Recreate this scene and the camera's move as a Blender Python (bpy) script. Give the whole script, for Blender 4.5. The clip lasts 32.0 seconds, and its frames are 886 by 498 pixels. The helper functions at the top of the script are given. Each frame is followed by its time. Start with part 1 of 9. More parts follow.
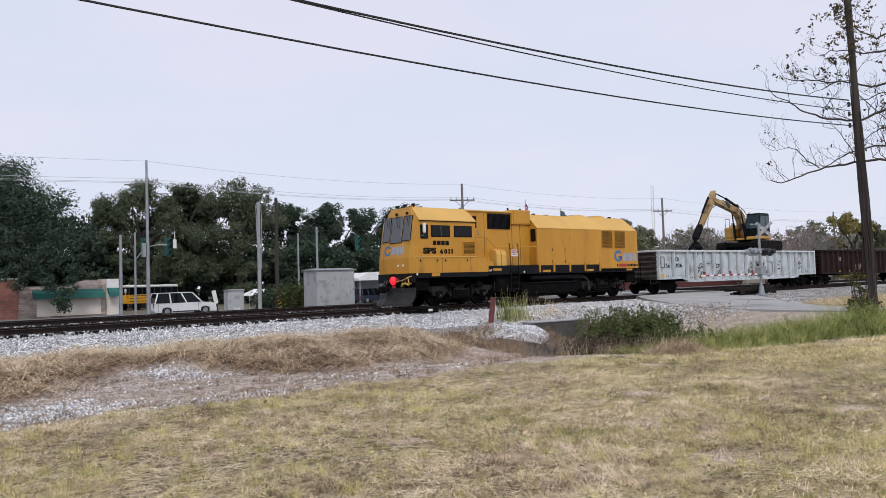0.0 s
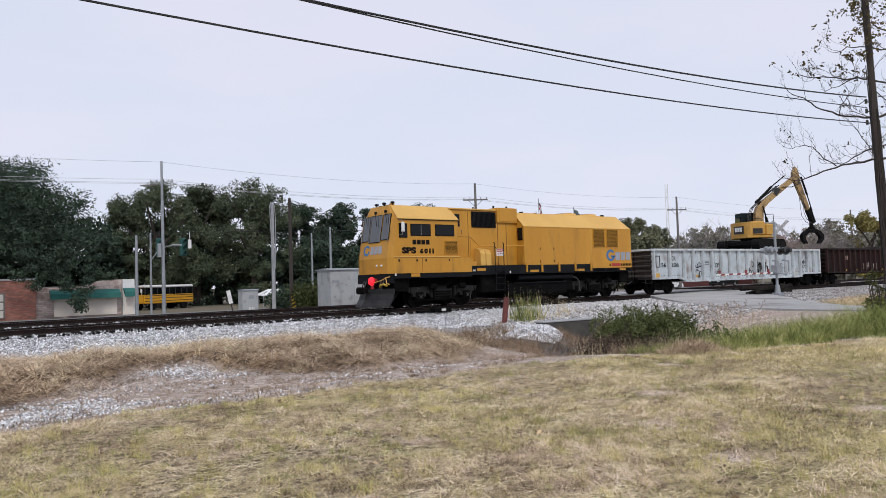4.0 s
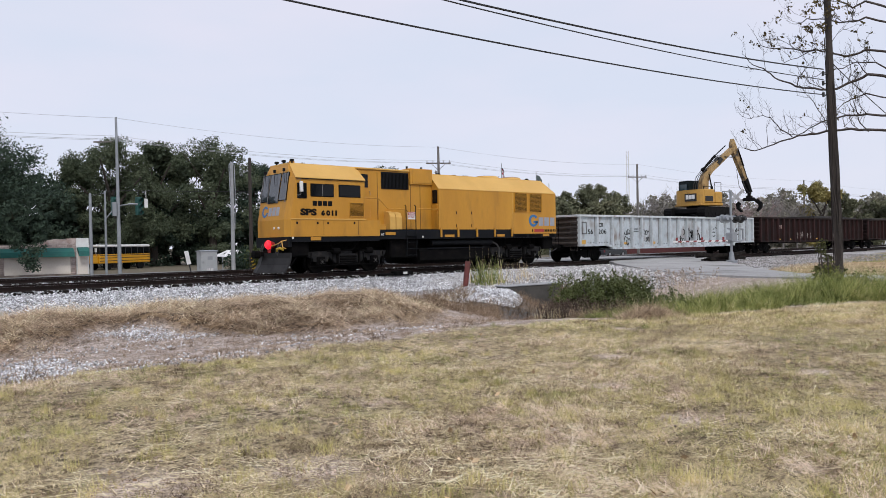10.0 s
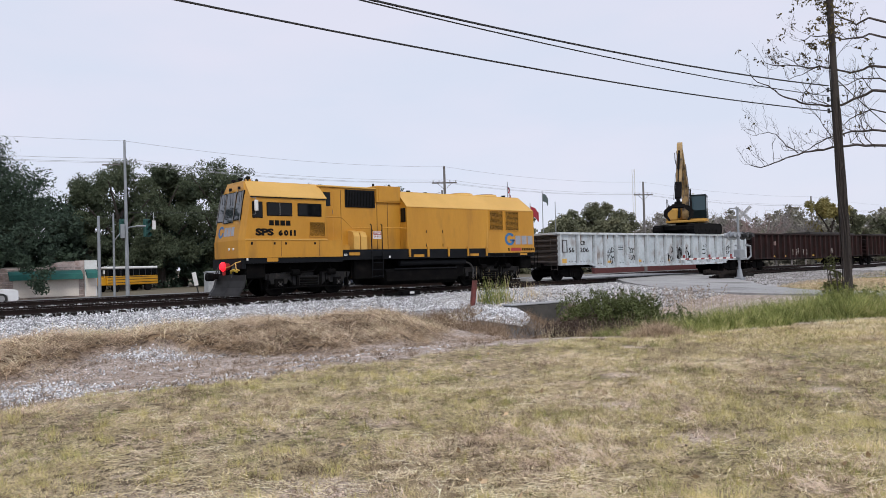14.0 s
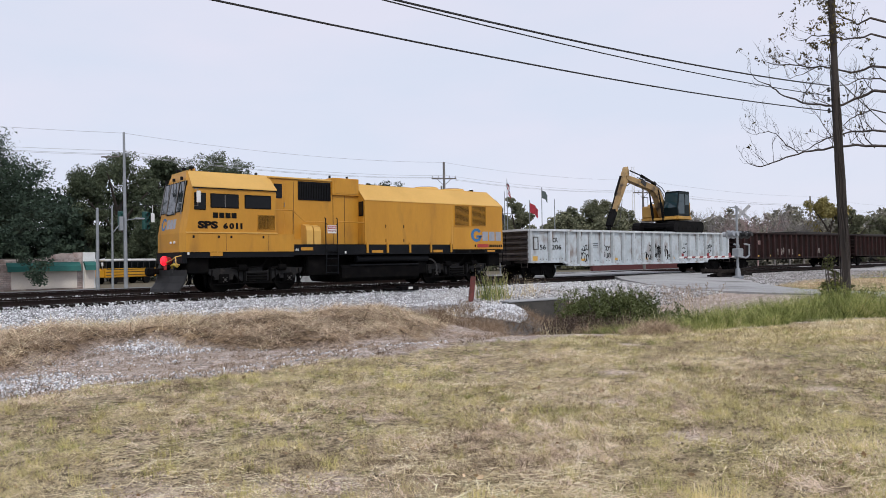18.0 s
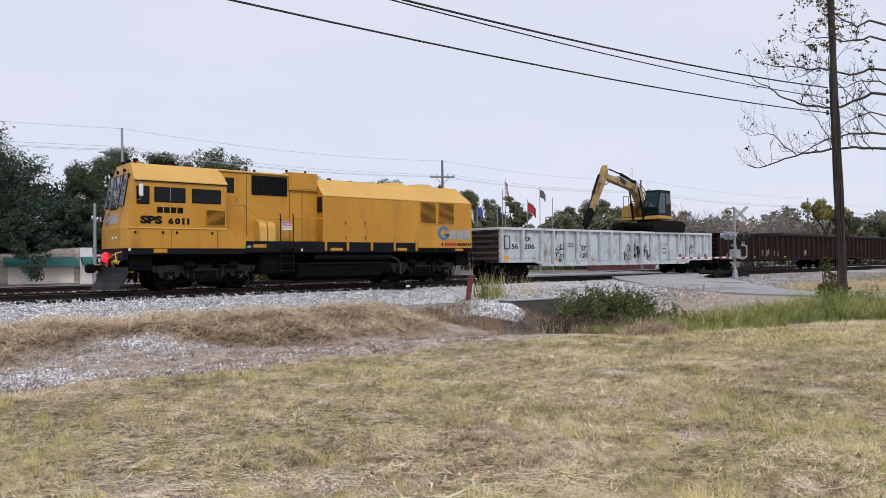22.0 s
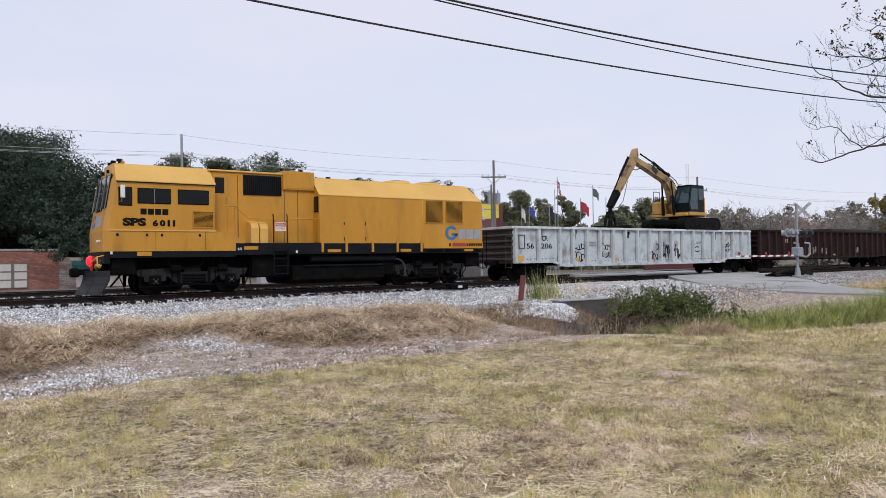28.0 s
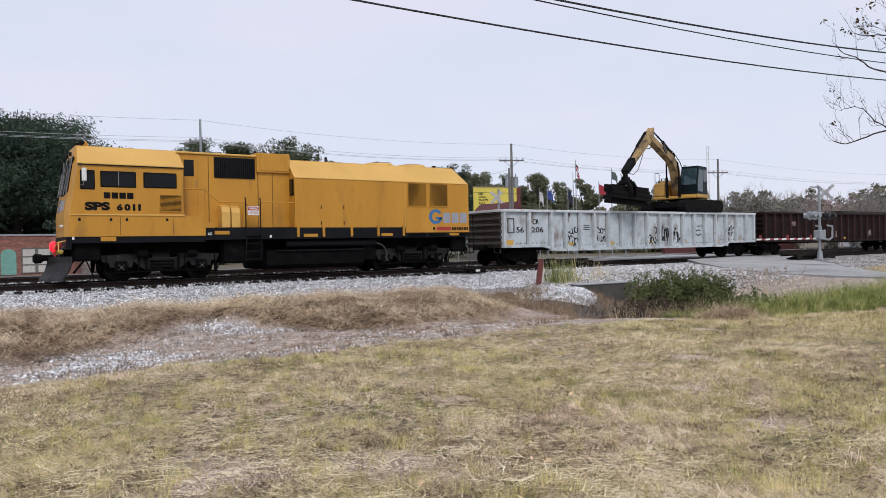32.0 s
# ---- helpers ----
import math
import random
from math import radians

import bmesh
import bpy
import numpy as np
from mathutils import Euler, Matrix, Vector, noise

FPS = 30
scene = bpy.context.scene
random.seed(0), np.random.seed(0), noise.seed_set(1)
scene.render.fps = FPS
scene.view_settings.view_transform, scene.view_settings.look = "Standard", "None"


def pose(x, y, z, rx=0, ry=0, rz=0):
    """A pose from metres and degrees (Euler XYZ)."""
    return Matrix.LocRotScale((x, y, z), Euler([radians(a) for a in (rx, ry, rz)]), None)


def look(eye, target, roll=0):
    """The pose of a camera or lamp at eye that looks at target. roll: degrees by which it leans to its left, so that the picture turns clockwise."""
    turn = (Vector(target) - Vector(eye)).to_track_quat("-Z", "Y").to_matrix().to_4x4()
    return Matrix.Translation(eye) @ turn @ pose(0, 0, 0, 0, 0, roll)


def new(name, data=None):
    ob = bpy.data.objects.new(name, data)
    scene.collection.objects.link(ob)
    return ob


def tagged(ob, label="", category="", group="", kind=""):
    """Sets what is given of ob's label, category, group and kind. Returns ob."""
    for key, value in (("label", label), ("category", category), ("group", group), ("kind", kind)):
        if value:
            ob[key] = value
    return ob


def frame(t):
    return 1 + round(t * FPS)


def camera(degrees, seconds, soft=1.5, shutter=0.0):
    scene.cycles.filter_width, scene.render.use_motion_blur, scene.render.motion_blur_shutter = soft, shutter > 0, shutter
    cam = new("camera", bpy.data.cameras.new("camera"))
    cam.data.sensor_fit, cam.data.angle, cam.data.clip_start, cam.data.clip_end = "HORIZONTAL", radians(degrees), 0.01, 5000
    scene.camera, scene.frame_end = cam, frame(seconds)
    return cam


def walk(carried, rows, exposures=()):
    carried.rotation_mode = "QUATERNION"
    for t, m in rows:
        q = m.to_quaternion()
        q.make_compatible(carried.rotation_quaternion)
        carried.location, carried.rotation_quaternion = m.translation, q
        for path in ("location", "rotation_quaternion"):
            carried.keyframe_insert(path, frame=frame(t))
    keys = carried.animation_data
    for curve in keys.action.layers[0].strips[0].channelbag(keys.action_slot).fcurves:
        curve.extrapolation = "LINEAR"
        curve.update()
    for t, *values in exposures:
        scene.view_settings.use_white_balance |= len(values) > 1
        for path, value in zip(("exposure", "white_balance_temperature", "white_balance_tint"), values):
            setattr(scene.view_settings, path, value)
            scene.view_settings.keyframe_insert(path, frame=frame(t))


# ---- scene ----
# camera: stands on the lawn, turned by hand
EYE = Vector((0.0, 0.0, 1.18))
cam = camera(63.32, 32.0, soft=0.7)


def aim(yaw, pitch, roll):
    """Pose of the standing camera: yaw to the left of +y, pitch up, roll, in degrees."""
    a, b = radians(yaw), radians(pitch)
    ahead = Vector((-math.sin(a) * math.cos(b), math.cos(a) * math.cos(b), math.sin(b)))
    return look(EYE, EYE + ahead * 10, roll)


walk(cam, [
    (0.0, aim(-38.04, 2.56, -1.67)),
    (0.5, aim(-37.97, 2.50, -1.67)),
    (1.0, aim(-37.86, 2.42, -1.67)),
    (1.5, aim(-37.74, 2.35, -1.61)),
    (2.0, aim(-37.60, 2.27, -1.62)),
    (2.5, aim(-37.43, 2.26, -1.67)),
    (3.0, aim(-37.22, 2.28, -1.75)),
    (3.5, aim(-37.04, 2.38, -1.80)),
    (5.5, aim(-37.16, 3.18, -1.66)),
    (6.0, aim(-37.34, 3.32, -1.61)),
    (6.5, aim(-37.46, 3.35, -1.53)),
    (7.0, aim(-37.57, 3.28, -1.43)),
    (7.5, aim(-37.76, 2.92, -1.31)),
    (8.0, aim(-38.15, 2.15, -1.19)),
    (8.5, aim(-38.75, 1.15, -1.09)),
    (9.0, aim(-39.38, 0.20, -1.04)),
    (9.5, aim(-39.82, -0.30, -1.01)),
    (10.0, aim(-39.94, -0.42, -1.02)),
    (10.5, aim(-39.80, -0.25, -1.10)),
    (11.0, aim(-39.66, -0.08, -1.21)),
    (11.5, aim(-39.70, 0.07, -1.25)),
    (12.0, aim(-39.84, 0.28, -1.34)),
    (12.5, aim(-39.89, 0.53, -1.45)),
    (13.0, aim(-39.78, 0.77, -1.46)),
    (13.5, aim(-39.59, 0.96, -1.56)),
    (14.0, aim(-39.44, 1.13, -1.48)),
    (14.5, aim(-39.42, 1.20, -1.49)),
    (16.5, aim(-39.50, 1.25, -1.44)),
    (17.0, aim(-39.49, 1.17, -1.33)),
    (17.5, aim(-39.53, 1.02, -1.14)),
    (18.0, aim(-39.53, 0.79, -0.87)),
    (18.5, aim(-39.51, 0.47, -0.64)),
    (19.0, aim(-39.50, 0.19, -0.55)),
    (19.5, aim(-39.44, 0.09, -0.52)),
    (20.0, aim(-39.44, 0.21, -0.51)),
    (20.5, aim(-39.49, 0.40, -0.53)),
    (21.0, aim(-39.56, 0.57, -0.44)),
    (21.5, aim(-39.63, 0.64, -0.43)),
    (22.0, aim(-39.71, 0.67, -0.38)),
    (22.5, aim(-39.85, 0.68, -0.37)),
    (23.0, aim(-39.98, 0.74, -0.33)),
    (23.5, aim(-40.07, 0.82, -0.26)),
    (24.0, aim(-40.06, 0.90, -0.17)),
    (24.5, aim(-40.00, 0.93, -0.17)),
    (25.0, aim(-39.89, 0.92, -0.21)),
    (25.5, aim(-39.68, 0.88, -0.34)),
    (27.5, aim(-36.58, 0.85, -0.86)),
    (28.0, aim(-35.57, 0.75, -0.82)),
    (28.5, aim(-34.87, 0.60, -0.74)),
    (29.0, aim(-34.55, 0.43, -0.73)),
    (29.5, aim(-34.48, 0.29, -0.79)),
    (30.0, aim(-34.54, 0.25, -0.81)),
    (30.5, aim(-34.55, 0.29, -0.86)),
    (31.0, aim(-34.55, 0.23, -0.84)),
    (31.5, aim(-34.48, -0.08, -0.89)),
    (32.0, aim(-34.14, -0.51, -0.96))
])

# overcast sky and a wide, weak sun
world = bpy.data.worlds.new("overcast")
scene.world = world
world.use_nodes = True
wn, wl = world.node_tree.nodes, world.node_tree.links
wn.clear()
w_out, w_bg = wn.new("ShaderNodeOutputWorld"), wn.new("ShaderNodeBackground")
w_sky = wn.new("ShaderNodeTexSky")
w_sky.sky_type, w_sky.sun_disc = "NISHITA", False
w_sky.sun_elevation, w_sky.sun_rotation = radians(48), radians(205)
w_gain = wn.new("ShaderNodeVectorMath")
w_gain.operation = "SCALE"
w_gain.inputs["Scale"].default_value = 0.09
w_co, w_map, w_noise, w_ramp = wn.new("ShaderNodeTexCoord"), wn.new("ShaderNodeMapping"), wn.new("ShaderNodeTexNoise"), wn.new("ShaderNodeValToRGB")
w_map.inputs["Scale"].default_value = (1.6, 1.6, 5.0)
w_noise.inputs["Scale"].default_value, w_noise.inputs["Detail"].default_value = 1.7, 4.0
w_ramp.color_ramp.elements[0].position, w_ramp.color_ramp.elements[0].color = 0.36, (0.70, 0.748, 0.885, 1)
w_ramp.color_ramp.elements[1].position, w_ramp.color_ramp.elements[1].color = 0.62, (0.765, 0.768, 0.895, 1)
w_mix = wn.new("ShaderNodeMix")
w_mix.data_type = "RGBA"
w_mix.inputs["Factor"].default_value = 0.9
wl.new(w_co.outputs["Generated"], w_map.inputs["Vector"])
wl.new(w_map.outputs["Vector"], w_noise.inputs["Vector"])
wl.new(w_noise.outputs["Fac"], w_ramp.inputs["Fac"])
wl.new(w_sky.outputs["Color"], w_gain.inputs[0])
wl.new(w_gain.outputs["Vector"], w_mix.inputs["A"])
wl.new(w_ramp.outputs["Color"], w_mix.inputs["B"])
wl.new(w_mix.outputs["Result"], w_bg.inputs["Color"])
w_bg.inputs["Strength"].default_value = 1.06
wl.new(w_bg.outputs["Background"], w_out.inputs["Surface"])

sun_data = bpy.data.lights.new("sun", "SUN")
sun_data.energy, sun_data.angle, sun_data.color = 1.5, radians(16), (1.0, 0.97, 0.93)
sun = new("sun", sun_data)
sun.matrix_basis = look((-14, -26, 42), (4, 12, 0))
scene.view_settings.exposure = 0.0


# materials
def mat(name, c1, c2=None, scale=3.0, rough=0.6, metal=0.0, bump=0.0, bscale=40.0, grain=0.12, dirt=None, dscale=1.2, dlow=0.55, dhigh=0.75, stretch=(1, 1, 1), rand=0.0, emit=0.0, spec=0.5):
    """Two-scale mottled surface: c1 to c2 over large patches, fine grain, stains of colour dirt, bump."""
    m = bpy.data.materials.new(name)
    m.use_nodes = True
    n, l = m.node_tree.nodes, m.node_tree.links
    b = n["Principled BSDF"]
    b.inputs["Roughness"].default_value, b.inputs["Metallic"].default_value = rough, metal
    b.inputs["Specular IOR Level"].default_value = spec
    co, mp = n.new("ShaderNodeTexCoord"), n.new("ShaderNodeMapping")
    mp.inputs["Scale"].default_value = stretch
    l.new(co.outputs["Object"], mp.inputs["Vector"])

    def noise_at(s, detail=4.0):
        t = n.new("ShaderNodeTexNoise")
        t.inputs["Scale"].default_value, t.inputs["Detail"].default_value = s, detail
        l.new(mp.outputs["Vector"], t.inputs["Vector"])
        return t.outputs["Fac"]

    def ramp(f, lo, hi):
        r = n.new("ShaderNodeMapRange")
        r.inputs["From Min"].default_value, r.inputs["From Max"].default_value = lo, hi
        l.new(f, r.inputs["Value"])
        return r.outputs["Result"]

    def mix(f, a, c, mode="MIX"):
        x = n.new("ShaderNodeMix")
        x.data_type, x.blend_type = "RGBA", mode
        for s, v in (("Factor", f), ("A", a), ("B", c)):
            if isinstance(v, (int, float)):
                x.inputs[s].default_value = v
            elif isinstance(v, tuple):
                x.inputs[s].default_value = (*v[:3], 1)
            else:
                l.new(v, x.inputs[s])
        return x.outputs["Result"]

    c2 = c2 or tuple(v * 0.8 for v in c1)
    col = mix(ramp(noise_at(scale), 0.35, 0.65), c1, c2)
    g = ramp(noise_at(scale * 14), 0.3, 0.7)
    col = mix(grain, col, mix(g, tuple(v * 0.45 for v in c1), tuple(min(1, v * 1.35) for v in c1)))
    if dirt:
        col = mix(ramp(noise_at(dscale, 6.0), dlow, dhigh), col, dirt)
    if rand:
        oi = n.new("ShaderNodeObjectInfo")
        geo = n.new("ShaderNodeNewGeometry")
        add = n.new("ShaderNodeMath")
        add.operation = "ADD"
        l.new(oi.outputs["Random"], add.inputs[0])
        l.new(geo.outputs["Random Per Island"], add.inputs[1])
        fr = n.new("ShaderNodeMath")
        fr.operation = "FRACT"
        l.new(add.outputs[0], fr.inputs[0])
        hs = n.new("ShaderNodeHueSaturation")
        l.new(col, hs.inputs["Color"])
        v = n.new("ShaderNodeMapRange")
        v.inputs["To Min"].default_value, v.inputs["To Max"].default_value = 1 - rand, 1 + rand
        l.new(fr.outputs[0], v.inputs["Value"])
        l.new(v.outputs["Result"], hs.inputs["Value"])
        col = hs.outputs["Color"]
    l.new(col, b.inputs["Base Color"])
    if bump:
        bn = n.new("ShaderNodeBump")
        bn.inputs["Strength"].default_value, bn.inputs["Distance"].default_value = bump, 0.02
        l.new(noise_at(bscale, 6.0), bn.inputs["Height"])
        l.new(bn.outputs["Normal"], b.inputs["Normal"])
    if emit:
        l.new(col, b.inputs["Emission Color"])
        b.inputs["Emission Strength"].default_value = emit
    return m


def glass_mat(name, tint, rough=0.06, alpha=None, spec=0.5):
    m = bpy.data.materials.new(name)
    m.use_nodes = True
    b = m.node_tree.nodes["Principled BSDF"]
    b.inputs["Base Color"].default_value = (*tint, 1)
    b.inputs["Roughness"].default_value = rough
    b.inputs["IOR"].default_value = 1.5
    b.inputs["Specular IOR Level"].default_value = spec
    if alpha is not None:
        b.inputs["Alpha"].default_value = alpha
    return m


# mesh helpers
def box(bm, x0, x1, y0, y1, z0, z1, bevel=0.0, m=None):
    r = bmesh.ops.create_cube(bm, size=1.0)
    vs = r["verts"]
    for v in vs:
        v.co = Vector(((x0 + x1) / 2 + v.co.x * (x1 - x0), (y0 + y1) / 2 + v.co.y * (y1 - y0), (z0 + z1) / 2 + v.co.z * (z1 - z0)))
    if bevel:
        es = list({e for v in vs for e in v.link_edges})
        out = bmesh.ops.bevel(bm, geom=es, offset=bevel, segments=1, affect="EDGES", profile=0.5)
        vs = list({v for f in out["faces"] for v in f.verts} | {v for v in vs if v.is_valid})
    if m is not None:
        bmesh.ops.transform(bm, matrix=m, verts=vs)
    return vs


def cyl(bm, p0, p1, r0, r1=None, seg=12, caps=True):
    r1 = r0 if r1 is None else r1
    p0, p1 = Vector(p0), Vector(p1)
    d = p1 - p0
    m = Matrix.Translation((p0 + p1) / 2) @ d.to_track_quat("Z", "Y").to_matrix().to_4x4()
    bmesh.ops.create_cone(bm, cap_ends=caps, segments=seg, radius1=max(r0, 1e-4), radius2=max(r1, 1e-4), depth=d.length, matrix=m)


def pipe(bm, pts, r, seg=8):
    for a, b in zip(pts, pts[1:]):
        if (Vector(a) - Vector(b)).length > 1e-4:
            cyl(bm, a, b, r, r, seg)


def prism(bm, pts, axis, a, b):
    """Extrude a flat outline (pairs) along axis x, y or z from a to b."""
    def at(p, c):
        return {"x": (c, p[0], p[1]), "y": (p[0], c, p[1]), "z": (p[0], p[1], c)}[axis]
    v0, v1 = [bm.verts.new(at(p, a)) for p in pts], [bm.verts.new(at(p, b)) for p in pts]
    bm.faces.new(v0), bm.faces.new(v1[::-1])
    for i in range(len(pts)):
        j = (i + 1) % len(pts)
        bm.faces.new((v0[i], v1[i], v1[j], v0[j]))
    return v0 + v1


def solid(bm, corners, faces):
    vs = [bm.verts.new(c) for c in corners]
    for f in faces:
        bm.faces.new([vs[i] for i in f])


def finish(bm, name, material, smooth=False):
    bmesh.ops.recalc_face_normals(bm, faces=bm.faces[:])
    me = bpy.data.meshes.new(name)
    bm.to_mesh(me)
    bm.free()
    me.materials.append(material)
    if smooth:
        me.polygons.foreach_set("use_smooth", [True] * len(me.polygons))
    return me


def part(name, bm, material, parent, label="", smooth=False):
    ob = new(name, finish(bm, name, material, smooth))
    ob.parent = parent
    return tagged(ob, label)


def boxpart(name, dims, material, parent, label="", bevel=0.0):
    bm = bmesh.new()
    box(bm, *dims, bevel=bevel)
    return part(name, bm, material, parent, label)


def thing(name, m, label, category, group=""):
    ob = new(name)
    ob.empty_display_size = 0.2
    ob.matrix_basis = m
    return tagged(ob, label, category, group)


def structure(name, bm, material, label, smooth=False):
    return tagged(new(name, finish(bm, name, material, smooth)), label, name.replace("_", " "), kind="structure")


def mesh_object(name, verts, faces, material, smooth=False):
    me = bpy.data.meshes.new(name)
    if isinstance(verts, np.ndarray):
        k = faces.shape[1]
        me.vertices.add(len(verts))
        me.vertices.foreach_set("co", np.ascontiguousarray(verts, np.float32).ravel())
        me.loops.add(faces.size)
        me.loops.foreach_set("vertex_index", np.ascontiguousarray(faces, np.int32).ravel())
        me.polygons.add(len(faces))
        me.polygons.foreach_set("loop_start", np.arange(0, faces.size, k, dtype=np.int32))
        me.update(calc_edges=True)
    else:
        me.from_pydata(verts, [], faces)
    me.materials.append(material)
    me.update()
    if smooth:
        me.polygons.foreach_set("use_smooth", [True] * len(me.polygons))
    return new(name, me)


def share(name, ob, parent, m, label=""):
    """Another piece on ob's mesh."""
    o = new(name, ob.data)
    o.parent, o.matrix_basis = parent, m
    return tagged(o, label)


def words(name, text, size, width, material, parent, m, label="", bold=0.0, depth=0.004):
    """Flat lettering as a mesh, fitted to a width, standing on its baseline, reading along local x with z up."""
    cu = bpy.data.curves.new(name, "FONT")
    cu.body, cu.size, cu.extrude, cu.offset = text, size, depth, bold
    cu.resolution_u = 3
    tmp = bpy.data.objects.new(name, cu)
    me = bpy.data.meshes.new_from_object(tmp)
    bpy.data.objects.remove(tmp)
    bpy.data.curves.remove(cu)
    xs = [v.co.x for v in me.vertices]
    lo, hi = min(xs), max(xs)
    ys = [v.co.y for v in me.vertices]
    ylo, yhi = min(ys), max(ys)
    for v in me.vertices:
        v.co = Vector(((v.co.x - lo) * width / (hi - lo), -v.co.z, (v.co.y - ylo) * size / (yhi - ylo)))
    me.materials.clear()
    me.materials.append(material)
    ob = new(name, me)
    ob.parent, ob.matrix_basis = parent, m
    return tagged(ob, label)


rng = np.random.default_rng(7)
RAIL_Y, RAIL_Y2 = 28.08, 35.2
GAUGE = 0.755
# ---- ground, tracks, road ----
M_TIE = mat("creosoted_tie", (0.013, 0.011, 0.010), (0.030, 0.025, 0.021), 6, 0.9, spec=0.15, bump=0.5, stretch=(1, 0.2, 1), rand=0.3)
M_RAIL = mat("rusty_rail", (0.028, 0.018, 0.016), (0.017, 0.013, 0.012), 3, 0.85, 0.1, spec=0.15, bump=0.2)
M_RAILTOP = mat("worn_rail_head", (0.22, 0.2, 0.19), (0.13, 0.11, 0.1), 2, 0.38, 0.8)
M_STONE = mat("ballast_stone", (0.750, 0.756, 0.775), (0.425, 0.425, 0.438), 3, 0.85, bump=0.3, rand=0.72)
# bed colour darkened to paint the shaded gaps between loose stones
M_BALLAST = mat("ballast_bed", (0.17, 0.165, 0.165), (0.07, 0.067, 0.064), 9, 0.95, bump=1.0, bscale=22, grain=0.6, dirt=(0.12, 0.1, 0.085), dscale=0.7, dlow=0.58, dhigh=0.8)
M_CLOD = mat("dry_clods", (0.62, 0.50, 0.42), (0.40, 0.31, 0.25), 5, 0.95, bump=0.3, rand=0.5)
M_GREYGRAVEL = mat("grey_gravel_stone", (0.60, 0.595, 0.59), (0.34, 0.33, 0.325), 3, 0.9, bump=0.3, rand=0.7)
M_DUSTY = mat("dusty_gravel_stone", (0.36, 0.34, 0.32), (0.22, 0.205, 0.195), 3, 0.9, bump=0.3, rand=0.6)
M_ASPHALT = mat("worn_asphalt", (0.40, 0.395, 0.385), (0.31, 0.305, 0.295), 0.6, 0.9, bump=0.25, bscale=60, grain=0.25, dirt=(0.14, 0.13, 0.12), dscale=0.35)
M_STREET = mat("street_asphalt", (0.2, 0.2, 0.2), (0.15, 0.15, 0.15), 0.4, 0.9, bump=0.2, bscale=50)


def sstep(a, b, v):
    t = np.clip((v - a) / (b - a), 0, 1)
    return t * t * (3 - 2 * t)


def waves(x, y):
    """Cheap uneven ground, a few centimetres."""
    return (0.5 * np.sin(x * 0.9 + 1.3 * np.sin(y * 0.6)) + 0.35 * np.sin(y * 1.3 + 0.7 * x + 1.0) + 0.25 * np.sin(2.1 * x - 1.7 * y)
            + 0.15 * np.sin(4.3 * x + 3.1 * y) + 0.12 * np.sin(7.1 * y - 5.3 * x)) * 0.025


def ditch_y(x):
    return 12.6 + 0.16 * np.minimum(x, 10)


def straw_edge(x):
    """y at which the straw of the bank ends above the bare path."""
    return np.interp(x, [0, 2, 3.5, 4.8, 5.9, 6.6, 8, 10, 12, 14.5, 17], [13.0, 13.9, 15.2, 16.3, 14.9, 13.4, 13.1, 14.2, 15.6, 18.0, 19.6]) + 0.18 * np.sin(x * 5.3) + 0.1 * np.sin(x * 11.0)


def lawn_edge(x):
    """y at which the mown lawn ends."""
    return np.interp(x, [0, 8.5, 11.2, 13, 15.6, 19.5, 24], [10.1, 10.0, 9.6, 8.7, 7.9, 6.9, 6.1])


def ground_z(x, y):
    """Height of the ground: lawn, ditch, embankment, the low street side behind the tracks."""
    x, y = np.asarray(x, float), np.asarray(y, float)
    depth = 0.2 + 0.6 * sstep(9, 14, x) * (1 - sstep(24, 29, x))
    width = 2.3 + 2.0 * sstep(10, 15, x)
    notch = sstep(13.5, 16.5, x) * (1 - sstep(18.7, 19.6, x))
    bank = sstep(16.5 + 1.5 * sstep(8, 18, x) + 1.7 * notch, 21.0 + 0.7 * notch, y)
    high = -0.61 + 0.36 * sstep(16, 26, x)
    lawn = -0.45 + 0.2 * sstep(24, 34, x)
    z = lawn * (1 - bank) + high * bank
    width = width + np.where(y > ditch_y(x), 1.5 * sstep(13, 16, x) * (1 - sstep(23, 26, x)) + 1.5 * notch, 0)
    z = z - depth * np.exp(-((y - ditch_y(x)) / width) ** 4)
    z = z + (-0.5 - z) * sstep(30.5, 33, y) * (1 - sstep(17, 26, x))
    z = z + (-1.02 - z) * sstep(38.5, 52, y)
    heaps = 0.14 + 0.08 * np.sin(1.9 * x + 0.8 * y) * np.sin(1.3 * y - 0.6 * x) + 0.05 * np.sin(4.7 * x + 2.0) * np.sin(3.9 * y)
    z = z + heaps * sstep(-0.1, 0.5, y - straw_edge(x)) * (1 - sstep(19.0, 21.6, y)) * (1 - sstep(13.5, 16.0, x))
    edge = np.interp(y, [0, 9, 12.5, 16, 20, 24, 26.75], [22.5, 24.7, 24.8, 25.8, 29.1, 32.6, 35.4])
    z = z + (-0.235 - z) * sstep(edge - 3.2, edge - 0.2, x) * (1 - sstep(26, 27, y))
    u = x * 20 / np.maximum(y, 8)
    z = z - 0.62 * sstep(19.3, 20.0, u) * (1 - sstep(22.6, 23.4, u)) * sstep(14, 17.5, y) * (1 - sstep(20.0, 20.15, y))
    near = (1 - sstep(20, 24, y))
    return z + waves(x, y) * (0.35 + 0.65 * near) * (1 - sstep(38, 45, y))


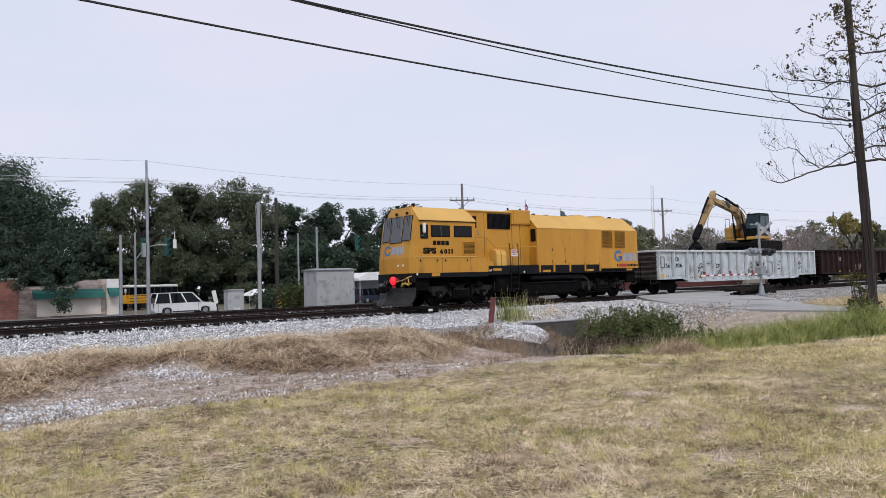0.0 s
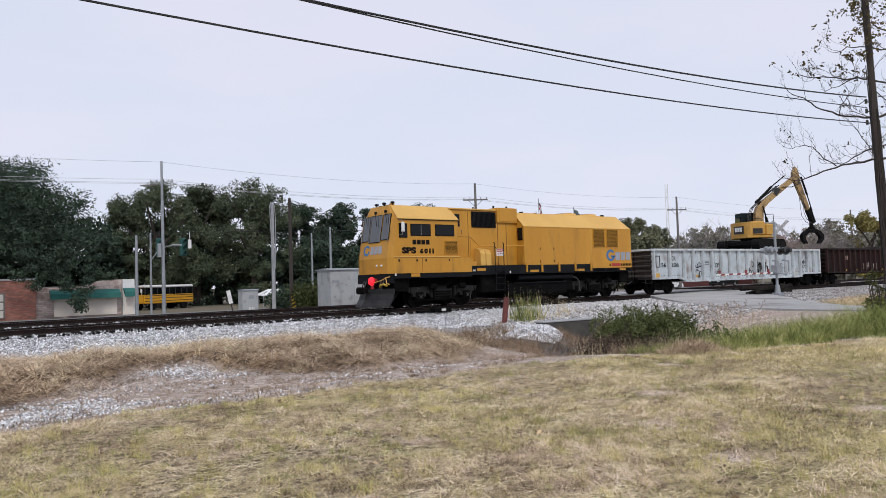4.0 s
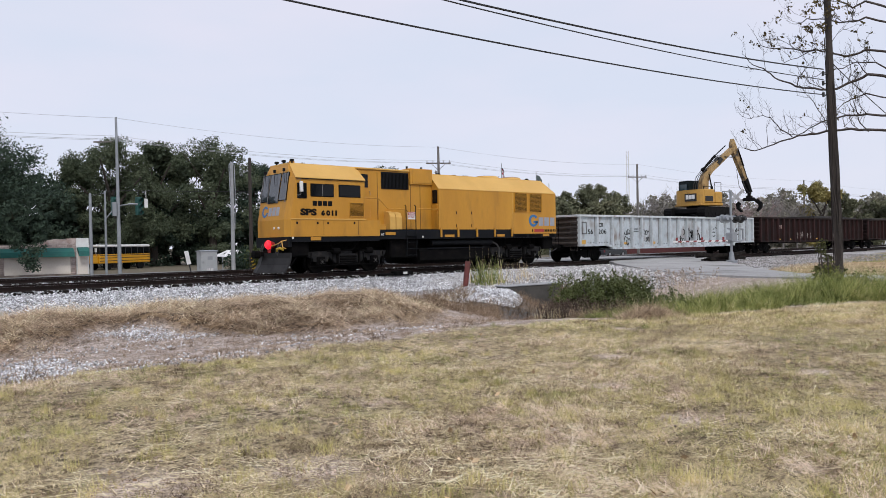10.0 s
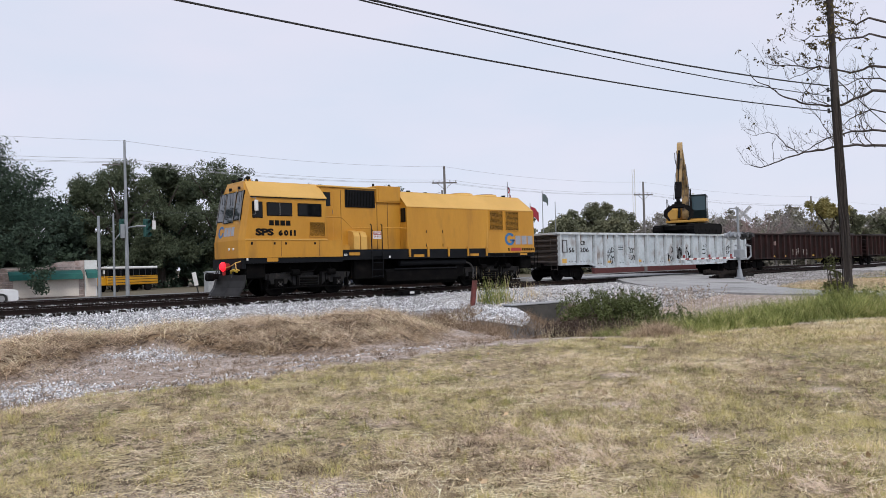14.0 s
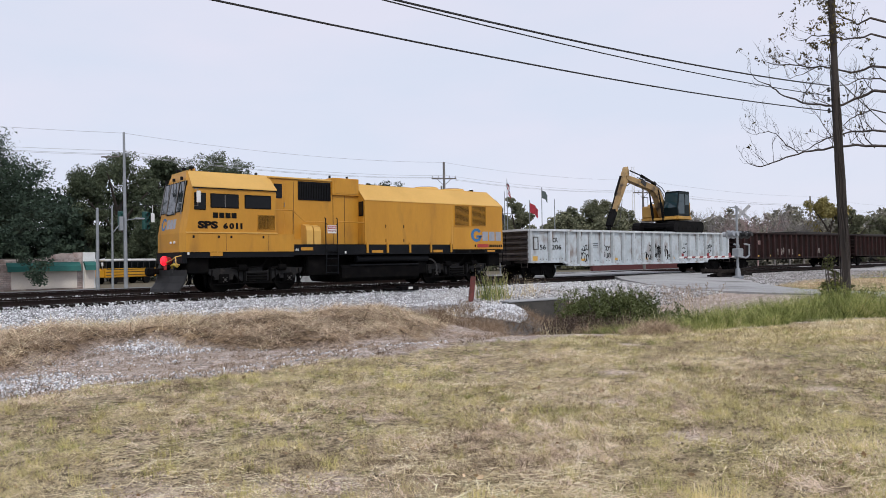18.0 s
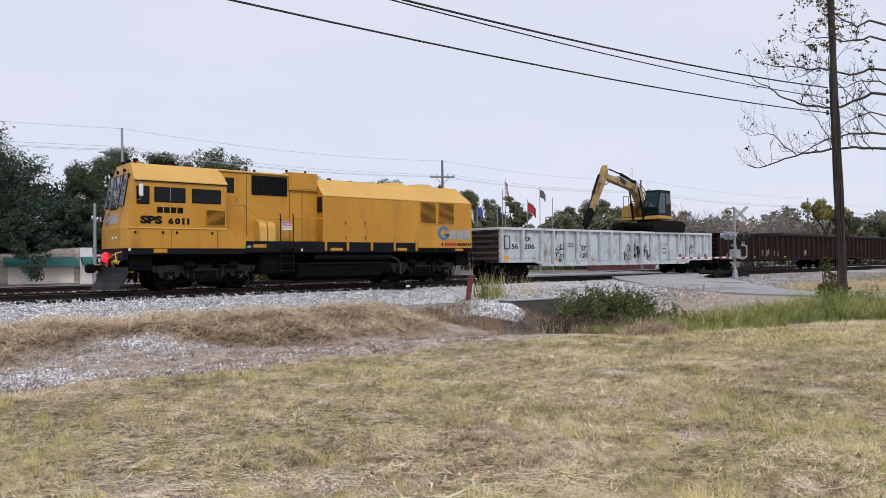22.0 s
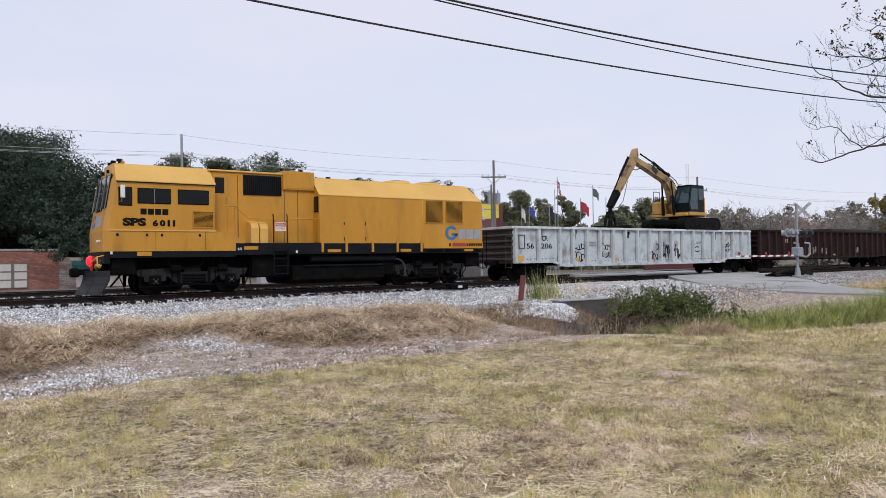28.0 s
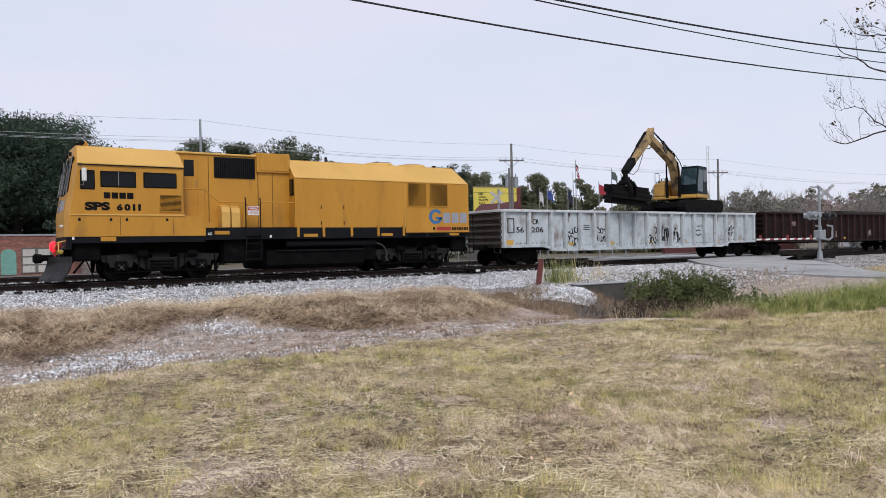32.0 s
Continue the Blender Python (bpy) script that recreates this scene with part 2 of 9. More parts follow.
def patch_noise(x, y, s, seed):
    """Smooth patches between 0 and 1."""
    g = np.random.default_rng(seed)
    v = np.zeros_like(x)
    for k in range(6):
        kx, ky, ph = g.normal() * s, g.normal() * s, g.uniform(0, 6.28)
        v += np.sin(kx * x + ky * y + ph)
    return 0.5 + v / 7.0


def bare_patch(x, y):
    """Worn places in the lawn, 1 inside."""
    spots = ((1.5, 4.9, 0.7), (2.6, 4.5, 0.55), (5.9, 3.7, 0.4), (8.2, 6.2, 0.35), (3.4, 8.2, 0.3), (11.0, 8.0, 0.35), (6.6, 5.0, 0.3), (9.0, 3.8, 0.35), (4.2, 6.3, 0.3))
    v = sum(np.exp(-(((x - a) / r) ** 2 + ((y - b) / r) ** 2)) for a, b, r in spots)
    return v + 0.55 * (patch_noise(x, y, 3.3, 91) - 0.5)


def axis_steps(marks):
    out = []
    for a, b, s in marks:
        out += list(np.arange(a, b, s))
    return np.array(out + [marks[-1][1]])


gx = axis_steps([(-2500, -300, 440), (-300, -40, 52), (-40, -2, 4), (-2, 0, 0.2), (0, 13, 0.1), (13, 34, 0.2), (34, 80, 1.0), (80, 300, 20), (300, 2700, 400)])
gy = axis_steps([(-2500, -300, 440), (-300, -20, 56), (-20, 0, 2), (0, 3, 0.3), (3, 10, 0.1), (10, 26, 0.2), (26, 56, 0.75), (56, 120, 8), (120, 300, 30), (300, 2700, 400)])
GX, GY = np.meshgrid(gx, gy)
GZ = ground_z(GX, GY)
nx, ny = len(gx), len(gy)
g_faces = [(j * nx + i, j * nx + i + 1, (j + 1) * nx + i + 1, (j + 1) * nx + i) for j in range(ny - 1) for i in range(nx - 1)]


def ground_material():
    m = bpy.data.materials.new("ground_cover")
    m.use_nodes = True
    n, l = m.node_tree.nodes, m.node_tree.links
    b = n["Principled BSDF"]
    b.inputs["Roughness"].default_value = 0.95
    b.inputs["Specular IOR Level"].default_value = 0.1
    geo = n.new("ShaderNodeNewGeometry")
    sep = n.new("ShaderNodeSeparateXYZ")
    l.new(geo.outputs["Position"], sep.inputs["Vector"])

    def noise_at(s, detail=5.0):
        t = n.new("ShaderNodeTexNoise")
        t.inputs["Scale"].default_value, t.inputs["Detail"].default_value = s, detail
        l.new(geo.outputs["Position"], t.inputs["Vector"])
        return t.outputs["Fac"]

    def calc(op, a, c):
        x = n.new("ShaderNodeMath")
        x.operation = op
        for i, v in enumerate((a, c)):
            if isinstance(v, (int, float)):
                x.inputs[i].default_value = v
            else:
                l.new(v, x.inputs[i])
        return x.outputs[0]

    def rng_map(f, lo, hi):
        r = n.new("ShaderNodeMapRange")
        r.inputs["From Min"].default_value, r.inputs["From Max"].default_value = lo, hi
        l.new(f, r.inputs["Value"])
        return r.outputs["Result"]

    def mix(f, a, c):
        x = n.new("ShaderNodeMix")
        x.data_type = "RGBA"
        for s, v in (("Factor", f), ("A", a), ("B", c)):
            if isinstance(v, (int, float)):
                x.inputs[s].default_value = v
            elif isinstance(v, tuple):
                x.inputs[s].default_value = (*v, 1)
            else:
                l.new(v, x.inputs[s])
        return x.outputs["Result"]

    X, Y = sep.outputs["X"], sep.outputs["Y"]
    wob = calc("ADD", calc("MULTIPLY", calc("SUBTRACT", noise_at(0.9), 0.5), 3.0), calc("MULTIPLY", calc("SUBTRACT", noise_at(7.0), 0.5), 1.4))
    fine = noise_at(26.0)
    lawn = mix(rng_map(noise_at(0.8), 0.38, 0.62), (0.42, 0.34, 0.21), (0.55, 0.45, 0.30))
    lawn = mix(rng_map(noise_at(3.0), 0.60, 0.72), lawn, (0.72, 0.59, 0.48))
    lawn = mix(rng_map(noise_at(2.1), 0.55, 0.7), lawn, (0.20, 0.205, 0.08))
    # dark mottling stands in for the shade between grass tufts
    lawn = mix(rng_map(noise_at(9.0), 0.47, 0.6), lawn, (0.13, 0.10, 0.065))
    lawn = mix(rng_map(noise_at(45.0), 0.46, 0.66), lawn, (0.09, 0.072, 0.05))
    dirt = mix(rng_map(noise_at(2.2), 0.4, 0.6), (0.70, 0.595, 0.53), (0.50, 0.415, 0.355))
    dirt = mix(rng_map(noise_at(9.0), 0.5, 0.62), dirt, (0.31, 0.25, 0.205))
    dirt = mix(rng_map(noise_at(32.0), 0.48, 0.6), dirt, (0.17, 0.14, 0.115))
    straw = mix(rng_map(noise_at(2.4), 0.4, 0.6), (0.33, 0.235, 0.145), (0.17, 0.115, 0.073))
    straw = mix(rng_map(noise_at(9.0), 0.48, 0.6), straw, (0.075, 0.052, 0.036))
    gravel = mix(rng_map(noise_at(30.0), 0.35, 0.65), (0.30, 0.29, 0.285), (0.60, 0.59, 0.59))
    gravel = mix(rng_map(noise_at(0.6), 0.5, 0.7), gravel, (0.24, 0.2, 0.16))
    past = [n.new("ShaderNodeAttribute") for _ in range(3)]
    past[0].attribute_name, past[1].attribute_name, past[2].attribute_name = "past_lawn", "past_path", "worn"
    clods = mix(rng_map(noise_at(16.0), 0.42, 0.6), (0.86, 0.72, 0.62), (0.52, 0.42, 0.34))
    clods = mix(rng_map(noise_at(48.0), 0.5, 0.64), clods, (0.24, 0.19, 0.15))
    lawn = mix(rng_map(calc("ADD", past[2].outputs["Fac"], calc("MULTIPLY", wob, 0.35)), 0.5, 0.95), lawn, clods)
    col = mix(rng_map(calc("ADD", past[0].outputs["Fac"], calc("MULTIPLY", wob, 0.5)), 0.0, 0.35), lawn, dirt)
    col = mix(rng_map(calc("ADD", past[1].outputs["Fac"], calc("MULTIPLY", wob, 0.35)), 0.0, 0.4), col, straw)
    yg = calc("ADD", Y, wob)
    right = rng_map(calc("ADD", X, wob), 17.0, 19.0)
    col = mix(rng_map(yg, 21.4, 22.2), col, gravel)
    ygr = calc("ADD", yg, calc("MULTIPLY", calc("MAXIMUM", calc("SUBTRACT", X, 21.5), 0.0), 1.6))
    col = mix(calc("MULTIPLY", right, rng_map(ygr, 20.3, 20.9)), col, gravel)
    verge = mix(rng_map(noise_at(0.7), 0.42, 0.58), (0.40, 0.27, 0.12), (0.22, 0.24, 0.075))
    verge = mix(rng_map(noise_at(8.0), 0.5, 0.65), verge, (0.16, 0.12, 0.07))
    off = calc("ADD", calc("SUBTRACT", yg, calc("MULTIPLY", calc("SUBTRACT", X, 30.0), 0.2)), 0.0)
    col = mix(calc("MULTIPLY", rng_map(calc("ADD", X, wob), 26.5, 27.5), calc("SUBTRACT", 1.0, rng_map(off, 14.3, 15.6))), col, verge)
    col = mix(rng_map(yg, 39.0, 42.0), col, (0.17, 0.15, 0.11))
    l.new(col, b.inputs["Base Color"])
    bn = n.new("ShaderNodeBump")
    bn.inputs["Strength"].default_value, bn.inputs["Distance"].default_value = 0.9, 0.03
    l.new(calc("ADD", noise_at(18.0, 8.0), fine), bn.inputs["Height"])
    l.new(bn.outputs["Normal"], b.inputs["Normal"])
    return m


ground = mesh_object("ground", np.stack([GX.ravel(), GY.ravel(), GZ.ravel()], -1).tolist(), g_faces, ground_material(), True)
for key, d_ in (("past_lawn", GY - lawn_edge(GX)), ("past_path", GY - straw_edge(GX)), ("worn", bare_patch(GX, GY))):
    ground.data.attributes.new(key, "FLOAT", "POINT").data.foreach_set("value", np.clip(d_, -50, 50).astype(np.float32).ravel())
tagged(ground, "dry mown lawn with a shallow ditch beside a gravel railway bank", "ground", kind="structure")

# ballast beds
XA, XB = -120.0, 420.0


def ballast_bed(name, yc, near, far, toe):
    bm = bmesh.new()
    prism(bm, [(yc - near, toe), (yc - 1.75, -0.31), (yc + 1.75, -0.31), (yc + far, toe), (yc + far, toe - 0.6), (yc - near, toe - 0.6)], "x", XA, XB)
    return structure(name, bm, M_BALLAST, "pale grey crushed stone ballast under railway track")


ballast_bed("ballast_near", RAIL_Y, 5.2, 3.4, -0.62)
ballast_bed("ballast_far", RAIL_Y2, 3.4, 3.2, -0.62)


def rail_mesh():
    bm = bmesh.new()
    prism(bm, [(-0.07, -0.17), (0.07, -0.17), (0.07, -0.155), (0.012, -0.13), (0.012, -0.045), (0.036, -0.035), (0.036, -0.004), (0.028, 0.0),
               (-0.028, 0.0), (-0.036, -0.004), (-0.036, -0.035), (-0.012, -0.045), (-0.012, -0.13), (-0.07, -0.155)], "x", XA, XB)
    return bm


def track(name, yc, label):
    root = thing(name, pose(0, yc, 0), label, "railway track")
    root["kind"] = "structure"
    for s in (-1, 1):
        r = part("rail", rail_mesh(), M_RAIL, root)
        r.matrix_basis = pose(0, s * GAUGE, 0)
        bm = bmesh.new()
        box(bm, XA, XB, -0.026, 0.026, -0.001, 0.0025)
        h = part("rail_head", bm, M_RAILTOP, r, "worn bright running surface")
    bm = bmesh.new()
    box(bm, -0.115, 0.115, -1.3, 1.3, -0.36, -0.165, bevel=0.012)
    first = part("tie", bm, M_TIE, root)
    first.matrix_basis = pose(-2, 0, 0)
    for i in range(1, 150):
        share("tie", first, root, pose(-2 + i * 0.52 + random.uniform(-0.04, 0.04), random.uniform(-0.09, 0.09), random.uniform(-0.012, 0.008), 0, 0, random.uniform(-2.0, 2.0)))
    return root


track("track_near", RAIL_Y, "rusty steel rails on dark creosoted ties")
track("track_far", RAIL_Y2, "rusty steel rails of a second track on dark ties")

# street behind the tracks, parallel to them, and the crossing road
bm = bmesh.new()
box(bm, -300, 400, 57.5, 68.0, -1.3, -0.965)
structure("street", bm, M_STREET, "grey asphalt street running beside the railway")
bm = bmesh.new()
rows = [(35.4, 46.0, 26.75, -0.03), (32.6, 42.6, 24.0, -0.1), (29.1, 37.6, 20.0, -0.16), (25.9, 31.9, 16.0, -0.18), (24.9, 28.2, 12.5, -0.18), (24.8, 27.3, 9.0, -0.18), (22.6, 26.5, 0.0, -0.19), (20, 24, -60, -0.25)]
vs = [[bm.verts.new((xa, y, z)), bm.verts.new((xa + (xb - xa) * 0.5, y, z + 0.05)), bm.verts.new((xb, y, z)), bm.verts.new((xb, y, z - 0.6)), bm.verts.new((xa, y, z - 0.6))] for xa, xb, y, z in rows]
for a, b in zip(vs, vs[1:]):
    for i in range(5):
        bm.faces.new((a[i], a[(i + 1) % 5], b[(i + 1) % 5], b[i]))
bm.faces.new(vs[0]), bm.faces.new(vs[-1][::-1])
structure("crossing_road", bm, M_ASPHALT, "worn pale asphalt road leading over the level crossing")
bm = bmesh.new()
box(bm, 35.0, 47.0, RAIL_Y - 0.64, RAIL_Y + 0.64, -0.4, -0.012)
structure("crossing_panel", bm, M_ASPHALT, "asphalt filling between the rails of the level crossing")
bm = bmesh.new()
box(bm, 35.0, 47.5, RAIL_Y + 0.84, RAIL_Y2 - 0.84, -0.6, -0.02)
box(bm, 33.5, 46.0, RAIL_Y2 - 0.64, RAIL_Y2 + 0.64, -0.4, -0.012)
solid(bm, [(34, RAIL_Y2 + 0.84, -0.02), (47, RAIL_Y2 + 0.84, -0.02), (50, 58, -0.96), (36, 58, -0.96), (34, RAIL_Y2 + 0.84, -0.6), (47, RAIL_Y2 + 0.84, -0.6), (50, 58, -1.4), (36, 58, -1.4)],
      [(0, 1, 2, 3), (4, 7, 6, 5), (0, 4, 5, 1), (1, 5, 6, 2), (2, 6, 7, 3), (3, 7, 4, 0)])
structure("crossing_approach", bm, M_ASPHALT, "asphalt approach between the tracks and the street")
# ---- locomotive ----
M_YEL = mat("yellow_paint", (0.56, 0.275, 0.034), (0.49, 0.232, 0.028), 0.7, 0.42, spec=0.35, grain=0.07, dirt=(0.25, 0.125, 0.03), dscale=1.1, dlow=0.56, dhigh=0.9, bump=0.03, bscale=3, stretch=(1.6, 1.6, 0.45))
M_SEAM = mat("grimy_panel_seam", (0.17, 0.085, 0.018), (0.10, 0.05, 0.014), 3, 0.8)
# paler yellow than the sides, for roof slopes, tops, ledge and housings
M_YELTOP = mat("paler_yellow_roof", (0.69, 0.41, 0.10), (0.62, 0.36, 0.082), 0.8, 0.5, grain=0.06)
M_BLK = mat("black_sill_paint", (0.003, 0.004, 0.006), (0.006, 0.007, 0.009), 1.5, 0.7, dirt=(0.02, 0.018, 0.016), dscale=1.5, dlow=0.6, dhigh=0.95, spec=0.2)
M_GRIME = mat("greasy_underframe", (0.0025, 0.0026, 0.003), (0.006, 0.0056, 0.0052), 3, 0.85, bump=0.4, dirt=(0.018, 0.016, 0.0145), dscale=2.5, dlow=0.58, dhigh=0.95, spec=0.08)
M_WORN = mat("worn_dark_steel", (0.016, 0.016, 0.017), (0.008, 0.008, 0.008), 5, 0.65, spec=0.25, bump=0.4, dirt=(0.035, 0.031, 0.027), dscale=5, dlow=0.55, dhigh=0.75)
M_STEEL = mat("bare_steel", (0.3, 0.29, 0.28), (0.2, 0.19, 0.18), 4, 0.45, 0.8)
M_DULL = mat("dull_steel", (0.10, 0.095, 0.09), (0.04, 0.037, 0.035), 8, 0.6, 0.4)
M_PLOW = mat("scuffed_grey_plow", (0.020, 0.019, 0.019), (0.007, 0.007, 0.007), 2, 0.6, 0.2, dirt=(0.004, 0.004, 0.004), dscale=2, dlow=0.5, dhigh=0.7)
M_GASKET = mat("black_rubber", (0.006, 0.006, 0.006), (0.01, 0.01, 0.01), 5, 0.8, spec=0.1)
M_GLASS = glass_mat("dark_cab_glass", (0.004, 0.005, 0.006), 0.05, spec=0.22)
M_WIND = glass_mat("windscreen_glass", (0.03, 0.036, 0.04), 0.03, spec=0.9)
M_BLACKTXT = mat("black_lettering", (0.006, 0.006, 0.006), (0.011, 0.011, 0.011), 5, 0.8, spec=0.1)
M_BLUE = mat("logo_blue", (0.035, 0.16, 0.36), (0.03, 0.13, 0.31), 4, 0.5)
M_BLUEGREY = mat("logo_grey_blue", (0.33, 0.34, 0.38), (0.27, 0.29, 0.34), 5, 0.5)
M_RED = mat("logo_red", (0.42, 0.035, 0.03), (0.3, 0.03, 0.03), 5, 0.5)
M_WHITE = mat("white_paint", (0.78, 0.78, 0.77), (0.68, 0.68, 0.66), 2, 0.5)
M_REDLAMP = mat("red_marker_lens", (0.85, 0.015, 0.03), (0.8, 0.012, 0.025), 9, 0.3, emit=1.6)
M_BRASS = mat("yellow_hose", (0.6, 0.42, 0.04), (0.5, 0.33, 0.03), 8, 0.5)
M_HOSE = mat("air_hose", (0.03, 0.03, 0.032), (0.05, 0.045, 0.04), 6, 0.6)
M_LENS = glass_mat("lamp_glass", (0.7, 0.7, 0.68), 0.1)
NS = -1.53


def bars(parent, name, x, z, w, h, material, label, y=NS - 0.006, gap=0.25, n=4):
    """Lettering that is not spelled out: n plain upright blocks."""
    bm = bmesh.new()
    step = w / n
    for i in range(n):
        box(bm, x + i * step, x + i * step + step * (1 - gap), y - 0.002, y + 0.004, z, z + h)
    return part(name, bm, material, parent, label)


def window(parent, x0, x1, z0, z1, y, glass, label="dark side window in a black rubber frame", mullion=False):
    bm = bmesh.new()
    box(bm, x0 - 0.035, x1 + 0.035, y - 0.03, y + 0.02, z0 - 0.035, z1 + 0.035, bevel=0.02)
    w = part("side_window", bm, M_GASKET, parent, label)
    boxpart("pane", (x0, x1, y - 0.036, y - 0.032, z0, z1), glass, w)
    if mullion:
        boxpart("mullion", ((x0 + x1) / 2 - 0.012, (x0 + x1) / 2 + 0.012, y - 0.044, y - 0.037, z0, z1), M_STEEL, w)
    return w


def louvre(parent, x0, x1, z0, z1, y, n, label="yellow louvred air intake"):
    bm = bmesh.new()
    box(bm, x0, x1, y - 0.004, y + 0.01, z0, z1)
    lv = part("louvre_panel", bm, M_BLK, parent, label)
    bm = bmesh.new()
    box(bm, x0 + 0.01, x1 - 0.01, -0.022, 0.0, -0.006, 0.010, m=pose(0, y, 0, 12, 0, 0))
    first = part("slat", bm, M_YEL, lv)
    step = (z1 - z0) / n
    first.matrix_basis = pose(0, 0, z0 + step * 0.5)
    for i in range(1, n):
        share("slat", first, lv, pose(0, 0, z0 + step * (i + 0.5)))
    bm = bmesh.new()
    for a, b, c, d in ((x0 - 0.03, x0, z0 - 0.03, z1 + 0.03), (x1, x1 + 0.03, z0 - 0.03, z1 + 0.03), (x0, x1, z1, z1 + 0.03), (x0, x1, z0 - 0.03, z0)):
        box(bm, a, b, y - 0.035, y, c, d)
    part("louvre_frame", bm, M_YEL, lv)


def wheelset(parent, x, r, name="wheelset", half=0.755):
    """One axle with two flanged wheels; turns about its own axle."""
    bm = bmesh.new()
    cyl(bm, (0, -half, 0), (0, half, 0), 0.08, seg=10)
    for s in (-1, 1):
        cyl(bm, (0, s * (half - 0.06), 0), (0, s * (half + 0.06), 0), r, r - 0.006, seg=28)
        cyl(bm, (0, s * (half - 0.085), 0), (0, s * (half - 0.06), 0), r + 0.028, seg=28)
        for k in range(6):
            a = k * math.pi / 3
            cyl(bm, (0.55 * r * math.cos(a), s * (half + 0.055), 0.55 * r * math.sin(a)), (0.55 * r * math.cos(a), s * (half + 0.068), 0.55 * r * math.sin(a)), 0.05, seg=8)
    ob = part(name, bm, M_GRIME, parent)
    ob.matrix_basis = pose(x, 0, r)
    return ob


def loco_truck(root, xc):
    """Two-axle truck frame with journals, brake rigging and springs, near and far side."""
    wheels = [wheelset(root, xc + dx, 0.508) for dx in (-1.37, 1.37)]
    bm = bmesh.new()
    for s in (-1, 1):
        y0, y1 = sorted((s * 0.93, s * 1.12))
        prism(bm, [(xc - 2.05, 0.92), (xc - 1.95, 0.7), (xc - 1.75, 0.66), (xc - 1.72, 0.5), (xc - 1.02, 0.5), (xc - 0.95, 0.7), (xc - 0.62, 0.42), (xc + 0.62, 0.42),
                   (xc + 0.95, 0.7), (xc + 1.02, 0.5), (xc + 1.72, 0.5), (xc + 1.75, 0.66), (xc + 1.95, 0.7), (xc + 2.05, 0.92), (xc + 0.75, 0.98), (xc + 0.5, 0.82), (xc - 0.5, 0.82), (xc - 0.75, 0.98)], "y", y0, y1)
    box(bm, xc - 0.3, xc + 0.3, -1.0, 1.0, 0.5, 0.95)
    frame = part("truck_frame", bm, M_WORN, root, "greasy black cast truck frame")
    for dx in (-0.62, 0.62):
        bm = bmesh.new()
        cyl(bm, (xc + dx, -0.6, 0.5), (xc + dx, 0.6, 0.5), 0.42, seg=12)
        box(bm, xc + dx - 0.3, xc + dx + 0.3, -0.62, 0.62, 0.5, 1.0, bevel=0.04)
        part("traction_motor", bm, M_GRIME, frame)
    for s in (-1, 1):
        bm = bmesh.new()
        pipe(bm, [(xc - 1.0, s * 1.3, 1.38), (xc - 0.9, s * 1.28, 1.05), (xc - 0.5, s * 1.22, 0.95), (xc + 0.2, s * 1.22, 1.0), (xc + 0.4, s * 1.3, 1.38)], 0.028, 6)
        part("motor_cable", bm, M_GRIME, frame)
        bm = bmesh.new()
        pipe(bm, [(xc + 0.9, s * 1.3, 1.38), (xc + 1.0, s * 1.26, 1.1), (xc + 1.25, s * 1.22, 0.98)], 0.028, 6)
        part("motor_cable", bm, M_GRIME, frame)
    for s in (-1, 1):
        for dx in (-1.37, 1.37):
            bm = bmesh.new()
            box(bm, xc + dx - 0.2, xc + dx + 0.2, min(s * 0.93, s * 1.2), max(s * 0.93, s * 1.2), 0.36, 0.72, bevel=0.03)
            cyl(bm, (xc + dx, s * 1.19, 0.508), (xc + dx, s * 1.25, 0.508), 0.13, seg=14)
            part("journal_box", bm, M_GRIME, frame)
            if s < 0:
                bm = bmesh.new()
                cyl(bm, (xc + dx * 0.62, s * 1.24, 0.95), (xc + dx * 0.62 + 0.34, s * 1.24, 0.95), 0.13, seg=12)
                cyl(bm, (xc + dx * 0.62 - 0.25, s * 1.24, 0.95), (xc + dx * 0.62, s * 1.24, 0.95), 0.03, seg=8)
                part("brake_cylinder", bm, M_GRIME, frame)
        bm = bmesh.new()
        for k in range(3):
            z = 0.45 + k * 0.11
            box(bm, xc - 0.42, xc + 0.42, min(s * 1.1, s * 1.2), max(s * 1.1, s * 1.2), z, z + 0.075, bevel=0.02)
        part("leaf_spring", bm, M_GRIME, frame)
        bm = bmesh.new()
        for dx in (-0.55, 0.55):
            box(bm, xc + dx - 0.04, xc + dx + 0.04, min(s * 1.12, s * 1.22), max(s * 1.12, s * 1.22), 0.36, 0.98)
        box(bm, xc - 0.55, xc + 0.55, min(s * 1.13, s * 1.21), max(s * 1.13, s * 1.21), 0.33, 0.4)
        part("swing_hanger", bm, M_GRIME, frame)
        for dx in (-1.37, 1.37):
            for k in (-0.3, 0.3):
                bm = bmesh.new()
                for j in range(5):
                    cyl(bm, (xc + dx + k, s * 1.03, 0.66 + j * 0.05), (xc + dx + k, s * 1.03, 0.69 + j * 0.05), 0.085, seg=10)
                part("coil_spring", bm, M_WORN, frame)
            bm = bmesh.new()
            for q in range(4):
                a = 0.785 + q * 1.571
                cyl(bm, (xc + dx + 0.1 * math.cos(a), s * 1.25, 0.508 + 0.1 * math.sin(a)), (xc + dx + 0.1 * math.cos(a), s * 1.27, 0.508 + 0.1 * math.sin(a)), 0.022, seg=6)
            cyl(bm, (xc + dx, s * 1.25, 0.508), (xc + dx, s * 1.275, 0.508), 0.05, seg=10)
            part("axle_cap", bm, M_DULL, frame, "dull steel axle cap")
        bm = bmesh.new()
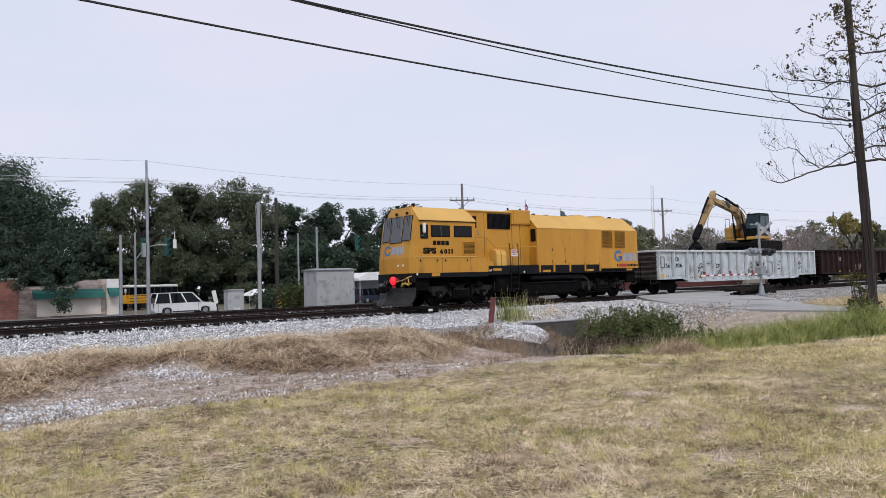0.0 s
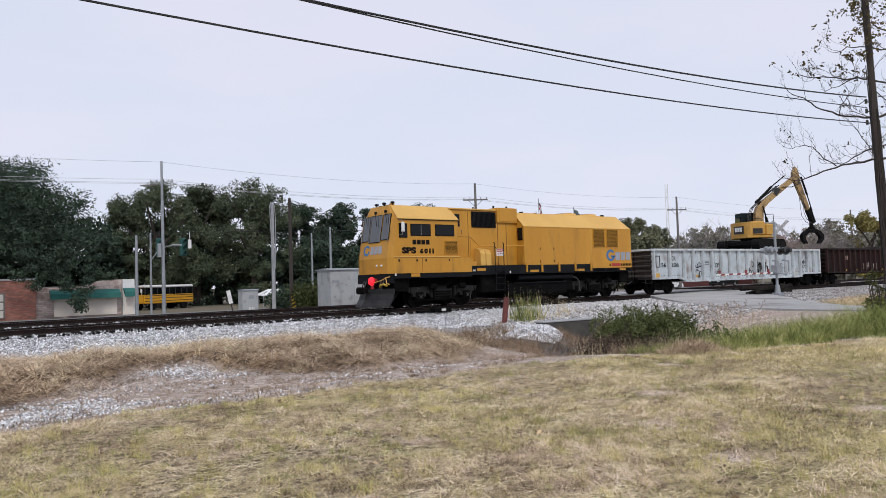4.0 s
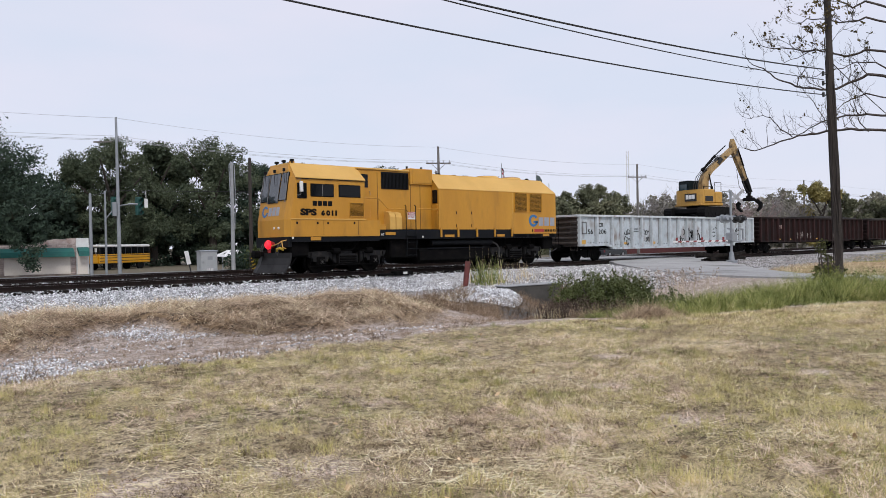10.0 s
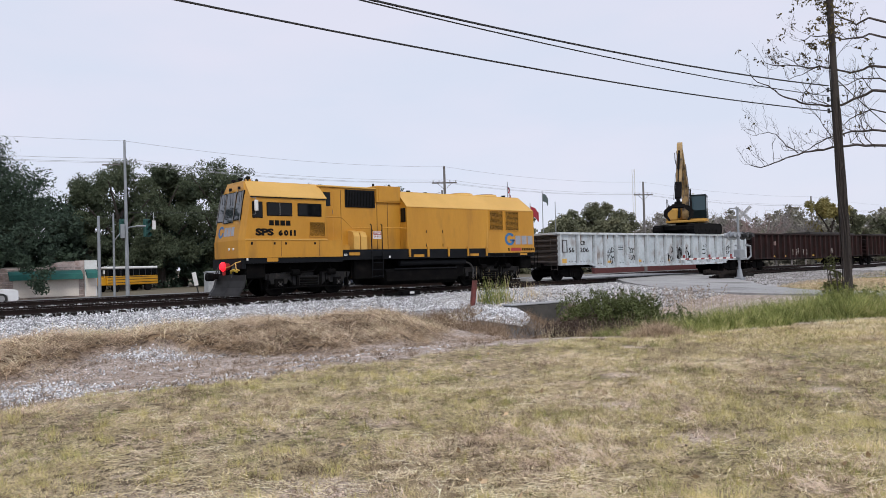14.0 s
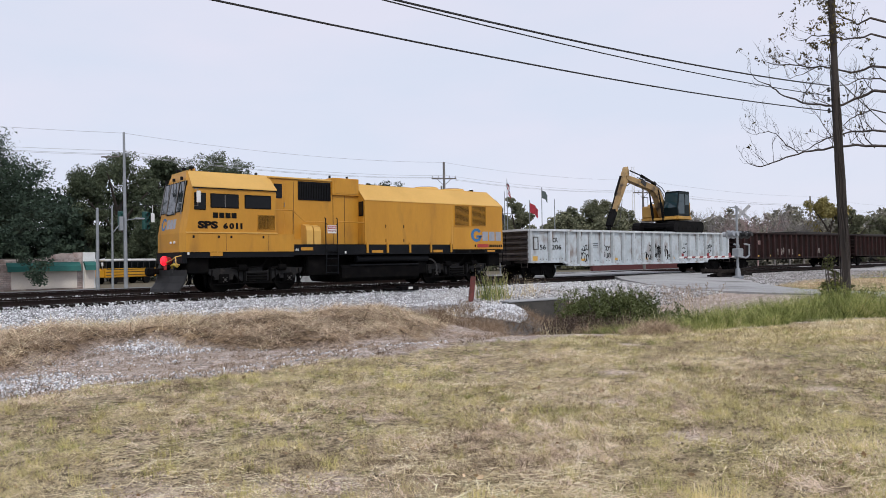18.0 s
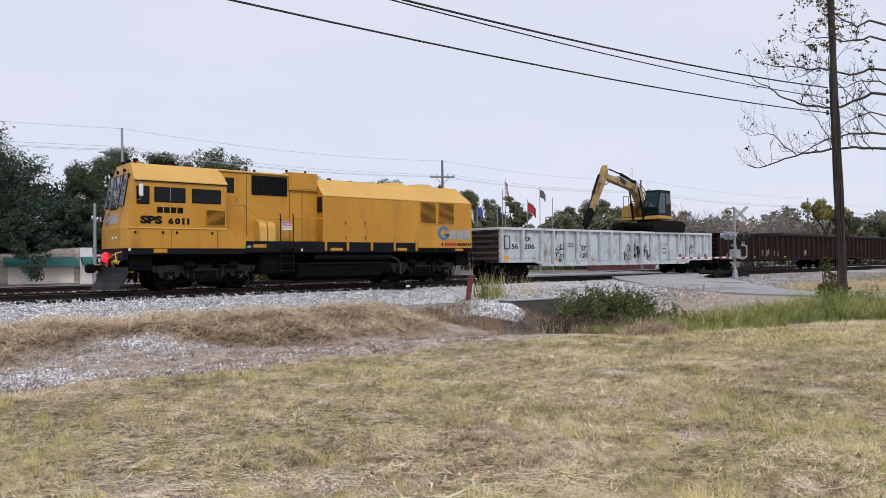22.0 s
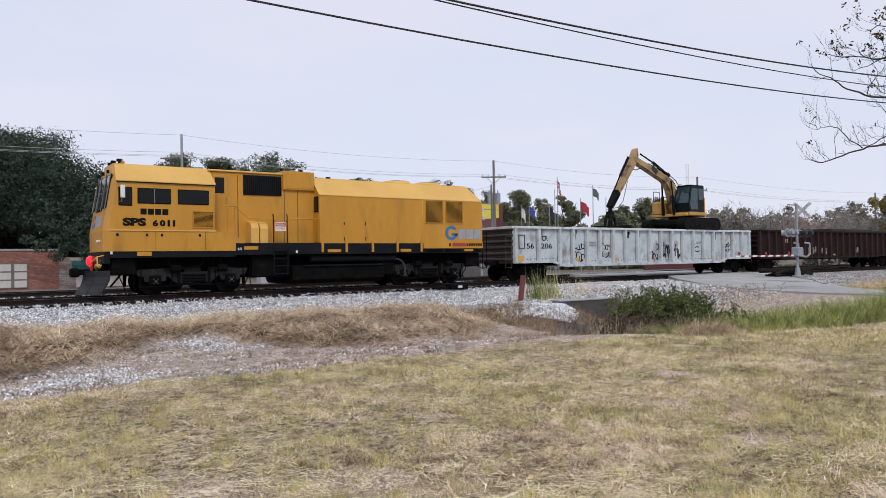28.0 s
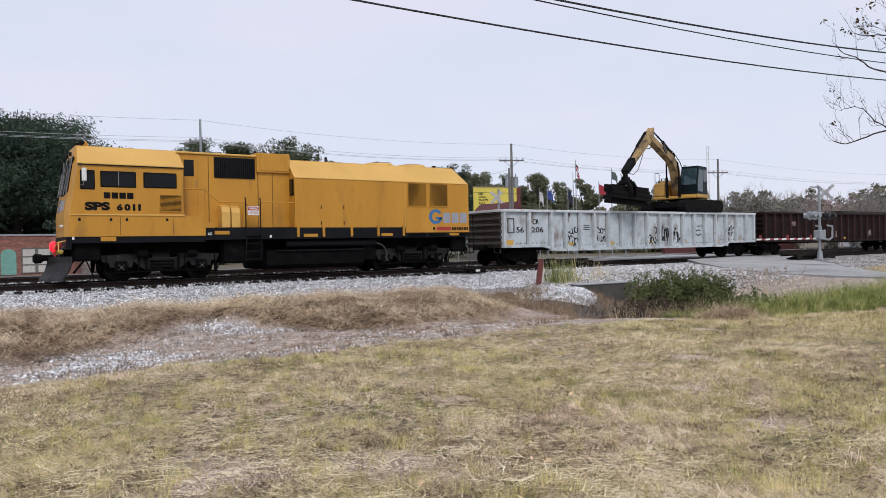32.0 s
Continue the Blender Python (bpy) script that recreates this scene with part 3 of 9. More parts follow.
        pipe(bm, [(xc - 1.95, s * 1.17, 0.3), (xc - 0.75, s * 1.19, 0.34), (xc + 0.75, s * 1.19, 0.34), (xc + 1.95, s * 1.17, 0.3)], 0.022, 6)
        for dx in (-1.9, -0.8, 0.8, 1.9):
            pipe(bm, [(xc + dx, s * 1.17, 0.32), (xc + dx * 0.97, s * 1.15, 0.9)], 0.02, 6)
        part("brake_rod", bm, M_GRIME, frame, "greasy brake rods and hangers")
        for dx, dirn in ((-2.15, 1), (2.15, -1)):
            bm = bmesh.new()
            pipe(bm, [(xc + dx, s * 1.1, 1.35), (xc + dx, s * 1.05, 0.7), (xc + dx + dirn * 0.18, s * 0.8, 0.16)], 0.022, 6)
            part("sand_pipe", bm, M_GRIME, frame)
        for dx in (-2.0, -0.72, 0.72, 2.0):
            boxpart("brake_shoe", (xc + dx - 0.05, xc + dx + 0.05, min(s * 0.74, s * 0.86), max(s * 0.74, s * 0.86), 0.3, 0.72), M_GRIME, frame)
    return wheels


loco = thing("locomotive", pose(19.17, RAIL_Y, 0), "yellow diesel locomotive with black underframe and dark cab windows", "locomotive")
WHEELS = []

# underframe
bm = bmesh.new()
box(bm, 4.42, 16.32, -1.5, 1.5, 1.43, 1.87)
box(bm, 0.02, 4.42, -1.5, 1.5, 1.36, 1.6)
sill = part("side_sill", bm, M_BLK, loco, "black deck and side sill")
for x in (8.01, 9.10, 10.35, 11.59, 12.84):
    boxpart("stanchion_bracket", (x - 0.045, x + 0.045, -1.56, -1.5, 1.5, 1.95), M_YEL, sill)
for x0, x1, z0, z1 in ((0.92, 1.4, 1.42, 1.565), (4.75, 5.3, 1.62, 1.75), (8.25, 8.85, 1.5, 1.62), (11.75, 12.3, 1.5, 1.62), (15.25, 15.75, 1.5, 1.6)):
    boxpart("jacking_plate", (x0, x1, -1.52, -1.501, z0, z1), M_YEL, sill, "yellow painted plate")
for x0, x1 in ((13.1, 14.0), (14.15, 15.05), (15.85, 16.2)):
    boxpart("sill_pocket", (x0, x1, -1.515, -1.501, 1.47, 1.6), M_GRIME, sill)
for x in (0.05, 6.85):
    boxpart("sill_light", (x, x + 0.07, -1.53, -1.501, 1.48, 1.58), M_WHITE, sill, "small white marker")
words("sill_number", "60", 0.1, 0.16, M_WHITE, sill, pose(4.5, -1.507, 1.6))
bm = bmesh.new()
box(bm, -0.1, 16.5, -0.7, 0.7, 0.9, 1.45)
csill = part("centre_sill", bm, M_GRIME, loco)
for q in ((5.15, 6.7, -1.3, 1.3, 0.55, 1.45), (11.0, 11.6, -1.2, 1.2, 0.5, 1.4), (0.1, 0.95, -1.3, 1.3, 0.75, 1.4), (15.5, 16.3, -1.3, 1.3, 0.8, 1.45)):
    bm = bmesh.new()
    box(bm, *q, bevel=0.05)
    part("equipment_box", bm, M_GRIME, csill)

# lower cab skirt
bm = bmesh.new()
solid(bm, [(0, NS, 1.58), (4.42, NS, 1.58), (4.42, -NS, 1.58), (0, -NS, 1.58), (-0.14, 1.2, 1.58), (-0.14, -1.2, 1.58),
           (0, NS, 2.29), (4.42, NS, 2.29), (4.42, -NS, 2.29), (0, -NS, 2.29), (-0.14, 1.2, 2.29), (-0.14, -1.2, 2.29)],
      [(0, 5, 4, 3, 2, 1), (6, 7, 8, 9, 10, 11), (0, 1, 7, 6), (1, 2, 8, 7), (2, 3, 9, 8), (3, 4, 10, 9), (4, 5, 11, 10), (5, 0, 6, 11)])
skirt = part("cab_skirt", bm, M_YEL, loco, "yellow lower cab body")
for x in (1.54, 3.28):
    boxpart("panel_joint", (x - 0.008, x + 0.008, NS - 0.004, NS + 0.01, 1.62, 2.27), M_SEAM, skirt)
for x in (0.28, 1.25, 1.75, 3.08):
    bm = bmesh.new()
    box(bm, x - 0.04, x + 0.04, NS - 0.012, NS + 0.01, 2.1, 2.2, bevel=0.008)
    part("latch", bm, M_BLK, skirt, "recessed black latch")
for y in (-0.75, -0.35):
    bm = bmesh.new()
    cyl(bm, (-0.19, y, 1.95), (-0.13, y, 1.95), 0.05, seg=10)
    part("nose_lamp", bm, M_LENS, skirt)
boxpart("step_box", (4.42, 4.78, NS + 0.03, -0.9, 1.87, 2.08), M_YEL, loco)

# cab body: sloping front, chamfered roof
XR = 3.66
cabv = [(0.0, NS + 0.03, 2.29), (XR, NS + 0.03, 2.29), (XR, 1.5, 2.29), (0.0, 1.5, 2.29), (-0.14, 1.17, 2.29), (-0.14, -1.17, 2.29),
        (0.28, NS + 0.03, 4.04), (XR, NS + 0.03, 4.04), (XR, 1.5, 4.04), (0.28, 1.5, 4.04), (0.16, 1.17, 4.04), (0.16, -1.17, 4.04),
        (0.36, -0.86, 4.66), (XR - 0.05, -0.86, 4.66), (XR - 0.05, 0.86, 4.66), (0.36, 0.86, 4.66), (0.3, 0.8, 4.66), (0.3, -0.8, 4.66)]
bm = bmesh.new()
solid(bm, cabv, [(0, 5, 4, 3, 2, 1), (0, 1, 7, 6), (1, 2, 8, 14, 13, 7), (2, 3, 9, 8), (3, 4, 10, 9), (4, 5, 11, 10), (5, 0, 6, 11), (8, 9, 15, 14), (6, 7, 13, 12), (9, 10, 16, 15), (10, 11, 17, 16), (11, 6, 12, 17), (12, 13, 14, 15, 16, 17)])
cab = part("cab_body", bm, M_YEL, loco, "yellow driving cab with a sloping front")
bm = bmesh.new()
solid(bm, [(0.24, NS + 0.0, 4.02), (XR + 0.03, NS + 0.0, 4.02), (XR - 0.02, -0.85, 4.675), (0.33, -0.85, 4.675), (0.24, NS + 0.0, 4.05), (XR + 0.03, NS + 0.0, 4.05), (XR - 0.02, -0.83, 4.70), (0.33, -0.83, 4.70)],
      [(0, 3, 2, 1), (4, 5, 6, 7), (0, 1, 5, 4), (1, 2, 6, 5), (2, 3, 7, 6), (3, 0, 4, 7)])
part("roof_panel", bm, M_YELTOP, cab, "paler yellow sloping roof side")
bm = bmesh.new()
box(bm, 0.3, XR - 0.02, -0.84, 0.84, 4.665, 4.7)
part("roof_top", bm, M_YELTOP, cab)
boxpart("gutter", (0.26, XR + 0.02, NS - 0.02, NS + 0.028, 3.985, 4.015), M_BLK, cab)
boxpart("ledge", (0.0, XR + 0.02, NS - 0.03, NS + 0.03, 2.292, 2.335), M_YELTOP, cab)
window(cab, 0.36, 0.74, 3.2, 3.78, NS + 0.03, M_GLASS)
window(cab, 0.98, 2.04, 3.29, 3.77, NS + 0.03, M_GLASS, mullion=True)
window(cab, 2.35, 3.4, 3.3, 3.77, NS + 0.03, M_GLASS)
louvre(cab, 2.86, 3.58, 2.45, 3.02, NS + 0.03, 14)
bars(cab, "reporting_mark", 1.04, 2.87, 0.98, 0.21, M_BLACKTXT, "black lettering blocks", y=NS + 0.024, gap=0.16)
words("unit_letters", "SPS", 0.29, 0.78, M_BLACKTXT, cab, pose(0.45, NS + 0.024, 2.46), "bold black lettering", bold=0.018)
for ch, x, w in (("6", 1.44, 0.19), ("0", 1.68, 0.2), ("1", 1.95, 0.085), ("1", 2.13, 0.085)):
    words("unit_numeral", ch, 0.23, w, M_BLACKTXT, cab, pose(x, NS + 0.024, 2.46), "bold black numeral", bold=0.014)


def front(z, y):
    """x of the cab's sloping front at a height."""
    return -0.14 + (z - 2.29) * 0.30 / 1.75


def front_window(y0, y1, z0, z1, inset=0.0):
    bm = bmesh.new()
    a = [(front(z0, 0) - 0.03, y0, z0), (front(z0, 0) - 0.03, y1, z0), (front(z1, 0) - 0.03, y1 - inset, z1), (front(z1, 0) - 0.03, y0 + inset, z1)]
    b = [(x + 0.05, y, z) for x, y, z in a]
    solid(bm, a + b, [(0, 1, 2, 3), (7, 6, 5, 4), (0, 4, 5, 1), (1, 5, 6, 2), (2, 6, 7, 3), (3, 7, 4, 0)])
    w = part("windscreen", bm, M_GASKET, cab, "tall windscreen in a pale metal frame")
    bm = bmesh.new()
    k = 0.028
    a = [(front(z0 + k, 0) - 0.036, y0 + k, z0 + k), (front(z0 + k, 0) - 0.036, y1 - k, z0 + k), (front(z1 - k, 0) - 0.036, y1 - inset - k, z1 - k), (front(z1 - k, 0) - 0.036, y0 + inset + k, z1 - k)]
    b = [(x + 0.004, y, z) for x, y, z in a]
    solid(bm, a + b, [(0, 1, 2, 3), (7, 6, 5, 4), (0, 4, 5, 1), (1, 5, 6, 2), (2, 6, 7, 3), (3, 7, 4, 0)])
    part("pane", bm, M_WIND, w)
    bm = bmesh.new()
    ym = (y0 + y1) / 2
    cyl(bm, (front(z1, 0) - 0.09, ym + 0.1, z1 + 0.12), (front(z0 + 0.7, 0) - 0.08, ym - 0.14, z0 + 0.72), 0.012, seg=6)
    box(bm, front(z1, 0) - 0.1, front(z1, 0) - 0.02, ym + 0.06, ym + 0.16, z1 + 0.06, z1 + 0.18)
    part("wiper", bm, M_BLK, w)


front_window(-1.18, -0.52, 3.1, 4.28, 0.04)
front_window(-0.46, 0.46, 3.02, 4.28)
front_window(0.52, 1.18, 3.1, 4.28, 0.04)
for yy in (-1.155, -0.475, 0.475, 1.155):
    bm = bmesh.new()
    cyl(bm, (front(3.0, 0) - 0.045, yy, 3.02), (front(4.3, 0) - 0.045, yy * 0.97, 4.3), 0.016, seg=6)
    part("windscreen_post", bm, M_STEEL, cab)
# faded logo on the nose: an open blue ring and pale bars
bm = bmesh.new()
arc = [(math.cos(a), math.sin(a)) for a in np.linspace(radians(35), radians(350), 18)]
for (c0, s0_), (c1, s1_) in zip(arc, arc[1:]):
    q = [(0.62 - 0.27 * c0, 2.68 + 0.25 * s0_), (0.62 - 0.27 * c1, 2.68 + 0.25 * s1_), (0.62 - 0.16 * c1, 2.68 + 0.15 * s1_), (0.62 - 0.16 * c0, 2.68 + 0.15 * s0_)]
    a = [bm.verts.new((front(z, 0) - 0.008, y, z)) for y, z in q]
    b = [bm.verts.new((front(z, 0) + 0.01, y, z)) for y, z in q]
    bm.faces.new(a), bm.faces.new(b[::-1])
    for k in range(4):
        bm.faces.new((a[k], b[k], b[(k + 1) % 4], a[(k + 1) % 4]))
part("nose_logo", bm, M_BLUE, cab, "blue ring-shaped logo block")
bm = bmesh.new()
for k in range(3):
    y1 = 0.28 - k * 0.34
    prism(bm, [(front(2.48, 0) - 0.008, 2.48), (front(2.84, 0) - 0.008, 2.84), (front(2.84, 0) + 0.01, 2.84), (front(2.48, 0) + 0.01, 2.48)], "y", y1 - 0.28, y1)
part("nose_logo_bar", bm, M_BLUEGREY, cab, "pale grey-blue logo bars")
# mirror, beacon, roof clutter
bm = bmesh.new()
box(bm, 0.36, 0.5, NS - 0.2, NS - 0.1, 3.42, 3.86, bevel=0.02)
mirror = part("mirror", bm, M_WHITE, cab, "white door mirror")
bm = bmesh.new()
pipe(bm, [(0.32, NS + 0.02, 3.95), (0.4, NS - 0.15, 3.95), (0.4, NS - 0.15, 3.3), (0.32, NS + 0.02, 3.3)], 0.012, 6)
part("mirror_bracket", bm, M_STEEL, mirror)
bm = bmesh.new()
cyl(bm, (0.62, -0.55, 4.7), (0.62, -0.55, 4.82), 0.11, seg=12)
cyl(bm, (0.62, -0.55, 4.82), (0.62, -0.55, 4.9), 0.08, 0.05, seg=12)
part("beacon", bm, M_YEL, cab, "amber roof beacon")
for x, y in ((0.42, -0.2), (0.5, -0.78), (0.45, 0.5)):
    bm = bmesh.new()
    cyl(bm, (x, y, 4.69), (x, y, 4.78), 0.035, seg=8)
    box(bm, x - 0.08, x + 0.08, y - 0.07, y + 0.07, 4.77, 4.87, bevel=0.02)
    part("roof_horn", bm, M_BLK, cab)
bm = bmesh.new()
box(bm, 0.5, 0.58, -0.5, 0.4, 4.7, 4.76)
part("light_bar", bm, M_BLK, cab)

# recessed engine house between cab and rear hood
bm = bmesh.new()
box(bm, XR, 7.95, -0.95, 0.95, 1.87, 4.62, bevel=0.03)
mid = part("engine_house", bm, M_YEL, loco, "yellow recessed body beside the walkway")
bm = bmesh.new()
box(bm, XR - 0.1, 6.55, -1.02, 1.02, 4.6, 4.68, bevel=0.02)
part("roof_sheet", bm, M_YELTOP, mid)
bm = bmesh.new()
box(bm, 6.55, 7.9, -1.06, 1.06, 4.02, 4.78, bevel=0.02)
bx = part("sand_box", bm, M_YEL, mid, "square raised roof box")
boxpart("lid", (6.66, 7.84, -1.085, -1.06, 4.1, 4.7), M_YEL, bx)
for x in (6.62, 7.5):
    bm = bmesh.new()
    cyl(bm, (x, -0.7, 4.77), (x, -0.7, 4.9), 0.05, seg=8)
    part("vent_pipe", bm, M_BLK, bx)
door = boxpart("side_door", (3.74, 4.3, -0.985, -0.95, 1.9, 4.45), M_YEL, mid, "tall yellow cab door", bevel=0.01)
boxpart("door_pane", (3.82, 4.18, -0.995, -0.986, 3.78, 4.38), M_GLASS, door)
bm = bmesh.new()
pipe(bm, [(4.26, -0.99, 3.6), (4.26, -1.04, 3.6), (4.26, -1.04, 3.45), (4.26, -0.99, 3.45)], 0.012, 6)
part("door_handle", bm, M_STEEL, door)
bm = bmesh.new()
box(bm, 4.93, 6.5, -1.0, -0.94, 3.76, 4.54, bevel=0.015)
rad = part("radiator_intake", bm, M_BLK, mid, "black slatted intake in the upper body")
bm = bmesh.new()
box(bm, -0.008, 0.008, -1.02, -0.99, 3.8, 4.5)
s0 = part("slat", bm, M_GRIME, rad)
s0.matrix_basis = pose(5.0, 0, 0)
for i in range(1, 19):
    share("slat", s0, rad, pose(5.0 + i * 0.08, 0, 0))
for x in (4.72, 6.62, 7.2):
    boxpart("body_seam", (x - 0.012, x + 0.012, -0.962, -0.948, 1.9, 4.5), M_SEAM, mid)
bm = bmesh.new()
prism(bm, [(-1.45, 1.88), (-1.45, 2.45), (-1.36, 2.64), (-1.1, 2.72), (-0.95, 2.72), (-0.95, 1.88)], "x", 5.05, 5.36)
prism(bm, [(-1.43, 1.88), (-1.43, 2.43), (-1.34, 2.62), (-1.08, 2.70), (-0.95, 2.70), (-0.95, 1.88)], "x", 5.42, 5.74)
part("blower_duct", bm, M_YELTOP, mid, "rounded yellow blower housings")
bm = bmesh.new()
pipe(bm, [(3.66, -1.46, 3.27), (4.42, -1.46, 3.27), (4.95, -1.46, 2.82), (5.9, -1.46, 2.82), (5.9, -1.46, 1.9)], 0.022, 8)
pipe(bm, [(4.42, -1.46, 3.27), (4.42, -1.46, 2.08)], 0.018, 6)
pipe(bm, [(6.55, -1.46, 2.84), (7.92, -1.46, 2.84)], 0.022, 8)
part("handrail", bm, M_YEL, loco, "yellow walkway handrail")
for x in (5.93, 6.5):
    bm = bmesh.new()
    pipe(bm, [(x, -1.5, 0.62), (x, -1.56, 1.3), (x, -1.5, 1.9), (x, -1.5, 2.95), (x, -1.42, 3.0)], 0.022, 6)
    part("ladder_rail", bm, M_BLK, loco, "black boarding ladder rail")
for z in (0.68, 0.98, 1.28, 1.58):
    bm = bmesh.new()
    box(bm, 5.93, 6.5, -1.62, -1.46, z - 0.015, z + 0.015)
    part("ladder_step", bm, M_BLK, loco)
bm = bmesh.new()
pts = [(5.93 + 0.57 * k / 6, -1.52, 2.78 - 0.22 * math.sin(math.pi * k / 6)) for k in range(7)]
pipe(bm, pts, 0.012, 6)
part("safety_chain", bm, M_BLK, loco)
sign = boxpart("warning_sign", (5.99, 6.42, -1.555, -1.54, 2.34, 2.68), M_WHITE, loco, "white sign with red warning header")
boxpart("sign_header", (6.0, 6.41, -1.558, -1.555, 2.52, 2.66), M_RED, sign)
words("sign_word", "WARNING", 0.09, 0.36, M_WHITE, sign, pose(6.025, -1.561, 2.545))
words("sign_words", "LIVE TRACK", 0.08, 0.36, M_RED, sign, pose(6.025, -1.558, 2.4))

# rear hood
HS = -1.5
hoodv = [(7.9, HS, 1.87), (16.33, HS, 1.87), (16.33, 1.5, 1.87), (7.9, 1.5, 1.87), (7.9, HS, 3.83), (16.33, HS, 3.83), (16.33, 1.5, 3.83), (7.9, 1.5, 3.83),
         (7.92, -0.8, 4.56), (15.95, -0.8, 4.56), (15.95, 0.8, 4.56), (7.92, 0.8, 4.56)]
bm = bmesh.new()
solid(bm, hoodv, [(0, 3, 2, 1), (0, 1, 5, 4), (1, 2, 6, 5), (2, 3, 7, 6), (3, 0, 4, 7), (4, 5, 9, 8), (5, 6, 10, 9), (6, 7, 11, 10), (7, 4, 8, 11), (8, 9, 10, 11)])
hood = part("rear_hood", bm, M_YEL, loco, "long yellow rear hood with chamfered roof")
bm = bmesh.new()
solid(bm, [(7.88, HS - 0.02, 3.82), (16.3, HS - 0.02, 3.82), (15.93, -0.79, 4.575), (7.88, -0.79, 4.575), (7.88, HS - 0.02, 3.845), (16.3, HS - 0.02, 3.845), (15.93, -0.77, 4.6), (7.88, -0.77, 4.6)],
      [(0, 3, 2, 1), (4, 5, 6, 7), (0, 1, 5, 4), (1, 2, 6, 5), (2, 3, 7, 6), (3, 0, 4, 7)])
part("roof_panel", bm, M_YELTOP, hood, "paler yellow sloping roof side")
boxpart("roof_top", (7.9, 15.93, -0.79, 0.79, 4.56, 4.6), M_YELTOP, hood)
boxpart("rear_skirt", (12.95, 16.33, NS + 0.005, 1.5, 1.64, 1.9), M_YEL, hood)
boxpart("panel_joint", (12.94, 12.955, HS - 0.004, HS + 0.02, 1.9, 3.8), M_YELTOP, hood)
for x in (9.0, 10.0):
    for z in (1.98, 2.62):
        boxpart("hinge", (x, x + 0.03, HS - 0.02, HS, z, z + 0.14), M_BLK, hood)
bm = bmesh.new()
box(bm, 7.87, 7.9, -1.44, -1.0, 1.9, 3.08, bevel=0.008)
hd = part("hood_door", bm, M_YEL, hood)
bm = bmesh.new()
box(bm, 7.86, 7.9, -1.42, -1.06, 3.14, 3.78, bevel=0.015)
hw_ = part("end_window", bm, M_GASKET, hood, "small dark window in a rounded frame")
boxpart("pane", (7.852, 7.86, -1.38, -1.1, 3.19, 3.73), M_GLASS, hw_)
louvre(hood, 13.1, 14.02, 2.8, 3.77, HS, 22, "slatted yellow air intake")
louvre(hood, 14.22, 15.15, 2.8, 3.77, HS, 22, "slatted yellow air intake")
for x, r in ((12.5, 0.62), (14.2, 0.62)):
    bm = bmesh.new()
    cyl(bm, (x, 0, 4.6), (x, 0, 4.72), r + 0.06, r, seg=20)
    f = part("fan_housing", bm, M_YELTOP, hood, "round yellow roof fan housing")
    bm = bmesh.new()
    cyl(bm, (x, 0, 4.72), (x, 0, 4.74), r - 0.08, seg=20)
    part("fan_grille", bm, M_BLK, f)
for x, y in ((8.9, -0.3), (10.2, 0.0), (15.2, -0.4)):
    bm = bmesh.new()
    cyl(bm, (x, y, 4.6), (x, y, 4.72), 0.12, 0.1, seg=10)
    part("exhaust_stack", bm, M_BLK, hood)
# side logo as plain shapes: an open ring, bars, small line
bm = bmesh.new()
ring = [(math.cos(a), math.sin(a)) for a in np.linspace(radians(35), radians(350), 22)]
for (c0, s0_), (c1, s1_) in zip(ring, ring[1:]):
    cx, cz = 14.52, 2.34
    o0, o1, i0, i1 = ((cx + 0.36 * c0, cz + 0.33 * s0_), (cx + 0.36 * c1, cz + 0.33 * s1_), (cx + 0.2 * c0, cz + 0.2 * s0_), (cx + 0.2 * c1, cz + 0.2 * s1_))
    prism(bm, [o0, o1, i1, i0], "y", HS - 0.008, HS - 0.002)
box(bm, 14.52, 14.87, HS - 0.008, HS - 0.002, 2.22, 2.33)
part("logo_ring", bm, M_BLUE, hood, "blue ring logo shape")
bars(hood, "logo_bar", 14.93, 2.06, 1.36, 0.46, M_BLUEGREY, "grey-blue logo bars", y=HS - 0.006, n=3, gap=0.18)
boxpart("logo_red_bar", (14.55, 15.3, NS - 0.012, NS + 0.002, 1.73, 1.89), M_RED, hood, "red name bar")
bars(hood, "logo_small_bars", 15.36, 1.74, 0.95, 0.13, M_BLACKTXT, "small dark lettering bars", y=NS - 0.004, n=7, gap=0.3)
bars(hood, "logo_small_bars", 14.36, 1.74, 0.1, 0.13, M_BLACKTXT, "small dark lettering bar", y=NS - 0.004, n=1, gap=0.1)

# below the deck
bm = bmesh.new()
prism(bm, [(-1.2, 0.25), (-1.42, 0.42), (-1.42, 0.85), (-1.3, 0.98), (1.3, 0.98), (1.42, 0.85), (1.42, 0.42), (1.2, 0.25)], "x", 6.75, 10.95)
tank = part("fuel_tank", bm, M_GRIME, loco, "black fuel tank")
boxpart("tank_lip", (7.2, 10.9, -1.46, -1.4, 0.95, 1.0), M_BLK, tank)
bm = bmesh.new()
cyl(bm, (7.6, -1.2, 1.24), (11.6, -1.2, 1.24), 0.15, seg=14)
part("air_reservoir", bm, M_BLK, loco, "long black air reservoir")
bm = bmesh.new()
pts = [(11.6, -1.3, 1.2)] + [(11.6 + 0.5 * math.sin(a), -1.3, 1.2 - 0.45 * (1 - math.cos(a))) for a in np.linspace(0.2, 2.0, 7)]
pipe(bm, pts, 0.04, 8)
part("fuel_hose", bm, M_HOSE, loco)
for xc in (2.97, 13.5):
    WHEELS += [(w, 0.508) for w in loco_truck(loco, xc)]
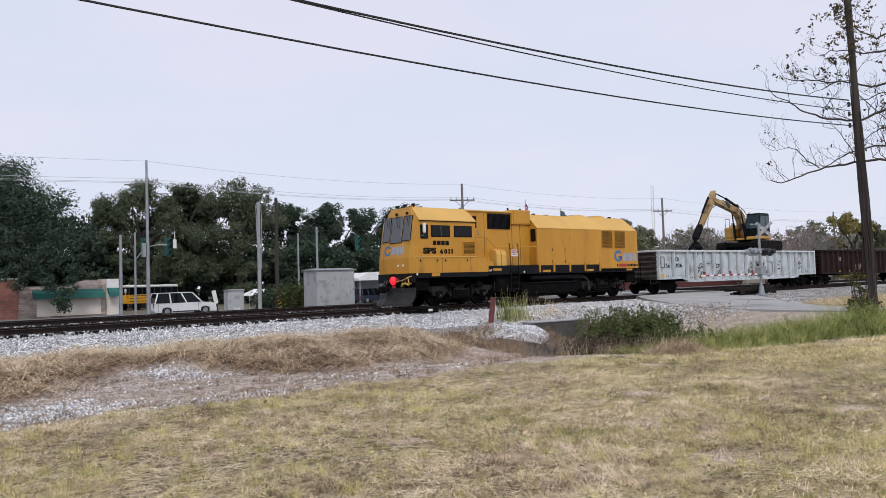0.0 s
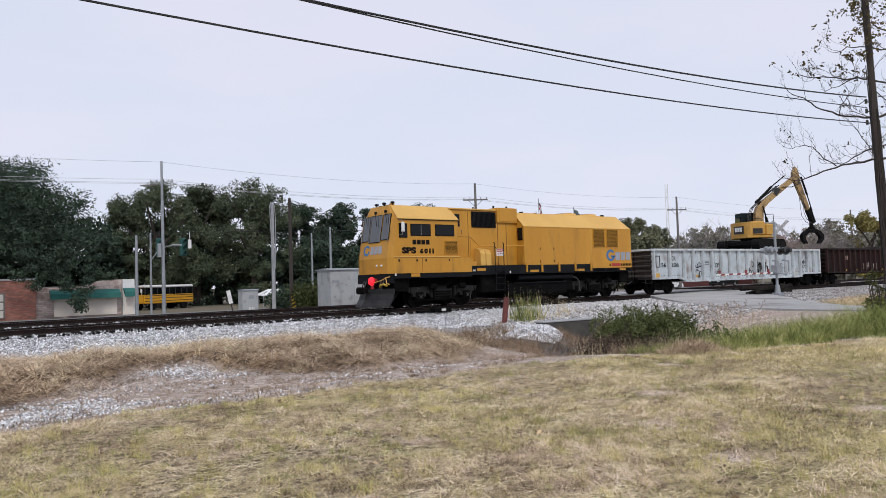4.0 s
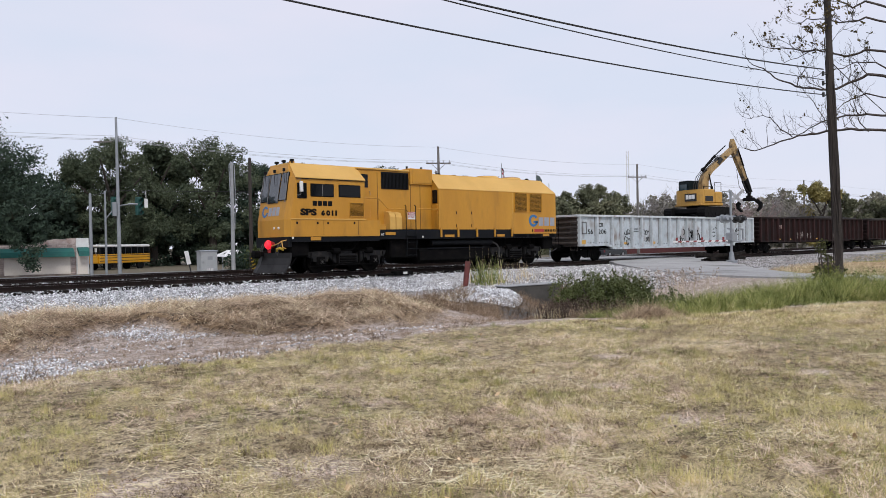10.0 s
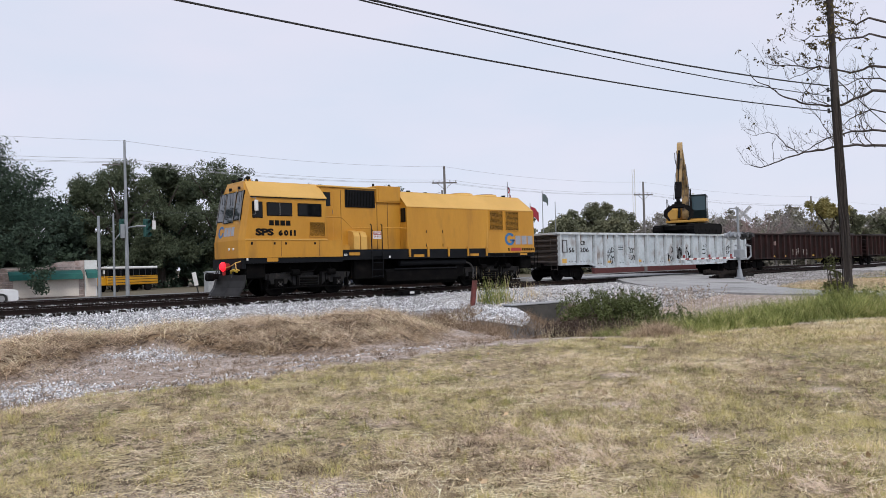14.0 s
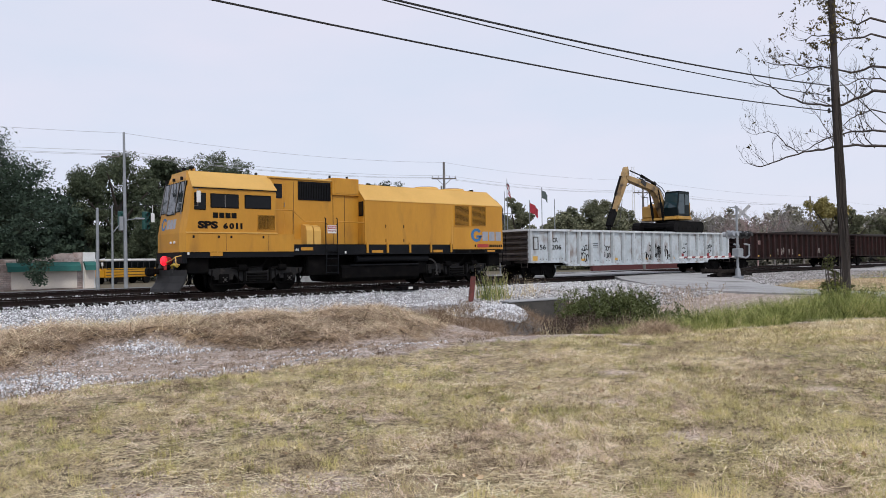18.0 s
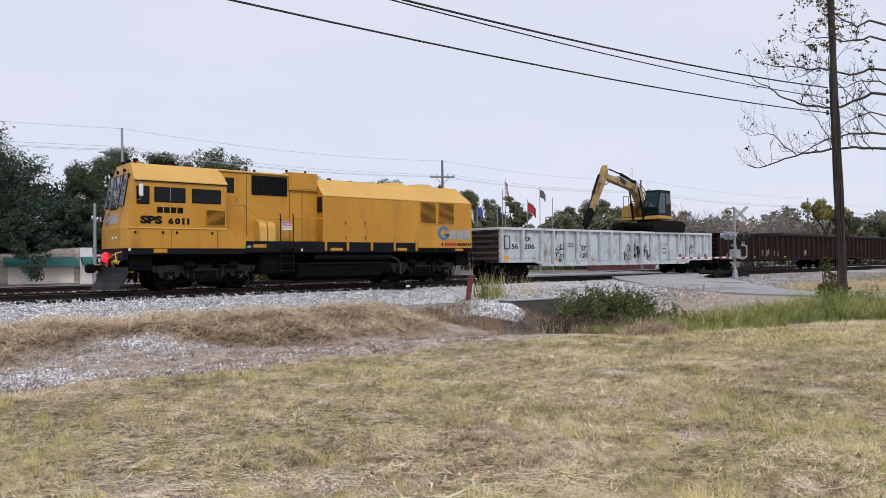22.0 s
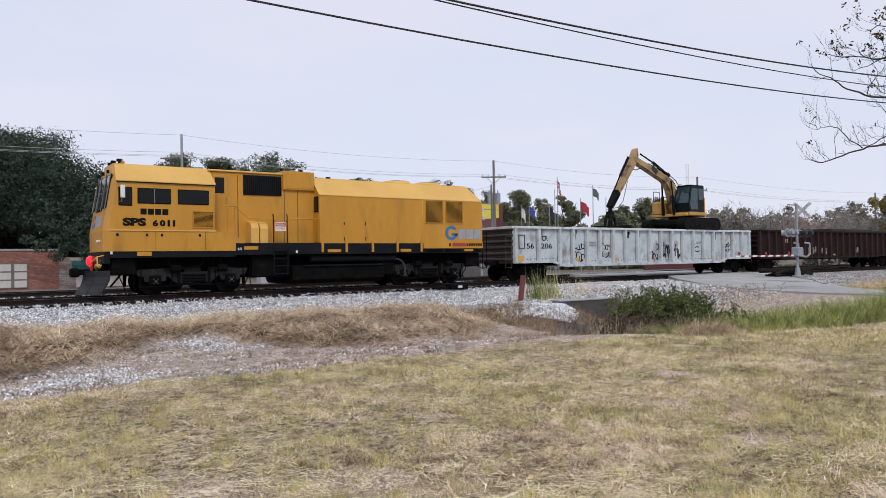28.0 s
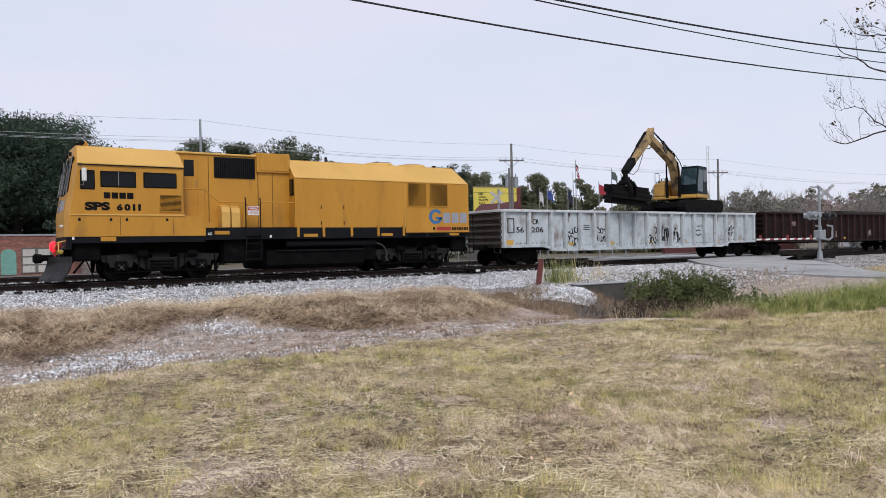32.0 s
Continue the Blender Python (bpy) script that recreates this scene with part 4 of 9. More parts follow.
# plow, coupler, front hoses and marker lamp
bm = bmesh.new()
sec = [(-0.06, 0.92), (-0.06, 0.7), (-0.14, 0.42), (-0.30, 0.2), (-0.34, 0.1), (-0.28, 0.1), (-0.22, 0.22), (-0.07, 0.44), (0.0, 0.7), (0.0, 0.92)]
prof = [(-1.45, 0.05), (-0.75, -0.28), (0.0, -0.5), (0.75, -0.28), (1.45, 0.05)]
vs = [[bm.verts.new((ox + dx, yy, z)) for dx, z in sec] for yy, ox in prof]
for a, b in zip(vs, vs[1:]):
    for i in range(len(sec)):
        bm.faces.new((a[i], a[(i + 1) % len(sec)], b[(i + 1) % len(sec)], b[i]))
bm.faces.new(vs[0]), bm.faces.new(vs[-1][::-1])
plow = part("snow_plow", bm, M_PLOW, loco, "scuffed grey steel plow")
bm = bmesh.new()
cyl(bm, (0.1, -1.2, 0.35), (0.85, -1.2, 1.3), 0.035, seg=8)
part("plow_brace", bm, M_GRIME, plow)
bm = bmesh.new()
cyl(bm, (0.1, 1.2, 0.35), (0.85, 1.2, 1.3), 0.035, seg=8)
part("plow_brace", bm, M_GRIME, plow)
bm = bmesh.new()
box(bm, -0.75, 0.1, -0.12, 0.12, 0.78, 0.98, bevel=0.03)
box(bm, -0.98, -0.68, -0.2, 0.2, 0.7, 1.02, bevel=0.06)
part("coupler", bm, M_GRIME, loco, "black knuckle coupler")
bm = bmesh.new()
box(bm, -0.12, 0.06, -1.46, 1.46, 1.15, 1.58, bevel=0.02)
pilot = part("pilot_beam", bm, M_BLK, loco)
bm = bmesh.new()
cyl(bm, (-0.4, -0.2, 1.26), (-0.33, -0.2, 1.26), 0.19, seg=24)
cyl(bm, (-0.48, -0.2, 1.26), (-0.4, -0.2, 1.26), 0.12, 0.185, 24)
lamp = part("marker_lamp", bm, M_REDLAMP, loco, "glowing red marker lamp")
bm = bmesh.new()
cyl(bm, (-0.3, -0.2, 1.26), (-0.1, -0.2, 1.26), 0.18, 0.12, seg=16)
box(bm, -0.36, -0.3, -0.3, -0.1, 0.85, 1.1)
part("lamp_housing", bm, M_RED, lamp)
for y in (-0.85, -0.65, 0.65, 0.85):
    bm = bmesh.new()
    pipe(bm, [(-0.1, y, 1.3), (-0.22, y - 0.03, 1.1), (-0.28, y, 0.85), (-0.24, y + 0.05, 0.7)], 0.028, 6)
    part("brake_hose", bm, M_HOSE, loco)
bm = bmesh.new()
pipe(bm, [(-0.1, -1.35, 1.45), (-0.34, -1.35, 1.4), (-0.38, -1.1, 1.3), (-0.38, -0.5, 1.2), (-0.3, -0.3, 1.15)], 0.02, 6)
pipe(bm, [(-0.34, -1.35, 1.4), (-0.34, -1.42, 1.15), (-0.2, -1.42, 1.1)], 0.02, 6)
part("uncoupling_lever", bm, M_YELTOP, loco)
bm = bmesh.new()
pipe(bm, [(-0.25, -1.3, 1.05), (-0.3, -1.1, 1.12), (-0.3, -0.85, 1.08), (-0.25, -0.75, 1.0)], 0.05, 8)
part("coiled_hose", bm, M_BRASS, loco, "bright yellow hose")
# rear end: coupler and ladder
bm = bmesh.new()
box(bm, 16.33, 17.25, -0.12, 0.12, 0.78, 0.98, bevel=0.03)
part("coupler", bm, M_GRIME, loco)
bm = bmesh.new()
for x in (16.36, 16.6):
    pipe(bm, [(x, -1.46, 0.7), (x, -1.46, 2.4)], 0.018, 6)
for z in (0.7, 1.0, 1.3, 1.6):
    box(bm, 16.36, 16.6, -1.5, -1.42, z - 0.012, z + 0.012)
part("rear_ladder", bm, M_GRIME, loco, "grimy end ladder")
bm = bmesh.new()
pipe(bm, [(16.4, -0.6, 1.3), (16.7, -0.6, 0.8), (17.1, -0.55, 0.65), (17.5, -0.5, 0.8)], 0.03, 6)
part("brake_hose", bm, M_HOSE, loco)
bm = bmesh.new()
pipe(bm, [(16.4, 0.5, 1.3), (16.8, 0.5, 0.75), (17.4, 0.5, 0.8)], 0.03, 6)
part("brake_hose", bm, M_HOSE, loco)

# ---- gondola cars ----
M_GWHITE = mat("weathered_white_car", (0.55, 0.60, 0.63), (0.41, 0.46, 0.49), 1.1, 0.65, grain=0.2, bump=0.12, bscale=8, dirt=(0.19, 0.14, 0.11), dscale=1.9, dlow=0.5, dhigh=0.75, stretch=(1, 1, 0.6))
M_GSTAKE = mat("scuffed_grey_stake", (0.54, 0.58, 0.61), (0.38, 0.41, 0.42), 1.6, 0.7, grain=0.2, dirt=(0.22, 0.17, 0.14), dscale=3.0, dlow=0.6, dhigh=0.8)
M_GCHORD = mat("scraped_top_chord", (0.62, 0.66, 0.68), (0.48, 0.50, 0.51), 2.5, 0.6, grain=0.2, dirt=(0.2, 0.14, 0.11), dscale=3, dlow=0.6, dhigh=0.75)
M_GBROWN = mat("dark_brown_car", (0.021, 0.0105, 0.010), (0.013, 0.008, 0.0075), 0.8, 0.8, spec=0.15, grain=0.2, bump=0.15, bscale=10, dirt=(0.012, 0.010, 0.010), dscale=0.9, dlow=0.5, dhigh=0.75)
M_GMAROON = mat("faded_maroon_rib", (0.040, 0.016, 0.0155), (0.021, 0.011, 0.0105), 1.5, 0.75, spec=0.2, grain=0.2, dirt=(0.035, 0.022, 0.02), dscale=2.0)
M_GEND = mat("rusty_grey_end", (0.072, 0.06, 0.055), (0.035, 0.029, 0.026), 2, 0.75, grain=0.2, dirt=(0.06, 0.04, 0.03), dscale=1.5)
M_GLOAD = mat("dark_scrap_load", (0.022, 0.021, 0.021), (0.05, 0.042, 0.036), 3, 0.9, bump=0.6)
M_YLABEL = mat("yellow_reflector", (0.62, 0.36, 0.06), (0.55, 0.3, 0.05), 8, 0.5)


def car_truck(root, xc):
    ws = [wheelset(root, xc + d, 0.42) for d in (-0.89, 0.89)]
    bm = bmesh.new()
    for s in (-1, 1):
        y0, y1 = sorted((s * 0.9, s * 1.04))
        prism(bm, [(xc - 1.1, 0.56), (xc - 1.1, 0.34), (xc - 0.7, 0.34), (xc - 0.35, 0.2), (xc + 0.35, 0.2), (xc + 0.7, 0.34), (xc + 1.1, 0.34), (xc + 1.1, 0.56), (xc + 0.4, 0.74), (xc - 0.4, 0.74)], "y", y0, y1)
        for d in (-0.89, 0.89):
            cyl(bm, (xc + d, s * 1.03, 0.42), (xc + d, s * 1.1, 0.42), 0.1, seg=12)
    box(bm, xc - 0.2, xc + 0.2, -1.1, 1.1, 0.42, 0.68)
    fr = part("truck_frame", bm, M_GRIME, root)
    for s in (-1, 1):
        bm = bmesh.new()
        for d in (-0.16, 0, 0.16):
            cyl(bm, (xc + d, s * 1.05, 0.26), (xc + d, s * 1.05, 0.5), 0.07, seg=8)
        part("coil_spring", bm, M_GRIME, fr)
    return ws


def gondola(name, label, length, top, sill, belly, ribs, body, ribm, chord, endm, load=None):
    root = thing(name, pose(0, RAIL_Y, 0), label, "freight car", "freight cars of the train")
    for s in (-1, 1):
        bm = bmesh.new()
        y0, y1 = sorted((s * 1.385, s * 1.34))
        prism(bm, [(0.0, sill), (2.6, sill), (3.4, belly), (length - 3.4, belly), (length - 2.6, sill), (length, sill), (length, top - 0.05), (0.0, top - 0.05)], "y", y0, y1)
        side = part("side_wall", bm, body, root, "corroded side sheets with streaks" if s < 0 else "")
        bm = bmesh.new()
        y0, y1 = sorted((s * 1.55, s * 1.38))
        box(bm, -0.03, length + 0.03, y0, y1, top - 0.12, top, bevel=0.012)
        part("top_chord", bm, chord, root)
        bm = bmesh.new()
        y0, y1 = sorted((s * 1.53, s * 1.386))
        prism(bm, [(0.0, sill), (2.6, sill), (3.4, belly), (length - 3.4, belly), (length - 2.6, sill), (length, sill), (length, sill + 0.12), (length - 2.6, sill + 0.12), (length - 3.4, belly + 0.12), (3.4, belly + 0.12), (2.6, sill + 0.12), (0.0, sill + 0.12)], "y", y0, y1)
        part("side_sill", bm, body, root)
        for i, x in enumerate(ribs):
            z0 = sill if x < 2.9 or x > length - 2.9 else belly
            bm = bmesh.new()
            w = 0.1
            y0, y1 = s * 1.545, s * 1.36
            prism(bm, [(x - w, y1), (x - w * 0.72, y0), (x + w * 0.72, y0), (x + w, y1)], "z", z0 + 0.02, top - 0.1)
            part("side_stake", bm, ribm, side)
    for x, s in ((0.0, -1), (length, 1)):
        bm = bmesh.new()
        x0, x1 = sorted((x, x - s * 0.05))
        box(bm, x0, x1, -1.42, 1.42, sill, top - 0.03)
        endp = part("end_wall", bm, endm, root, "dark ribbed end wall")
        n = 6
        for k in range(n):
            z = sill + 0.2 + (top - sill - 0.35) * k / (n - 1)
            bm = bmesh.new()
            prism(bm, [(x, z - 0.085), (x + s * 0.11, z - 0.03), (x + s * 0.11, z + 0.03), (x, z + 0.085)], "y", -1.4, 1.4)
            part("end_corrugation", bm, endm, endp)
        bm = bmesh.new()
        box(bm, min(x, x + s * 0.14), max(x, x + s * 0.14), -1.5, 1.5, top - 0.12, top, bevel=0.01)
        part("end_chord", bm, chord, endp)
        bm = bmesh.new()
        box(bm, min(x, x + s * 0.65), max(x, x + s * 0.65), -0.12, 0.12, 0.78, 0.98, bevel=0.03)
        part("coupler", bm, M_GRIME, root)
        bm = bmesh.new()
        for yy in (-1.46, -1.0):
            pipe(bm, [(x + s * 0.17, yy, sill - 0.25), (x + s * 0.17, yy, top - 0.3)], 0.014, 6)
        for k in range(5):
            z = sill - 0.2 + k * 0.38
            pipe(bm, [(x + s * 0.17, -1.46, z), (x + s * 0.17, -1.0, z)], 0.012, 6)
        part("grab_ladder", bm, endm, root)
    bm = bmesh.new()
    box(bm, 0.05, length - 0.05, -1.33, 1.33, sill + 0.1, sill + 0.2)
    part("floor", bm, M_GRIME, root)
    bm = bmesh.new()
    box(bm, 0.0, length, -0.3, 0.3, 0.72, sill + 0.12)
    for k in range(9):
        xx = 1.5 + k * (length - 3) / 8
        box(bm, xx - 0.06, xx + 0.06, -1.35, 1.35, sill - 0.08, sill + 0.1)
    part("centre_sill", bm, M_GRIME, root)
    if load:
        bm = bmesh.new()
        for x0, x1, y0, y1, z0, z1 in load:
            box(bm, x0, x1, y0, y1, z0, z1, bevel=0.03)
        part("load", bm, M_GLOAD, root, "dark machinery load")
    for xc in (1.45, length - 1.45):
        WHEELS.extend((w, 0.42) for w in car_truck(root, xc))
    return root


GX0, GX1, GX2, GX3 = 37.52, 59.05, 80.3, 101.6
ribs_w = [0.08, 1.65, 3.11] + [4.08 + 1.03 * k for k in range(16)] + [20.34]
gon = gondola("gondola_car", "weathered white steel gondola car with graffiti and side stakes", 20.42, 2.72, 0.88, 0.66, ribs_w, M_GWHITE, M_GSTAKE, M_GCHORD, M_GEND)
ribs_b = [0.1] + [1.1 + 0.93 * k for k in range(20)] + [19.9]
gon2 = gondola("gondola_car", "dark brown rusty gondola car with maroon stakes", 20.0, 2.8, 0.86, 0.8, ribs_b, M_GBROWN, M_GMAROON, M_GBROWN, M_GBROWN,
               [(10.2, 16.8, -1.2, 1.2, 2.6, 3.0), (16.2, 19.9, -1.0, 1.0, 2.5, 2.95)])
gon3 = gondola("gondola_car", "dark brown rusty gondola car far down the train", 20.0, 2.78, 0.86, 0.8, ribs_b, M_GBROWN, M_GMAROON, M_GBROWN, M_GBROWN, [(2, 9, -1.2, 1.2, 2.6, 2.92)])
gon4 = gondola("gondola_car", "dark brown rusty gondola car at the end of the view", 20.0, 2.78, 0.86, 0.8, ribs_b, M_GBROWN, M_GMAROON, M_GBROWN, M_GBROWN)
gon.matrix_basis, gon2.matrix_basis, gon3.matrix_basis, gon4.matrix_basis = (pose(x, RAIL_Y, 0) for x in (GX0, GX1, GX2, GX3))
SY = -1.391
words("owner_letters", "CR", 0.26, 0.42, M_BLACKTXT, gon, pose(1.93, SY, 2.0), "black stencilled letters", bold=0.004)
words("car_number", "56", 0.27, 0.47, M_BLACKTXT, gon, pose(0.9, SY, 1.6), "black stencilled numerals", bold=0.004)
words("car_number", "206", 0.27, 0.78, M_BLACKTXT, gon, pose(1.86, SY, 1.6), "black stencilled numerals", bold=0.004)


def scrawl(seed, x, z, w, h, n, r=0.016, parent=gon):
    """Illegible spray-painted loops and strokes."""
    rd = random.Random(seed)
    bm = bmesh.new()
    for k in range(n):
        cx, cz = x + w * (k + 0.5) / n + rd.uniform(-0.04, 0.04), z + h * rd.uniform(0.35, 0.65)
        a0, span = rd.uniform(0, 6.28), rd.uniform(2.5, 6.0)
        rx, rz = w / n * rd.uniform(0.35, 0.65), h * rd.uniform(0.25, 0.5)
        pts = [(cx + rx * math.cos(a0 + span * t / 9), SY - 0.003, cz + rz * math.sin(a0 + span * t / 9)) for t in range(10)]
        for a, b in zip(pts, pts[1:]):
            d = Vector(b) - Vector(a)
            nn = Vector((-d.z, 0, d.x)).normalized() * r
            q = [Vector(a) + nn, Vector(b) + nn, Vector(b) - nn, Vector(a) - nn]
            f = [bm.verts.new(p + Vector((0, 0.004, 0))) for p in q]
            g = [bm.verts.new(p - Vector((0, 0.002, 0))) for p in q]
            bm.faces.new(g)
            for i in range(4):
                bm.faces.new((f[i], f[(i + 1) % 4], g[(i + 1) % 4], g[i]))
    tagged(part("graffiti", bm, M_BLACKTXT, parent, "black sprayed graffiti"), kind="stuff")


for k, (bay, z, h, n, r) in enumerate([(0, 1.5, 0.36, 4, 0.024), (0, 0.95, 0.5, 4, 0.026), (2, 1.5, 0.34, 4, 0.024), (2, 1.08, 0.36, 5, 0.024), (6, 1.35, 0.55, 2, 0.03), (6, 0.9, 0.5, 3, 0.034),
                                        (7, 0.95, 1.0, 6, 0.028), (8, 0.95, 0.8, 6, 0.028), (10, 1.2, 0.5, 1, 0.03), (10, 1.85, 0.13, 4, 0.012), (13, 1.62, 0.34, 5, 0.024), (13, 1.3, 0.25, 4, 0.024)]):
    scrawl(k, 4.08 + 1.03 * bay + 0.17, z, 0.69, h, n, r)
for z in (1.72, 1.82, 1.92):
    boxpart("stencil_bar", (5.4, 5.86, SY - 0.004, SY + 0.008, z, z + 0.035), M_BLACKTXT, gon, "black stencilled bar")
bm = bmesh.new()
for k in range(74):
    if min(abs(0.9 + 0.26 * k - r_) for r_ in ribs_w) > 0.17:
        box(bm, 0.87 + 0.26 * k, 0.93 + 0.26 * k, SY - 0.004, SY + 0.008, 0.92 if 3.4 < 0.9 + 0.26 * k < 17 else 1.06, 0.965 if 3.4 < 0.9 + 0.26 * k < 17 else 1.105)
tagged(part("stencil_marks", bm, M_BLACKTXT, gon, "row of small black marks"), kind="stuff")
for x in (0.15, 4.35, 7.35, 10.4, 13.4, 16.5, 18.6):
    bm = bmesh.new()
    box(bm, x, x + (0.55 if x < 1 else 0.35), SY - 0.004, SY + 0.01, 0.95, 1.25 if x < 1 else 1.08)
    part("reflector", bm, M_YLABEL, gon, "yellow reflective strip")
bm = bmesh.new()
for x0, x1, z0, z1 in ((0.35, 0.39, 1.6, 2.3), (0.72, 0.76, 1.6, 2.3), (0.35, 0.76, 2.26, 2.3), (0.35, 0.76, 1.6, 1.64)):
    box(bm, x0, x1, SY - 0.03, SY + 0.0, z0, z1)
part("grab_frame", bm, M_GEND, gon)
bm = bmesh.new()
for k in range(26):
    rd = random.Random(k + 50)
    x = rd.choice(ribs_w[1:-1]) + rd.uniform(0.09, 0.3)
    h = rd.uniform(0.15, 0.55)
    w = rd.uniform(0.03, 0.09)
    prism(bm, [(x, 2.6), (x + w, 2.6), (x + w * 0.7, 2.6 - h), (x + w * 0.3, 2.6 - h * 1.1)], "y", SY - 0.002, SY + 0.004)
# thin dark strips paint the shade line along both sides of each stake
for x in ribs_w[1:-1]:
    for dx in (-0.125, 0.105):
        rd = random.Random(int(x * 50 + dx * 900))
        box(bm, x + dx, x + dx + 0.02, SY - 0.003, SY + 0.004, 0.8 + rd.uniform(0, 0.25), 2.6)
rr_ = part("rust_run", bm, mat("rust_and_shade_streak", (0.12, 0.075, 0.055), (0.07, 0.048, 0.04), 6, 0.9), gon, "rust runs below the top chord and painted shade lines beside stakes")
tagged(rr_, kind="stuff")
for k, (x, z, w, h, n) in enumerate([(6.4, 1.1, 1.6, 0.55, 5), (8.3, 1.1, 0.8, 0.5, 3), (13.4, 1.1, 0.9, 0.5, 3)]):
    bm = bmesh.new()
    for i in range(n):
        xx = x + w * i / n
        box(bm, xx, xx + w / n * 0.7, -1.42, -1.408, z + 0.08 * (i % 2), z + h - 0.06 * ((i + 1) % 2))
    part("graffiti", bm, mat("faded_paint", (0.3, 0.27, 0.25), (0.12, 0.09, 0.08), 4, 0.8, dirt=(0.05, 0.025, 0.022), dscale=4, dlow=0.45, dhigh=0.6), gon2, "faded pale graffiti blocks")
for x in (3.2, 5.0, 10.0, 16):
    boxpart("reflector", (x, x + 0.3, -1.422, -1.41, 1.0, 1.1), M_YLABEL, gon2, "yellow reflective strip")
bars(gon2, "car_number", 2.9, 1.9, 0.9, 0.3, mat("worn_white_number", (0.4, 0.3, 0.28), (0.15, 0.08, 0.07), 6, 0.8), "worn pale numerals", y=-1.417, n=4, gap=0.4)
# ---- excavator riding on the white gondola ----
M_CATY = mat("machine_yellow", (0.52, 0.29, 0.055), (0.45, 0.24, 0.045), 1.2, 0.5, grain=0.1, dirt=(0.16, 0.1, 0.05), dscale=1.6, dlow=0.58, dhigh=0.85)
M_BOOM = mat("dusty_boom_yellow", (0.42, 0.28, 0.12), (0.29, 0.185, 0.08), 1.5, 0.6, grain=0.15, dirt=(0.05, 0.035, 0.025), dscale=2.4, dlow=0.48, dhigh=0.72)
M_DARK = mat("dark_machine_steel", (0.004, 0.004, 0.0045), (0.010, 0.009, 0.009), 3, 0.75, bump=0.2, spec=0.12)
M_CABG = mat("dark_green_cab", (0.004, 0.010, 0.012), (0.006, 0.013, 0.015), 2, 0.5, spec=0.18)
M_CABGL = glass_mat("cab_glass", (0.02, 0.045, 0.055), 0.04, spec=0.6)
M_CHROME = mat("cylinder_rod", (0.55, 0.55, 0.55), (0.5, 0.5, 0.5), 4, 0.2, 1.0)
M_DECAL = mat("dark_decal", (0.012, 0.012, 0.012), (0.02, 0.02, 0.02), 4, 0.5)

exc = thing("excavator", pose(51, RAIL_Y, 2.72), "yellow tracked excavator with dark cab and grapple standing on a gondola", "excavator")
exc_parts = {}


def crawler(s):
    bm = bmesh.new()
    y0, y1 = sorted((s * 1.04, s * 1.6))
    n, L, R = 14, 1.42, 0.35
    loop = [(L + R * math.sin(a), R - R * math.cos(a)) for a in np.linspace(0, math.pi, n)] + [(-L - R * math.sin(a), R + R * math.cos(a)) for a in np.linspace(0, math.pi, n)]
    prism(bm, loop, "y", y0, y1)
    ob = part("crawler_track", bm, M_DARK, exc, "black steel crawler track")
    bm = bmesh.new()
    box(bm, -0.07, 0.07, y0 - 0.02, y1 + 0.02, 0, 0.035)
    shoe = part("track_shoe", bm, M_DARK, ob)
    spots = [(-L + k * 0.19, 2 * R - 0.01, 0) for k in range(16)] + [(L + R * math.sin(a), R - R * math.cos(a), 180 - math.degrees(a)) for a in np.linspace(0.5, 2.7, 6)] + [(-L - R * math.sin(a), R + R * math.cos(a), -math.degrees(a)) for a in np.linspace(0.5, 2.7, 6)]
    shoe.matrix_basis = pose(spots[0][0], 0, spots[0][1])
    for x, z, a in spots[1:]:
        share("track_shoe", shoe, ob, pose(x, 0, z, 0, a, 0))
    for k in range(6):
        bm = bmesh.new()
        x = -1.15 + k * 0.46
        yy = s * 1.62
        cyl(bm, (x, yy - s * 0.06, 0.24), (x, yy, 0.24), 0.13, seg=12)
        part("track_roller", bm, M_DARK, ob)


crawler(-1), crawler(1)
bm = bmesh.new()
box(bm, -1.3, 1.3, -1.2, 1.2, 0.28, 0.66, bevel=0.08)
cyl(bm, (0, 0, 0.6), (0, 0, 0.95), 0.75, seg=24)
part("undercarriage", bm, M_DARK, exc)

bm = bmesh.new()
box(bm, -0.9, 1.22, -1.28, 1.28, 0.95, 1.12, bevel=0.03)
house = part("house", bm, M_CATY, exc, "yellow slewing upper body")
bm = bmesh.new()
prism(bm, [(-0.5, -1.3)] + [(-0.55 - 0.68 * math.cos(a), 1.32 * math.sin(a)) for a in np.linspace(-1.35, 1.35, 11)] + [(-0.5, 1.3)], "z", 0.98, 2.1)
cw = part("counterweight", bm, M_CATY, house, "rounded yellow counterweight")
bm = bmesh.new()
box(bm, -0.62, 0.45, -1.32, 0.3, 1.1, 2.13, bevel=0.1)
hoodp = part("engine_cover", bm, M_CATY, house)
boxpart("grille", (-0.5, 0.2, -1.335, -1.31, 1.25, 1.62), M_DECAL, hoodp, "dark grille panel")
bm = bmesh.new()
box(bm, 0.45, 1.22, -1.28, -0.45, 1.1, 1.95, bevel=0.1)
part("tool_box", bm, M_CATY, house)
bm = bmesh.new()
pipe(bm, [(0.5, -1.2, 1.95), (0.5, -1.2, 2.6), (1.1, -1.2, 2.6), (1.1, -1.2, 1.95)], 0.02, 6)
pipe(bm, [(-0.55, -1.2, 2.1), (-0.55, -1.2, 2.3), (0.2, -1.2, 2.3), (0.2, -1.2, 2.1)], 0.018, 6)
part("guard_rail", bm, M_DARK, house)
